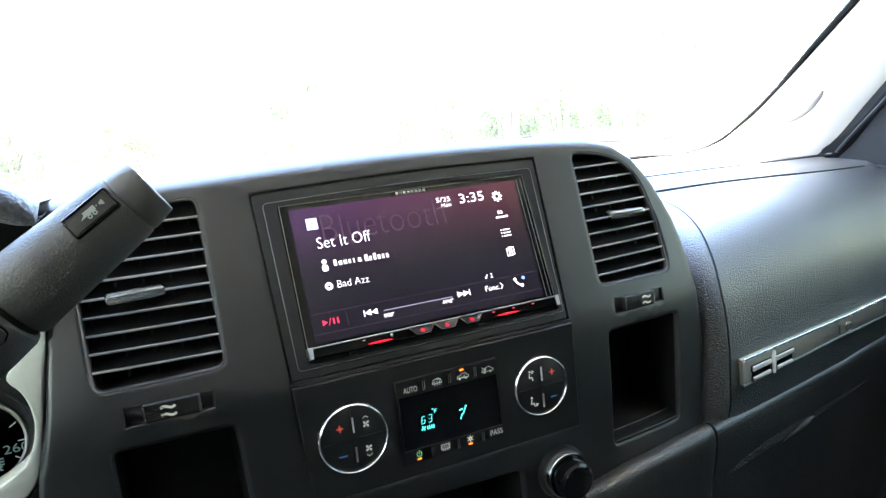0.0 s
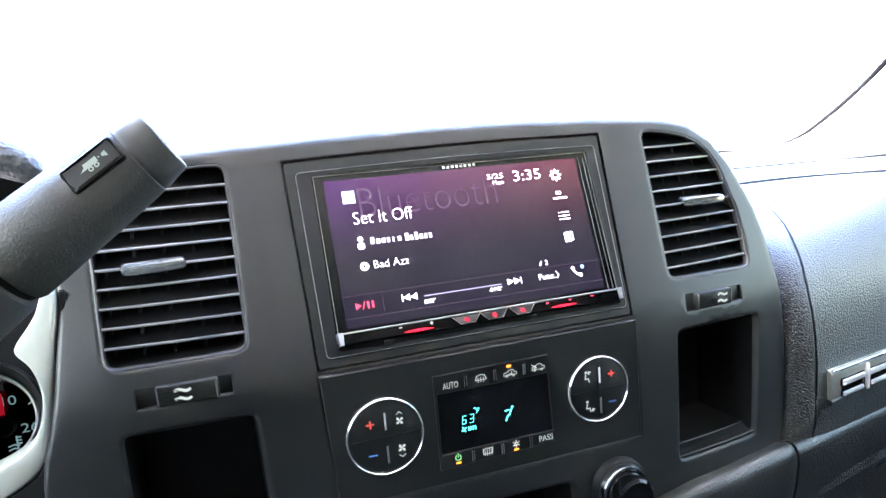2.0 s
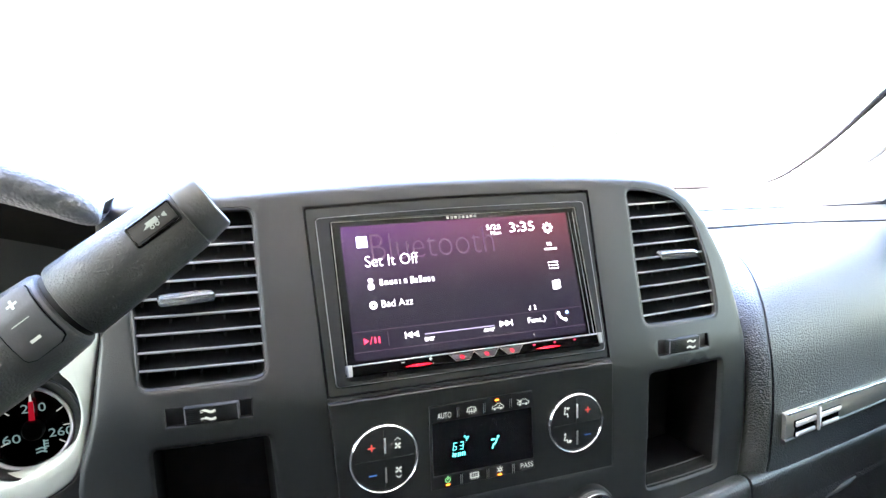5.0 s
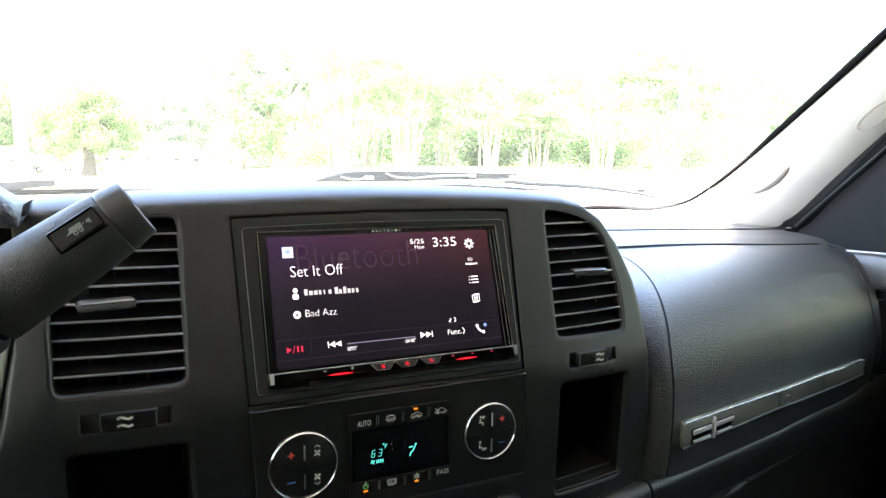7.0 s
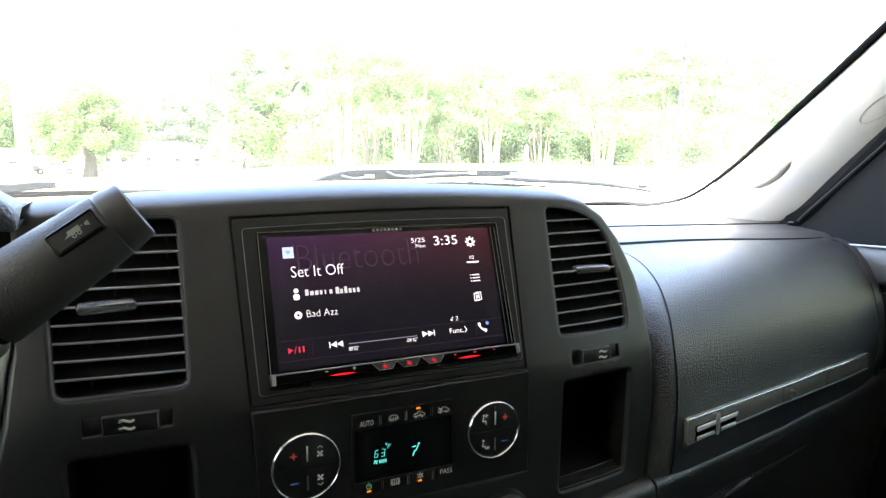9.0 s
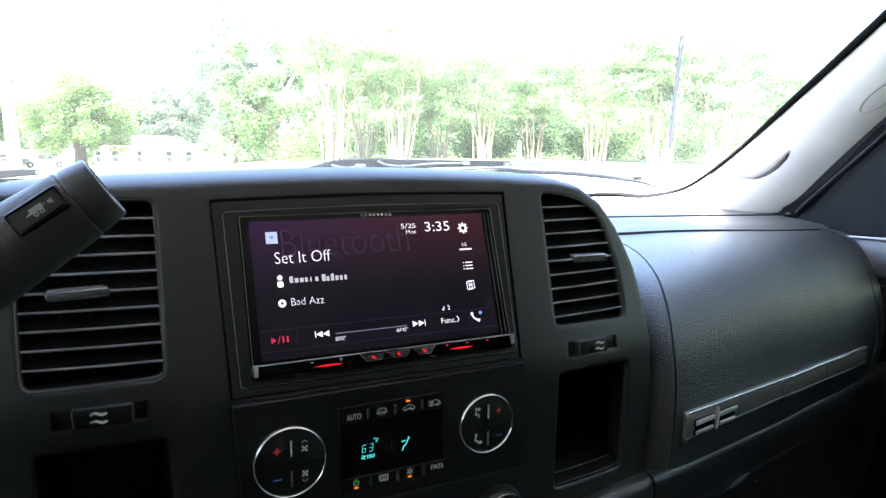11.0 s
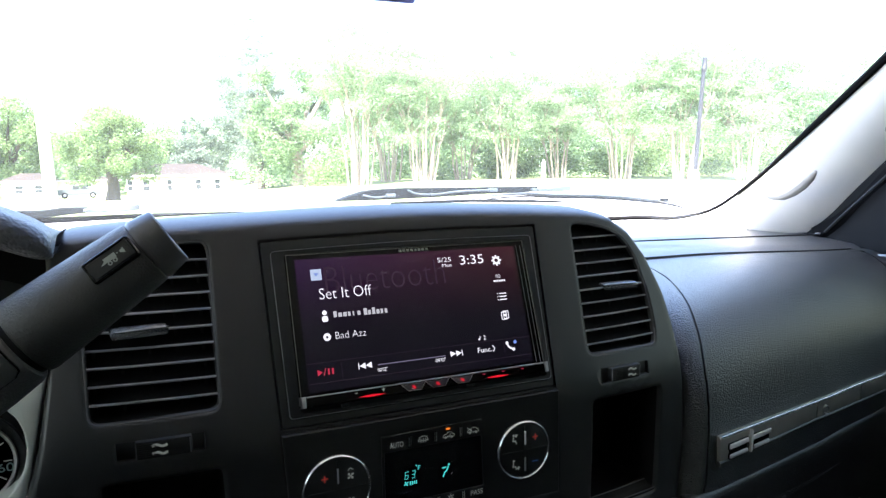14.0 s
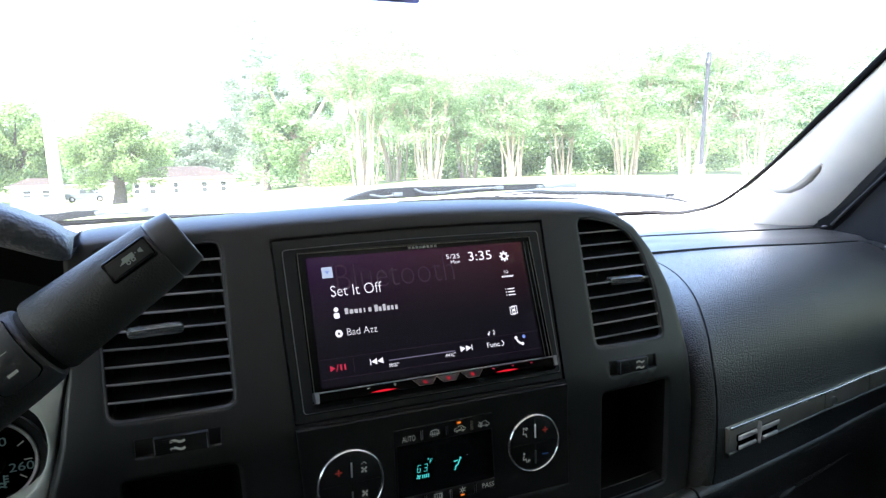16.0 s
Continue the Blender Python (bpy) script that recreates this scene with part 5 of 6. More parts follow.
def build_cluster():
    c = thing("instrument_cluster", "gauge cluster with a silver surround and chrome-ringed temperature dial", "gauge cluster", pose(-0.27, 0.05, 1.185, 90, 0, 0))
    O = Vector((-0.27, 1.185))

    def local(pts):
        return [(x - O.x, z - O.y) for x, z in pts]
    right = [(-0.2227, 1.2620), (-0.2244, 1.2510), (-0.2291, 1.2271), (-0.2338, 1.2029), (-0.2378, 1.1832), (-0.2409, 1.1748), (-0.2455, 1.1680), (-0.2557, 1.1618), (-0.2658, 1.1582), (-0.285, 1.1550), (-0.33, 1.1540)]
    hole = [(-0.33, 1.1760), (-0.285, 1.1722), (-0.2689, 1.1728), (-0.2587, 1.1767), (-0.2505, 1.1808), (-0.2452, 1.1847), (-0.2395, 1.1945), (-0.2366, 1.2065), (-0.2375, 1.2180), (-0.2405, 1.2265), (-0.2446, 1.2312), (-0.2460, 1.2345), (-0.2440, 1.2385), (-0.2379, 1.2456), (-0.2333, 1.2523), (-0.2300, 1.2620)]
    part("silver_surround", prism(round_poly(local(right + hole)[::-1], 0.008, 3), 0.008, 0.026, 0.0012), MAT_SILVER, c, "pale silver surround", auto=80)
    strip = [(-0.2195, 1.262), (-0.2203, 1.2505), (-0.2269, 1.2143), (-0.2350, 1.1775), (-0.2398, 1.1515), (-0.245, 1.10), (-0.34, 1.10), (-0.33, 1.1532), (-0.285, 1.1542), (-0.2658, 1.1574), (-0.2553, 1.1610), (-0.2450, 1.1674), (-0.2403, 1.1744), (-0.2371, 1.1832), (-0.2331, 1.2029), (-0.2284, 1.2271), (-0.2237, 1.2510), (-0.2220, 1.262)]
    part("side_strip", prism(local(strip)[::-1], 0.004, 0.0245, 0.0008), MAT_BEZEL, c, smooth=False)
    part("backing", flat(quad(-0.12, 0.034, -0.06, 0.13), -0.09), MAT_BLACK, c, smooth=False)

    def funnel(prof, n=64):
        """Rings (radius, depth) along the raked axis of the dial."""
        bm = bmesh.new()
        loops = []
        for r, y in prof:
            t = (y - 0.024) / 0.096
            cx, cz = -0.2668 - 0.0162 * t, 1.2035 - 0.033 * t
            loops.append([bm.verts.new((cx - O.x + r * math.cos(2 * math.pi * i / n), cz - O.y + r * math.sin(2 * math.pi * i / n), 0.05 - y)) for i in range(n)])
        for p, q in zip(loops, loops[1:]):
            for i in range(n):
                bm.faces.new((p[i], p[(i + 1) % n], q[(i + 1) % n], q[i]))
        return bm, loops
    part("dial_rim", funnel([(0.0318, 0.040), (0.0312, 0.030), (0.0302, 0.027), (0.0290, 0.029), (0.0268, 0.045), (0.0258, 0.052)])[0], MAT_INSERT, c, "dark dial rim")
    part("chrome_ring", funnel([(0.0262, 0.052), (0.0259, 0.0465), (0.0252, 0.0455), (0.0240, 0.0475), (0.0237, 0.050), (0.0236, 0.052)])[0], MAT_BADGE, c, "chrome ring")
    bm, loops = funnel([(0.0236, 0.052), (0.0240, 0.080), (0.0250, 0.118), (0.0250, 0.120)])
    bm.faces.new(loops[-1])
    dial = part("dial", bm, MAT_READOUT, c, "black temperature dial", smooth=False)
    D = -0.0693
    hx, hz = -0.2825 - O.x, 1.1695 - O.y
    red = glow("needle_red", (1.0, 0.02, 0.05), 0.006, base=(0.55, 0.02, 0.03))
    part("needle", prism([(hx - 0.0016, hz + 0.0072), (hx + 0.0020, hz + 0.0072), (hx + 0.0020, hz + 0.0205), (hx - 0.0008, hz + 0.0205)], D + 0.003, D + 0.004), red, dial, "red needle", smooth=False)
    part("needle_tip", flat([(hx - 0.0004, hz + 0.0205), (hx + 0.0014, hz + 0.0205), (hx + 0.0012, hz + 0.0258), (hx + 0.0002, hz + 0.0258)], D + 0.0035), MAT_PRINT, dial, smooth=False)
    part("needle_hub", lathe_at([(0.0072, 0.0), (0.0070, 0.004), (0.0060, 0.0055), (0.0001, 0.0060)], Matrix.Translation((hx, hz, D))), MAT_INSERT, dial)
    teal = glow("dial_print", (0.45, 0.75, 0.72), 0.006, base=(0.26, 0.36, 0.36))
    for word, x, z, w in (("210", -0.2890, 1.1812, 0.0150), ("260", -0.2740, 1.1620, 0.0150), ("160", -0.3060, 1.1610, 0.0150)):
        part("number", lettering(word, 0.0060, x - O.x, z - O.y, D, width=w), teal, dial, smooth=False)
    tx, tz = -0.2775 - O.x, 1.1530 - O.y
    part("thermometer_mark", strokes([[(tx, tz), (tx, tz + 0.0075)]] + [[(tx, tz + 0.0028 + 0.0020 * i), (tx + 0.0024, tz + 0.0028 + 0.0020 * i)] for i in range(3)] + [[(tx - 0.005, tz + d), (tx - 0.002, tz + 0.0009 + d), (tx + 0.001, tz + d)] for d in (-0.0010, 0.0014)], 0.0010, D), teal, dial, smooth=False)
    for an in (205, 140, 35, 0, -35):
        an = radians(an)
        part("tick", strokes([[(hx + 0.0180 * math.cos(an), hz + 0.0180 * math.sin(an)), (hx + 0.0225 * math.cos(an), hz + 0.0225 * math.sin(an))]], 0.0007, D), MAT_PRINT, dial, smooth=False)
    part("number", lettering("9", 0.0065, -0.2800 - O.x, 1.2180 - O.y, -0.060), teal, c, smooth=False)
    return c


build_cluster()

# ---- passenger trim strip, badge, lower dash ----


def build_strip():
    s = thing("trim_strip", "satin silver trim strip on the passenger dash", "trim strip", pose(0.45, strip_y(0.45), 1.12))

    def length(x0, x1, name, n=10):
        bm = bmesh.new()
        loops = []
        for k in range(n + 1):
            x = x0 + (x1 - x0) * k / n
            zt = float(np.interp(x, (0.2520, 0.415, 0.521, 0.6505), (1.1398, 1.1334, 1.1284, 1.1194)))
            zb = float(np.interp(x, (0.2490, 0.42, 0.525, 0.6505), (1.1150, 1.1122, 1.1056, 1.0980)))
            y = strip_y(x) - 0.004
            loops.append([bm.verts.new((x, y + dy, z)) for dy, z in ((0.012, zt + 0.001), (0.0042, zt), (0.0026, zt - 0.0004), (0.0014, zt - 0.0012), (0.0006, zt - 0.0022), (0.0003, zt - 0.0034), (0.0005, zb + 0.0046), (0.0009, zb + 0.0038), (0.012, zb + 0.0036))])
        for a, b in zip(loops, loops[1:]):
            for j in range(len(a) - 1):
                bm.faces.new((a[j], a[j + 1], b[j + 1], b[j]))
        bm.faces.new(loops[0])
        bm.faces.new(loops[-1])
        bmesh.ops.recalc_face_normals(bm, faces=bm.faces)
        return world_part(name, bm, MAT_STRIP, s)
    length(0.2510, 0.4155, "strip_panel", 16)
    length(0.4175, 0.5215, "strip_panel")
    length(0.5235, 0.6505, "strip_panel")
    # a chrome tube paints the highlight on the strip's upper bevel
    top = [(x, strip_y(x) - 0.0030, float(np.interp(x, (0.2520, 0.415, 0.521, 0.6505), (1.1398, 1.1334, 1.1284, 1.1194))) - 0.0008) for x in [0.253 + 0.0265 * i for i in range(16)]]
    world_part("bevel_highlight", add_tube(bmesh.new(), top, 0.0012, 10), MAT_RING, s, "chrome tube for the upper bevel's highlight")
    # the grained flange below it
    loops, bm = [], bmesh.new()
    for k in range(25):
        x = 0.2500 + 0.4010 * k / 24
        zb = float(np.interp(x, (0.2490, 0.42, 0.525, 0.6505), (1.1150, 1.1122, 1.1056, 1.0980)))
        loops.append([bm.verts.new((x, strip_y(x) - 0.004 + dy, z)) for dy, z in ((0.012, zb + 0.0042), (0.0002, zb + 0.0040), (-0.0008, zb + 0.0032), (-0.0010, zb + 0.0012), (0.0004, zb), (0.012, zb - 0.0006))])
    for a, b in zip(loops, loops[1:]):
        for j in range(5):
            bm.faces.new((a[j], a[j + 1], b[j + 1], b[j]))
    bm.faces.new(loops[0])
    bm.faces.new(loops[-1])
    bmesh.ops.recalc_face_normals(bm, faces=bm.faces)
    world_part("strip_flange", bm, MAT_LOWER, s, "grained charcoal flange")
    # keyhole
    m = pose(0.4327, strip_y(0.4327) - 0.0045, 1.1212, 90, 0, 0)
    lock = lathe_at([(0.0048, -0.001), (0.0048, 0.0008), (0.0040, 0.0014), (0.0030, 0.0006), (0.0001, 0.0006)], m, 24)
    world_part("lock", lock, MAT_SATIN, s, "small glovebox lock")
    return s


build_strip()

# the emblem is drawn as plain chrome bars
em = thing("dash_emblem", "chrome barred emblem fixed on the trim strip", "emblem", pose(0.2955, strip_y(0.2955) - 0.0035, 1.1235, 90, 0, 0) @ pose(0, 0, 0, 0, 14.0, 0) @ pose(0, 0, 0, 0, 0, -2))
for w, h, x, y in ((0.0300, 0.0042, -0.0188, 0.0044), (0.0350, 0.0042, 0.0170, 0.0044), (0.0280, 0.0036, -0.0190, -0.0042), (0.0260, 0.0036, 0.0190, -0.0042)):
    border = part("emblem_border", prism(rounded(w + 0.0018, h + 0.0016, 0.0009, 2, x, y), -0.002, 0.0010, 0.0003), MAT_GLOSS, em, "dark border", smooth=False)
    part("emblem_bar", prism(rounded(w, h, 0.0008, 2, x, y), -0.002, 0.0024, 0.0014), MAT_BADGE, border, "polished chrome bar", smooth=False)
part("emblem_inlay", prism(rounded(0.066, 0.0110, 0.0008, 2, 0.0, 0.0), -0.002, 0.0007, 0.0003), MAT_GLOSS, em, "dark inlay", smooth=False)
part("emblem_post", prism([(-0.0015, -0.0070), (0.0008, -0.0070), (0.0017, 0.0065), (0.0, 0.0125), (-0.0015, 0.0065)], -0.002, 0.0032, 0.0010), MAT_BADGE, em, "chrome centre post", smooth=False)

side_vent = thing("air_vent", "dark louvred side vent at the end of the dash", "air vent", pose(0.735, 0.155, 1.19))
for k in range(5):
    world_part("slat", add_box(bmesh.new(), (0.755, 0.150 + 0.004 * k, 1.178 + 0.0095 * k), (0.045, 0.012, 0.0018), 0.0005), MAT_SLAT, side_vent)
world_part("vent_back", box((0.757, 0.178, 1.195), (0.05, 0.004, 0.06)), MAT_BLACK, side_vent)

# ---- the cab's shell ----


def glass_y(x, z):
    return 0.66 - 0.40 * x * x - (z - 1.27) / 0.8


XS = [-0.72 + 1.44 * i / 24 for i in range(25)]
ZS = [1.272 + (1.735 - 1.272) * i / 10 for i in range(11)]
bm = sheet([[(x * (1 - 0.06 * (z - 1.272) / 0.46), glass_y(x, z), z) for x in XS] for z in ZS])
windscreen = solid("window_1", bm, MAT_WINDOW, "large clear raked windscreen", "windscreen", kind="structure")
windscreen.visible_shadow = False

# black edge band along the side and foot of the windscreen
for sx in (1, -1):
    edge = []
    foot = [(0.0, 0.63, 1.270), (0.30, 0.605, 1.272), (0.50, 0.555, 1.276), (0.60, 0.520, 1.2785), (0.655, 0.500, 1.2765), (0.690, 0.456, 1.2905), (0.700, 0.408, 1.320), (0.707, 0.361, 1.356), (0.703, 0.315, 1.390), (0.700, 0.2695, 1.424), (0.693, 0.185, 1.487), (0.686, 0.085, 1.565), (0.675, -0.05, 1.665), (0.664, -0.12, 1.72)]
    pts = [(sx * x, y - 0.012, z) for x, y, z in foot]
    rr = [0.0024, 0.0026, 0.0030, 0.0034, 0.0030, 0.0024, 0.0024, 0.0030, 0.0036, 0.0044, 0.005, 0.005, 0.005, 0.005]
    solid("windscreen_seal", add_tube(bmesh.new(), curve(pts), [1.1 * float(np.interp(i / 6, range(len(rr)), rr)) for i in range(6 * len(rr) - 5)], 8), MAT_SEAL, "thin black rubber seal along the windscreen", "seal", kind="structure")

# pillar trims
LINE = [(0.690, 0.470, 1.262), (0.700, 0.404, 1.310), (0.710, 0.358, 1.352), (0.703, 0.2665, 1.422), (0.697, 0.183, 1.485), (0.690, 0.083, 1.563), (0.678, -0.052, 1.665), (0.666, -0.125, 1.725)]
REAR = [(0.730, 0.285, 1.262), (0.735, 0.248, 1.285), (0.735, 0.212, 1.323), (0.733, 0.140, 1.398), (0.730, 0.075, 1.455), (0.725, -0.02, 1.535), (0.715, -0.15, 1.640), (0.70, -0.23, 1.715)]
for sx, nm in ((1, "pillar_trim_right"), (-1, "pillar_trim_left")):
    rows = []
    for j in range(43):
        g = j / 6
        k0 = min(int(g), 6)
        p = Vector(LINE[k0]).lerp(Vector(LINE[k0 + 1]), g - k0)
        q = Vector(REAR[k0]).lerp(Vector(REAR[k0 + 1]), g - k0)
        row = []
        for k in range(25):
            t = k / 24
            c = p.lerp(q, t)
            bulge = 0.016 * math.sin(math.pi * t) ** 0.9 if 0 < t < 1 else 0.0
            row.append((sx * (c.x - bulge + 0.036 * t ** 3.5), c.y - 0.4 * bulge * t, c.z - 0.2 * bulge))
        rows.append(row[:23])
    for _ in range(6):
        rows = [rows[0]] + [[tuple((Vector(a) + 2 * Vector(b) + Vector(c)) / 4) for a, b, c in zip(rows[j - 1], rows[j], rows[j + 1])] for j in range(1, len(rows) - 1)] + [rows[-1]]
    if sx == 1:
        SEAL_PATH = [Vector(r[22]) + Vector((0.002, -0.008, -0.003)) for r in rows]
    bm = sheet(rows)
    bmesh.ops.recalc_face_normals(bm, faces=bm.faces)
    if sum(f.normal.x for f in bm.faces) * sx > 0:
        bmesh.ops.reverse_faces(bm, faces=bm.faces)
    bmesh.ops.solidify(bm, geom=bm.faces[:], thickness=0.006)
    solid(nm, bm, MAT_PILLAR, "pale beige windscreen pillar trim", "pillar trim", kind="structure")

# grab handle on the passenger pillar: painted shadow crescent below, bolt cap above
gh = thing("grab_handle", "pale pillar grab handle with a painted crescent shadow below", "grab handle", pose(0.68, 0.30, 1.33))
pts = [(0.679, 0.350, 1.3192), (0.672, 0.322, 1.3178), (0.666, 0.303, 1.3168), (0.663, 0.284, 1.3180), (0.661, 0.266, 1.3250), (0.660, 0.250, 1.3350), (0.659, 0.238, 1.3450), (0.658, 0.230, 1.3520)]
world_part("shadow_crescent", add_tube(bmesh.new(), pts, [0.0008, 0.0026, 0.0046, 0.0064, 0.0074, 0.0076, 0.0064, 0.0024], 10), MAT_TAUPE, gh, "taupe crescent painted as a shadow")
oval = [(0.028 * math.cos(2 * math.pi * i / 32), 0.010 * math.sin(2 * math.pi * i / 32)) for i in range(32)]
cap = frame_plate(oval, inset_loop(oval, 0.0009), -0.006, 0.0005, 0.0002)
cap.transform(pose(0.686, 0.132, 1.4180, 90, 0, -72) @ pose(0, 0, 0, 0, 0, 40))
world_part("bolt_cap", cap, MAT_TAUPE, gh, "oval outline of a bolt cap")

MAT_DOOR = shader("black_door_trim", (0.009, 0.0092, 0.010), 0.6, vary=0.12, scale=30, spec=0.2)
# black door seal, sail panel and door beside the pillar
door = thing("door_right", "dark passenger door with a black sail panel", "door", pose(0.78, 0.0, 0.6), kind="structure")
world_part("door_seal", add_tube(bmesh.new(), SEAL_PATH, 0.016, 12), MAT_SEAL, door, "thick black door seal")
pts = [(0.735, 0.270, 1.264), (0.735, 0.2492, 1.2846), (0.735, 0.2103, 1.3211), (0.735, 0.163, 1.365), (0.732, 0.090, 1.434), (0.728, 0.0, 1.512), (0.72, -0.12, 1.612)]
world_part("frame_line", add_tube(bmesh.new(), pts, 0.0022, 8), MAT_INSERT, door)
bm = bmesh.new()
bm.faces.new([bm.verts.new((0.752, y, z)) for y, z in ((0.40, 1.18), (0.36, 1.27), (0.16, 1.44), (0.145, 1.455), (0.135, 1.18))])
thick(bm, 0.01)
world_part("sail_panel", bm, MAT_DOOR, door, "plain black sail panel", smooth=False)
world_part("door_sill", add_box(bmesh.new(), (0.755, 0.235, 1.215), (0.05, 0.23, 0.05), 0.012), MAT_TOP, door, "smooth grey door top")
world_part("door_skin", box((0.80, -0.56, 0.865), (0.03, 2.18, 0.63)), MAT_DOOR, door, smooth=False)
world_part("door_rail", box((0.797, -0.83, 1.212), (0.036, 1.64, 0.064)), MAT_DOOR, door, smooth=False)
world_part("sill_line", add_tube(bmesh.new(), [(0.727, 0.24, 1.236), (0.728, 0.18, 1.2395), (0.729, 0.125, 1.242)], 0.0016, 6), MAT_SATIN, door)

MAT_LINER = shader("dark_cab_lining", (0.025, 0.0245, 0.023), 0.9, vary=0.1, scale=12)
solid("floor", box((0, -0.5, 0.53), (1.62, 2.3, 0.04)), MAT_LINER, "dark carpeted cab floor", "floor", kind="structure")
solid("ceiling", box((0, -0.785, 1.763), (1.56, 1.75, 0.04), 0.01), MAT_ROOF, "pale fabric headliner", "ceiling", kind="structure")
solid("wall_front", box((0, 0.52, 0.88), (1.60, 0.05, 0.75)), MAT_LINER, "dark bulkhead behind the dashboard", "bulkhead", kind="structure")
# rear wall with its window
solid("wall_rear", merge([box((0, -1.64, 0.88), (1.6, 0.04, 0.70)), box((0, -1.64, 1.71), (1.6, 0.04, 0.10)), box((-0.74, -1.64, 1.445), (0.12, 0.04, 0.43)), box((0.74, -1.64, 1.445), (0.12, 0.04, 0.43))]), MAT_LINER, "dark rear cab wall round its window", "wall", kind="structure")
solid("window_2", box((0, -1.64, 1.445), (1.36, 0.006, 0.43)), MAT_TINT, "tinted rear cab window", "window", kind="structure")
# driver's side wall with its windows; its unseen post is widened against light
solid("wall_left", merge([box((-0.80, -0.65, 0.90), (0.03, 2.0, 0.70)), box((-0.77, -0.65, 1.73), (0.06, 2.0, 0.08)), box((-0.79, -0.55, 1.47), (0.04, 0.30, 0.46)), box((-0.79, -1.58, 1.47), (0.04, 0.16, 0.46))]), MAT_LINER, "dark driver's side wall round its windows", "wall", kind="structure")
solid("window_3", box((-0.79, -0.10, 1.47), (0.006, 0.60, 0.44)), MAT_DRIVER, "warm-tinted driver's side window", "window", kind="structure")
solid("window_4", box((-0.79, -1.10, 1.47), (0.006, 0.80, 0.44)), MAT_TINT, "tinted rear side window", "window", kind="structure")
solid("wall_right", merge([box((0.77, -0.70, 1.73), (0.06, 1.9, 0.08)), box((0.79, -0.72, 1.435), (0.04, 0.16, 0.53)), box((0.79, -1.58, 1.435), (0.04, 0.16, 0.53))]), MAT_LINER, "dark passenger side frame round its windows", "wall", kind="structure")
solid("window_5", box((0.79, -0.250, 1.435), (0.006, 0.80, 0.51)), MAT_SIDE, "warm-tinted passenger window", "window", kind="structure")
solid("window_6", box((0.79, -1.15, 1.435), (0.006, 0.70, 0.51)), MAT_TINT, "tinted rear side window", "window", kind="structure")

# windscreen tag
gy = glass_y(0.08, 1.535)
tag = thing("windscreen_tag", "blue-bordered tag with a pale card on the windscreen", "windscreen tag", pose(0.0805, gy - 0.010, 1.5440, 128, 0, 0))
part("tag_border", frame_plate(rounded(0.078, 0.05, 0.004, 4, 0, 0.025), rounded(0.066, 0.034, 0.001, 4, 0.001, 0.025), -0.002, 0.002, 0.0006), MAT_TAG, tag, "blue plastic border")
part("tag_card", flat(quad(-0.033, 0.035, 0.007, 0.043), 0.0), MAT_CARD, tag, "pale grey card", smooth=False)
for i in range(6):
    part("print_bar", flat(quad(-0.020 + 0.0075 * i, -0.0145 + 0.0075 * i, 0.0125, 0.0155), 0.0006), MAT_RUBBER, tag, smooth=False)
part("tag_arm", box((0.055, 0.018, 0.0), (0.034, 0.005, 0.003), 0.001), MAT_TAG, tag)

# ---- outside on the truck: wipers, cowl and aerial ----


def build_wiper(housing, arm, pipes, blocks, label):
    """A wiper lying along the foot of the glass: a dark deep frame, a pale arm end, washer hoses and their clips."""
    w = thing("wiper", label, "wiper", pose(housing[0][0], 0.63, housing[0][1]), "windscreen wipers")
    for nm, outline, d0, d1, mat, lab in (("blade_frame", housing, -0.012, 0.010, MAT_WIPER, "black moulded frame"), ("arm_end", arm, -0.004, 0.020, MAT_ARM, "weathered grey-blue arm end")):
        bm = prism(outline, d0, d1, 0.0015)
        bm.transform(pose(0, 0.63, 0, 90, 0, 0))
        bmesh.ops.recalc_face_normals(bm, faces=bm.faces)
        world_part(nm, bm, mat, w, lab, smooth=False)
    for line in pipes:
        pts = curve([(x, 0.615, z) for x, z in line], 5)
        world_part("hose", add_tube(bmesh.new(), pts, 0.0017, 8), MAT_ARM, w, "grey washer hose")
    for x, z, ww, hh in blocks:
        world_part("clip", add_box(bmesh.new(), (x, 0.614, z), (ww, 0.008, hh), 0.0008), MAT_ARM, w)
    return w


MAT_ARM = shader("weathered_arm", (0.05, 0.065, 0.075), 0.45, vary=0.25, scale=30)
build_wiper([(0.1057, 1.3173), (0.1733, 1.3175), (0.26, 1.3186), (0.3524, 1.3216), (0.4359, 1.3226), (0.4665, 1.3245), (0.4691, 1.3319), (0.441, 1.3325), (0.3057, 1.3340), (0.2163, 1.3351), (0.1737, 1.3340), (0.1528, 1.3317), (0.1281, 1.3252)],
            [(0.4640, 1.3235), (0.5296, 1.3231), (0.5310, 1.3275), (0.5296, 1.3321), (0.5200, 1.3322), (0.4977, 1.3300), (0.4613, 1.3290)],
            ([(0.1485, 1.3255), (0.1692, 1.3215), (0.1925, 1.3236), (0.2010, 1.3234)], [(0.2228, 1.3317), (0.238, 1.3257), (0.2691, 1.3237), (0.3056, 1.3270), (0.3430, 1.3282), (0.3838, 1.3281)]),
            ((0.1935, 1.3242, 0.0150, 0.0060), (0.3760, 1.3282, 0.0140, 0.0056), (0.2640, 1.3240, 0.0080, 0.0040), (0.4560, 1.3268, 0.0100, 0.0050)), "black wiper with grey hoses along the windscreen's foot")
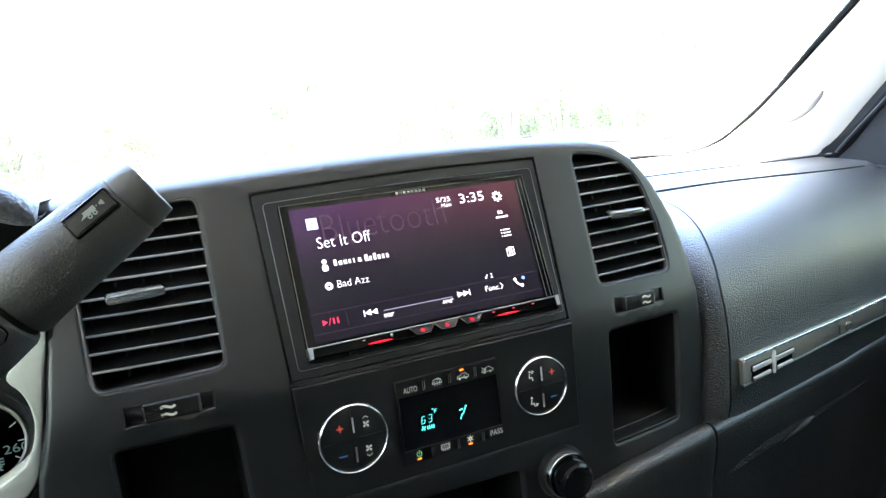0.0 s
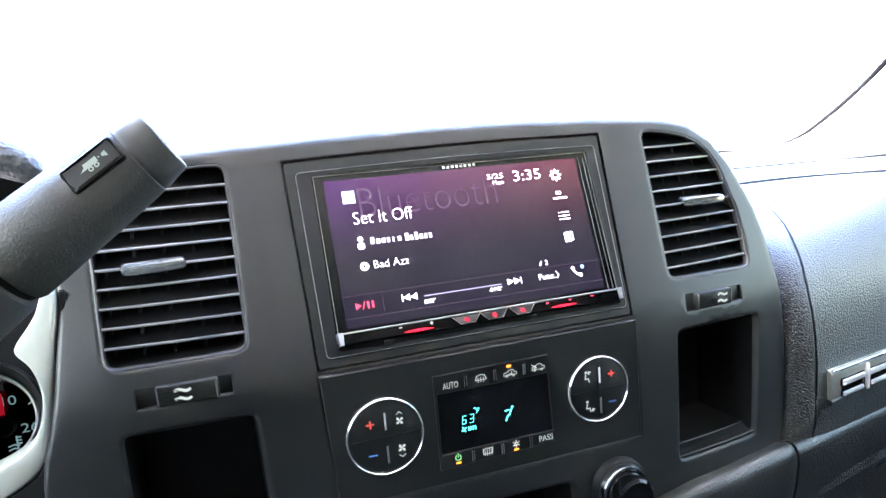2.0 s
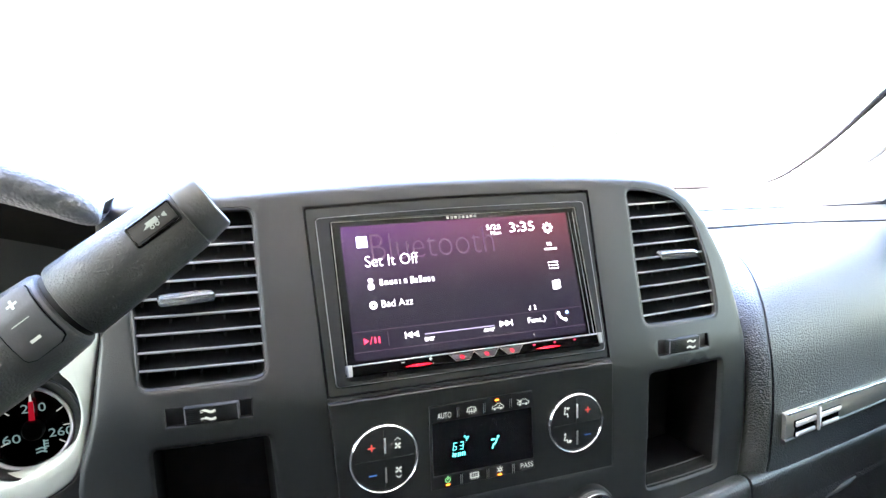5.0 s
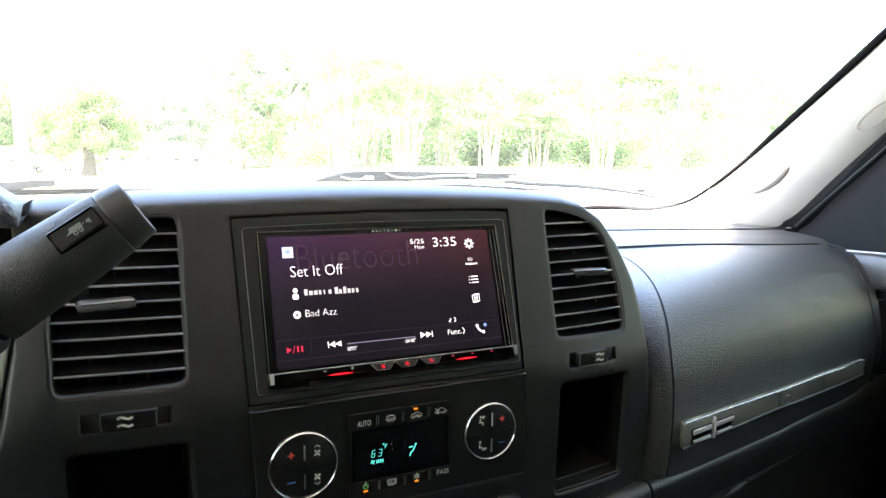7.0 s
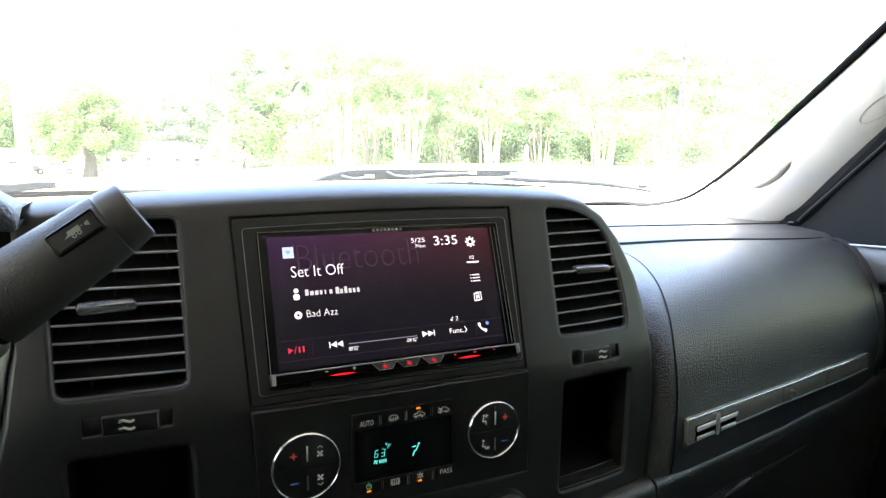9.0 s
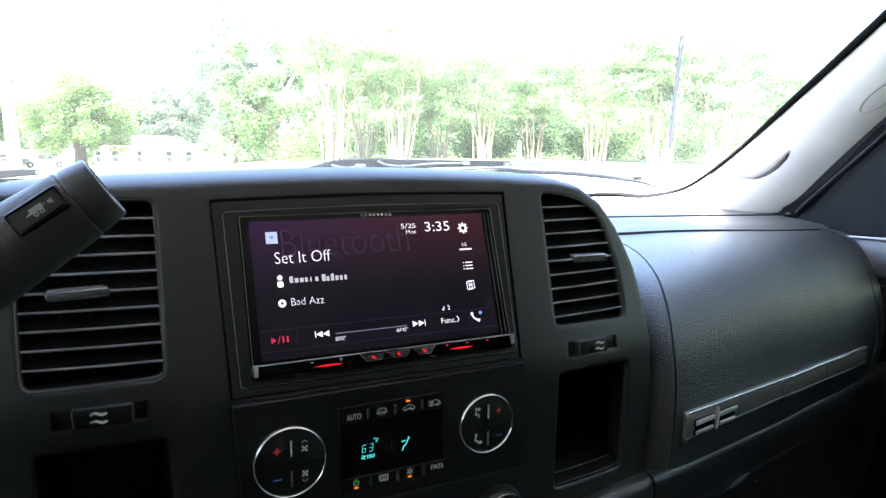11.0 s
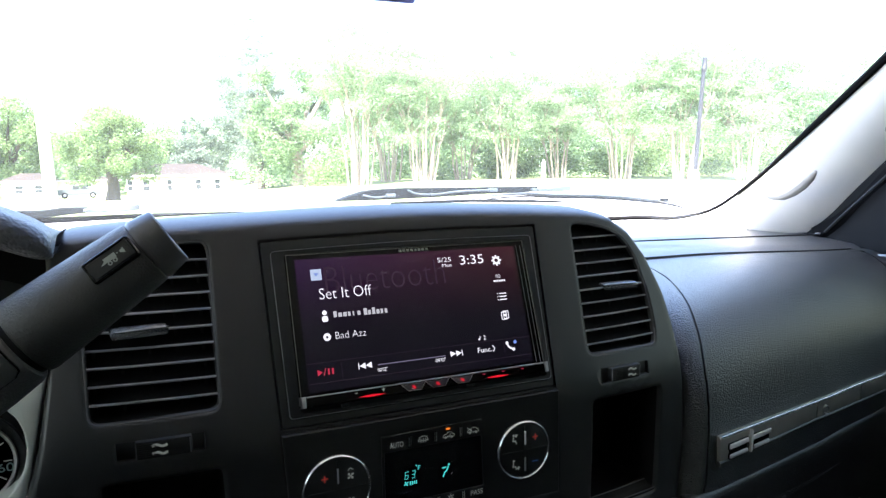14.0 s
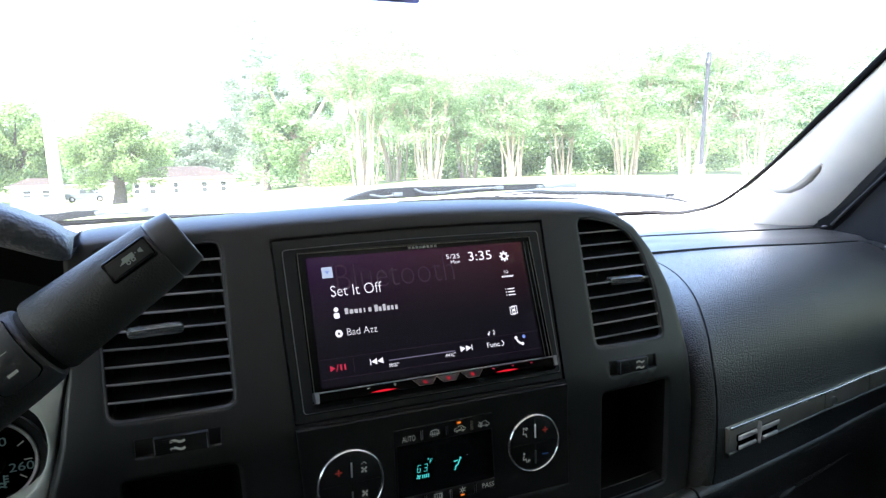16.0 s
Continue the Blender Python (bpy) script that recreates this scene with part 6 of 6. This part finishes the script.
build_wiper([(-0.3214, 1.3179), (-0.304, 1.3087), (-0.2912, 1.3070), (-0.2536, 1.3113), (-0.2332, 1.3131), (-0.2375, 1.3163), (-0.2316, 1.3202), (-0.2619, 1.3206), (-0.2861, 1.3179)],
            [(-0.2374, 1.3150), (-0.2332, 1.3136), (-0.2149, 1.3135), (-0.1868, 1.3133), (-0.1689, 1.3153), (-0.1700, 1.3220), (-0.1730, 1.3229), (-0.2005, 1.3212), (-0.2190, 1.3203), (-0.2374, 1.3183)],
            (), ((-0.1760, 1.3190, 0.0100, 0.0070), (-0.2300, 1.3170, 0.0090, 0.0045)), "short black wiper with a pale arm before the driver's side")
# small clips on the bonnet's rear edge beyond the wiper
clips = thing("bonnet_clips", "row of small dark clips on the bonnet's rear edge", "clip", pose(0.27, 0.66, 1.335))
for k in range(4):
    world_part("clip", add_box(bmesh.new(), (0.2330 + 0.0262 * k, 0.632, 1.3400 - 0.0006 * k), (0.018, 0.006, 0.0022 - 0.0003 * k), 0.0006), MAT_ARM, clips)
bar = thing("wiper", "long grey wiper blade with a dark rubber lip", "wiper", pose(0.47, 0.66, 1.31), "windscreen wipers")
line = [(0.3900, 1.3168), (0.4692, 1.3192), (0.5227, 1.3155), (0.6353, 1.3105), (0.7441, 1.3006), (0.8079, 1.2918), (0.8420, 1.2820)]
world_part("spine", add_tube(bmesh.new(), curve([(x, 0.66, z) for x, z in line], 4), [float(np.interp(i, (0, 4, 12, 24), (0.0012, 0.0030, 0.0030, 0.0014))) for i in range(25)], 8), MAT_ARM, bar)
world_part("rubber_lip", add_tube(bmesh.new(), curve([(x, 0.658, z - 0.0048) for x, z in line], 4), [float(np.interp(i, (0, 4, 20, 24), (0.0010, 0.0018, 0.0024, 0.0012))) for i in range(25)], 8), MAT_WIPER, bar)
world_part("end_nub", add_box(bmesh.new(), (0.7820, 0.655, 1.2990), (0.016, 0.010, 0.005), 0.0012), MAT_WIPER, bar)
pts = [(0.21, 0.66, 1.3100), (0.36, 0.66, 1.3098), (0.478, 0.66, 1.3050), (0.578, 0.66, 1.3000)]
cowl = thing("cowl", "dark cowl edge below the windscreen", "cowl", pose(0.6, 0.63, 1.28))
world_part("cowl_edge", add_tube(bmesh.new(), pts, [0.0015, 0.003, 0.003, 0.0010], 8), MAT_WIPER, cowl)
world_part("cowl_edge", add_tube(bmesh.new(), [(-0.34, 0.63, 1.3025), (-0.29, 0.63, 1.3040), (-0.15, 0.63, 1.3060), (-0.03, 0.63, 1.3060)], [0.0045, 0.0042, 0.003, 0.0008], 8), MAT_WIPER, cowl)
world_part("cowl_panel", sheet([[(-0.75, 0.62, 1.262), (0.0, 0.69, 1.262), (0.78, 0.62, 1.262)], [(-0.75, 0.85, 1.24), (0.0, 0.90, 1.24), (0.78, 0.85, 1.24)]]), MAT_WIPER, cowl, smooth=False)
body = thing("truck_nose", "white bonnet and wings of the truck", "bonnet", pose(0, 1.4, 1.0))
rows = []
for y, z in ((0.64, 1.19), (0.82, 1.195), (1.2, 1.185), (1.6, 1.155), (1.9, 1.12), (2.0, 1.0), (2.02, 0.6)):
    rows.append([(x, y, z - 0.10 * (abs(x) / 0.9) ** 3 - (0.25 if abs(x) > 0.97 else 0)) for x in (-0.98, -0.9, -0.6, -0.3, 0, 0.3, 0.6, 0.9, 0.98)])
world_part("bonnet", thick(sheet(rows), 0.01), MAT_WHITE, body)
MAT_AERIAL = shader("aerial_rod", (0.022, 0.024, 0.028), 0.5, vary=0.1, scale=40)
aer = thing("aerial", "short dark aerial rod on the wing of the truck", "aerial", pose(0.905, 0.70, 1.16))
world_part("rod", add_tube(bmesh.new(), [(0.909, 0.705, 1.35), (0.912, 0.705, 1.40), (0.9245, 0.704, 1.560)], [0.0047, 0.0047, 0.0042], 10), MAT_AERIAL, aer)
world_part("rod_tip", add_tube(bmesh.new(), [(0.9245, 0.704, 1.558), (0.925, 0.704, 1.566), (0.9255, 0.7035, 1.568), (0.9270, 0.703, 1.588)], [0.0045, 0.0064, 0.0054, 0.0050], 10), MAT_AERIAL, aer)
# an added white cone imitates the glare that hides the rod's foot
world_part("glare_cone", add_tube(bmesh.new(), [(0.890, 0.706, 0.98), (0.893, 0.706, 1.06), (0.909, 0.705, 1.35), (0.9092, 0.705, 1.356)], [0.020, 0.012, 0.008, 0.0055], 14), MAT_WHITE, aer, "white cone standing in for glare over the rod's foot")

# ---- outdoors ----
EYE = Vector((-0.174, -0.406, 1.3566))


def ramp(v, a, b):
    t = min(max((v - a) / (b - a), 0.0), 1.0)
    return t * t * (3 - 2 * t)


def ground_z(x, y):
    """Gently rolling ground: the lawn rises towards the myrtles and falls towards the house."""
    rise = ramp(x, 2.0, 15.0) * ramp(y, 12.0, 36.0)
    fall = ramp(y, 30.0, 110.0) * (1 - ramp(x, 6.0, 20.0))
    return 0.92 * rise - 1.2 * fall


def spot(az, d):
    x, y = EYE.x + d * math.sin(radians(az)), EYE.y + d * math.cos(radians(az))
    return x, y, ground_z(x, y)


def build_ground():
    xs = [-2000, -600, -250] + [-120 + 5 * i for i in range(57)] + [250, 600, 2000]
    ys = [-1500, -400, -100, -30] + [5 * i - 10 for i in range(36)] + [220, 400, 900, 3000]
    bm = sheet([[(x, y, ground_z(x, y)) for x in xs] for y in ys])
    solid("ground", bm, MAT_GRASS, "sunlit mown grass", "ground", kind="structure")
    bm = sheet([[(x, y, ground_z(x, y) + 0.03) for x in [-90 + 6 * i for i in range(31)]] for y in (-8, -4, 0, 4, 8, 12, 16, 20, 24)])
    solid("road", bm, MAT_ROAD, "pale sunlit concrete lot", "road", kind="structure")
    bm = sheet([[(x, 62 + 0.1 * x + d, ground_z(x, 62 + 0.1 * x + d) + 0.05) for x in [-80 + 6 * i for i in range(16)]] for d in (0, 3, 6)])
    solid("road", bm, MAT_ROAD, "pale concrete street beyond the lawn", "road", kind="structure")


build_ground()


def leaf_mesh(centers, count, size, rnd, flatten=0.8, shell=False):
    """Many small leaves scattered in clumps; centers are (point, radius). A shell clump keeps its leaves near its surface."""
    vs, fs = [], []
    tot = sum(r ** 2 for _, r in centers)
    for c, r in centers:
        for _ in range(max(4, int(count * r * r / tot))):
            d = Vector((rnd.gauss(0, 1), rnd.gauss(0, 1), rnd.gauss(0, 1) * flatten))
            if shell:
                d = d.normalized() * 1.7 * rnd.random() ** 0.4
            p = Vector(c) + d * r * 0.5
            a = Vector((rnd.gauss(0, 1), rnd.gauss(0, 1), rnd.gauss(0, 0.6))).normalized()
            b = a.cross(Vector((rnd.gauss(0, 1), rnd.gauss(0, 1), rnd.gauss(0, 1)))).normalized()
            s = size * rnd.uniform(0.6, 1.4)
            i = len(vs)
            vs += [p - a * s * 0.5, p + b * s * 0.28 + a * s * 0.05, p + a * s * 0.5, p - b * s * 0.28 + a * s * 0.05]
            fs.append((i, i + 1, i + 2, i + 3))
    return vs, fs


def mesh_part(name, vs, fs, mat, parent=None, label=""):
    me = bpy.data.meshes.new(name)
    me.from_pydata([tuple(v) for v in vs], [], fs)
    me.materials.append(mat)
    ob = new(name, me)
    ob.parent = parent
    if label:
        ob["label"] = label
    return ob


def build_myrtle(az, d, height, spread, stems, seed, label):
    """A many-stemmed tree: slim pale stems fanning out of one foot, under a light open crown."""
    r = random.Random(seed)
    x, y, z = spot(az, d)
    t = thing("tree", label, "tree", pose(x, y, z), "myrtle trees")
    bm = bmesh.new()
    tips = []
    for k in range(stems):
        a = 2 * math.pi * (k + r.random() * 0.7) / stems
        lean = r.uniform(0.15, 0.6) * spread
        q = r.uniform(0.1, 0.75)
        base = Vector((q * math.cos(a), q * math.sin(a), -0.1))
        h = height * r.uniform(0.45, 0.66)
        mid = base + Vector((0.28 * lean * math.cos(a), 0.28 * lean * math.sin(a), h * 0.55))
        top = base + Vector((lean * math.cos(a), lean * math.sin(a), h))
        add_tube(bm, [base, base.lerp(mid, 0.5) + Vector((r.uniform(-0.12, 0.12), r.uniform(-0.12, 0.12), 0)), mid, top], [0.070, 0.056, 0.046, 0.030], 6)
        for _ in range(8):
            b = r.uniform(0, 2 * math.pi)
            s = mid.lerp(top, r.uniform(0.0, 1.0))
            o = r.uniform(0.3, 0.9) * spread * 0.55
            e = s + Vector((o * math.cos(b), o * math.sin(b), height * r.uniform(0.06, 0.34)))
            add_tube(bm, [s, s.lerp(e, 0.5) + Vector((0, 0, 0.15)), e], [0.030, 0.022, 0.010], 5)
            tips += [(e, r.uniform(0.5, 1.0)), (s.lerp(e, 0.6), r.uniform(0.4, 0.8))]
    part("trunk", bm, MAT_BARK, t, "pale smooth stems")
    for _ in range(110):
        a = r.uniform(0, 2 * math.pi)
        v = r.random() ** 0.85
        q = spread * math.sqrt(r.random()) * (1.1 - 0.5 * max(v - 0.5, 0) * 2)
        tips.append((Vector((q * math.cos(a), q * math.sin(a), height * (0.27 + 0.71 * v))), r.uniform(0.35, 0.95)))
    vs, fs = leaf_mesh(tips, 64000, 0.092, r, 0.42)
    mesh_part("crown", vs, fs, MAT_LEAF, t, "light green open crown")
    return t


for az, d, h, sp, n, s, lab in ((17.2, 40, 11.0, 3.9, 13, 11, "crape myrtle with pale stems and a tall green crown"), (19.6, 44, 9.4, 3.2, 9, 18, "crape myrtle behind a taller neighbour"), (22.6, 41, 8.2, 3.2, 13, 12, "crape myrtle with many slim pale stems"),
                                (25.8, 45, 7.2, 3.2, 8, 19, "leafy crape myrtle set back in the row"), (29.4, 42, 8.4, 3.3, 12, 13, "crape myrtle with forking pale stems"), (33.6, 45, 7.4, 3.3, 8, 20, "low crape myrtle with a broad crown"), (38.5, 42, 8.4, 3.4, 11, 14, "crape myrtle with leafy low branches"),
                                (43.2, 41, 8.4, 3.0, 11, 15, "tall crape myrtle with an open crown"), (48.0, 42, 7.8, 3.4, 10, 16, "broad crape myrtle with a wide open crown"), (52.6, 43, 6.8, 3.2, 10, 17, "crape myrtle with sparse leafy branches"), (57.0, 45, 7.4, 3.6, 10, 26, "crape myrtle at the end of the row")):
    build_myrtle(az, d, h, sp, n, s, lab)


def build_broadleaf(az, d, height, spread, trunk_h, seed, mat, bark, label, leaves=7000, size=0.45, low=0.3, clumps=34):
    r = random.Random(seed)
    x, y, z = spot(az, d)
    t = thing("tree", label, "tree", pose(x, y, z))
    bm = bmesh.new()
    add_tube(bm, [(0, 0, -0.2), (0.1, 0, trunk_h * 0.5), (0.0, 0.1, trunk_h)], [0.62, 0.44, 0.42], 10)
    tips = []
    for k in range(9):
        a = 2 * math.pi * k / 9 + r.uniform(-0.2, 0.2)
        e = Vector((spread * r.uniform(0.5, 0.85) * math.cos(a), spread * r.uniform(0.5, 0.85) * math.sin(a), trunk_h + (height - trunk_h) * r.uniform(0.15, 0.8)))
        s = Vector((0, 0.1, trunk_h))
        add_tube(bm, [s, s.lerp(e, 0.5) + Vector((0, 0, 0.4)), e], [0.30, 0.19, 0.06], 7)
        tips.append((e, spread * 0.30))
    part("trunk", bm, bark, t)
    for _ in range(clumps):
        a = r.uniform(0, 2 * math.pi)
        v = r.random()
        zz = trunk_h * (1 - low) + (height - trunk_h * (1 - low)) * v
        prof = math.sin(math.pi * min(0.18 + 0.82 * v, 0.97)) ** 0.6
        q = spread * prof * math.sqrt(r.random())
        tips.append((Vector((q * math.cos(a), q * math.sin(a), zz)), spread * r.uniform(0.15, 0.33)))
    vs, fs = leaf_mesh(tips, leaves, size, r, 0.75, True)
    mesh_part("crown", vs, fs, mat, t)
    return t


build_broadleaf(-1.6, 62, 7.2, 4.0, 2.35, 21, MAT_OAK, MAT_BARKD, "uneven dark-green oak with a dark trunk beside the house", 56000, 0.16, 0.22, 72)
build_broadleaf(-8.2, 112, 13.6, 7.4, 4.2, 22, MAT_OAK, MAT_BARKD, "broad oak behind the far house", 40000, 0.28, 0.3, 44)
build_broadleaf(-12.0, 110, 13.2, 7.8, 4.2, 23, MAT_OAK, MAT_BARKD, "broad oak at the edge of the lots", 36000, 0.28, 0.3, 44)


def build_conifer(az, d, height, spread, seed, label):
    r = random.Random(seed)
    x, y, z = spot(az, d)
    t = thing("tree", label, "tree", pose(x, y, z))
    part("trunk", add_tube(bmesh.new(), [(0, 0, -0.2), (0, 0.05, height * 0.5), (0.05, 0, height * 0.72)], [0.34, 0.16, 0.03], 10), MAT_BARKD, t)
    tips = []
    for k in range(60):
        v = r.random()
        zz = height * (0.22 + 0.76 * v)
        q = spread * (1 - 0.72 * v) * math.sqrt(r.random())
        a = r.uniform(0, 2 * math.pi)
        tips.append((Vector((q * math.cos(a), q * math.sin(a), zz)), spread * 0.30 * (1.15 - v)))
    vs, fs = leaf_mesh(tips, 44000, 0.0023 * d, r, 0.6)
    mesh_part("crown", vs, fs, MAT_FIR, t)
    return t


build_conifer(8.6, 92, 21.0, 6.0, 31, "tall grey-green conifer behind the house")
build_conifer(9.3, 60, 13.0, 3.6, 32, "grey-green conifer beyond the lawn")
build_conifer(4.6, 92, 10.0, 5.0, 33, "tall conifer behind the house")
build_broadleaf(12.2, 56, 9.6, 4.4, 2.6, 25, MAT_WOODS, MAT_BARK, "leafy pale-green tree beside the first myrtle", 44000, 0.16, 0.3, 30)
build_broadleaf(2.2, 95, 8.5, 5.0, 3.0, 24, MAT_WOODS, MAT_BARKD, "leafy tree behind the house's roof", 12000, 0.34)


def build_woods(name, az0, az1, d0, d1, h0, h1, clumps, leaves, size, seed, mat, label, clump, floor_h=0.0):
    r = random.Random(seed)
    centers = []
    for _ in range(clumps):
        az, d = r.uniform(az0, az1), r.uniform(d0, d1)
        x, y, z = spot(az, d)
        top = h0 + (h1 - h0) * (0.5 + 0.5 * math.sin(az * 0.9 + seed) * math.cos(az * 0.37))
        centers.append((Vector((x, y, z + floor_h + (top - floor_h) * r.random() ** 0.8)), r.uniform(0.8, 1.7) * clump))
    vs, fs = leaf_mesh(centers, leaves, size, r)
    ob = mesh_part(name, vs, fs, mat)
    tagged(ob, label, "woods", kind="stuff")


build_woods("far_woods", 9, 60, 52, 75, 3.8, 6.8, 560, 160000, 0.22, 41, MAT_WOODS, "leafy green woods behind the myrtles", 1.0)
build_woods("undergrowth", 13.5, 50, 46, 52, 1.4, 2.4, 190, 44000, 0.17, 42, MAT_OAK, "dense low green undergrowth below the trees", 0.7)
build_woods("far_woods", -16, 12, 118, 140, 7.0, 12.5, 320, 80000, 0.40, 43, MAT_WOODS, "hazy green woods behind the houses", 1.75)
build_woods("far_woods", 47.4, 50.5, 100, 112, 2.2, 4.2, 14, 3000, 0.4, 44, MAT_WOODS, "pale bushes far beyond the lawn", 1.2)


def build_house(az0, az1, d, wall_h, roof_h, label, windows, mat):
    x0, y0, z0 = spot(az0, d)
    x1, y1, z1 = spot(az1, d)
    w = x1 - x0
    z = min(z0, z1)
    h = thing("house", label, "house", pose(x0, y0, z))
    depth = 8.0
    part("wall", box((w / 2, depth / 2, wall_h / 2 - 0.3), (w, depth, wall_h + 0.6)), mat, h, smooth=False)
    bm = bmesh.new()
    e = 0.45
    lo = [bm.verts.new(p) for p in ((-e, -e, wall_h), (w + e, -e, wall_h), (w + e, depth + e, wall_h), (-e, depth + e, wall_h))]
    hi = [bm.verts.new(p) for p in ((w * 0.30, depth / 2, wall_h + roof_h), (w * 0.70, depth / 2, wall_h + roof_h))]
    bm.faces.new((lo[0], lo[1], hi[1], hi[0]))
    bm.faces.new((lo[1], lo[2], hi[1]))
    bm.faces.new((lo[2], lo[3], hi[0], hi[1]))
    bm.faces.new((lo[3], lo[0], hi[0]))
    bm.faces.new(lo[::-1])
    part("roof", bm, MAT_SHINGLE, h, "brown shingled hip roof", smooth=False)
    part("fascia", box((w / 2, -e, wall_h - 0.06), (w + 2 * e, 0.05, 0.16)), MAT_WHITE, h, smooth=False)
    for fx, ww, hh in windows:
        wi = part("window", box((w * fx, -0.03, wall_h * 0.56), (ww + 0.14, 0.08, hh + 0.14)), MAT_WHITE, h, smooth=False)
        part("pane", box((w * fx, -0.075, wall_h * 0.56 + hh * 0.26), (ww, 0.02, hh * 0.46)), MAT_PANE, wi, smooth=False)
        part("pane", box((w * fx, -0.075, wall_h * 0.56 - hh * 0.26), (ww, 0.02, hh * 0.46)), MAT_PANE, wi, smooth=False)
    return h


build_house(-0.6, 6.95, 79, 2.42, 1.25, "low cream house with a brown hip roof", ((0.03, 0.5, 1.05), (0.18, 0.62, 1.15), (0.40, 0.45, 1.15), (0.68, 0.55, 1.05), (0.87, 0.55, 1.05)), MAT_CREAM)
build_house(-8.6, -5.6, 98, 2.3, 1.0, "pale far house half hidden by a pole", ((0.35, 0.8, 0.9), (0.75, 0.8, 0.9)), MAT_WHITE)
build_house(-5.2, -1.2, 112, 2.4, 0.5, "long pale outbuilding behind the pickup", ((0.5, 0.8, 0.9),), MAT_CREAM)


def build_vehicle(name, label, az, d, yaw, side, glazing, mat, wheel_x):
    x, y, z = spot(az, d)
    p = thing(name, label, name, pose(x, y, z, 0, 0, yaw))
    bm = prism(side, -0.9, 0.9, 0.06)
    bm.transform(pose(0, 0, 0, 90, 0, 0))
    part("body", bm, mat, p, smooth=False)
    for lp in glazing:
        bm = flat(lp, 0.0)
        bm.transform(pose(0, -0.912, 0, 90, 0, 0))
        part("window", bm, MAT_PANE, p, smooth=False)
    for wx in wheel_x:
        for wy in (-0.82, 0.82):
            tyre = part("wheel", lathe_at([(0.24, -0.12), (0.38, -0.11), (0.38, 0.11), (0.24, 0.12), (0.22, 0.08), (0.001, 0.08)], pose(wx, wy, 0.38, 90, 0, 0), 24), MAT_SEAL, p)
            part("rim", lathe_at([(0.21, 0.081), (0.16, 0.10), (0.001, 0.11)], pose(wx, wy, 0.38, 90, 0, 0), 16), MAT_LINE, tyre)
    return p


build_vehicle("pickup", "grey-green pickup parked before the houses", -3.85, 104, 4,
              [(-2.6, 0.42), (2.6, 0.42), (2.6, 1.0), (2.45, 1.12), (1.30, 1.15), (0.75, 1.72), (-0.70, 1.74), (-0.85, 1.15), (-2.6, 1.12)],
              ([(0.18, 1.18), (1.08, 1.18), (0.70, 1.62), (0.18, 1.63)], [(-0.68, 1.18), (0.08, 1.18), (0.08, 1.63), (-0.64, 1.64)]), MAT_TRUCK, (-1.65, 1.65))
build_vehicle("car", "pale grey car parked before the far house", -10.6, 96, -3,
              [(-2.3, 0.35), (2.3, 0.35), (2.3, 0.75), (2.15, 0.92), (1.0, 1.0), (0.45, 1.40), (-0.95, 1.42), (-1.55, 1.02), (-2.25, 0.95)],
              ([(-0.05, 1.02), (0.85, 1.02), (0.42, 1.33), (-0.05, 1.34)], [(-1.35, 1.02), (-0.13, 1.02), (-0.13, 1.34), (-0.92, 1.35)]), MAT_CARPAINT, (-1.4, 1.4))

# utility pole
x, y, z = spot(-5.6, 58)
pole = thing("utility_pole", "weathered pale utility pole leaning a little", "utility pole", pose(x, y, z))
part("pole", add_tube(bmesh.new(), [(0, 0, -0.3), (-0.45, 0, 11.0)], [0.46, 0.36], 14), MAT_POLE, pole)

# a pale marker post on the lawn and a white boat-shaped cover by the trees
x, y, z = spot(32.4, 38)
post = thing("marker_post", "small white marker post on the lawn", "post", pose(x, y, z))
part("shaft", add_tube(bmesh.new(), [(0, 0, -0.1), (0, 0, 0.95)], [0.11, 0.10], 10), MAT_WHITE, post)
part("cap", add_tube(bmesh.new(), [(0, 0, 0.95), (0, 0, 1.15)], [0.12, 0.02], 10), MAT_WHITE, post)
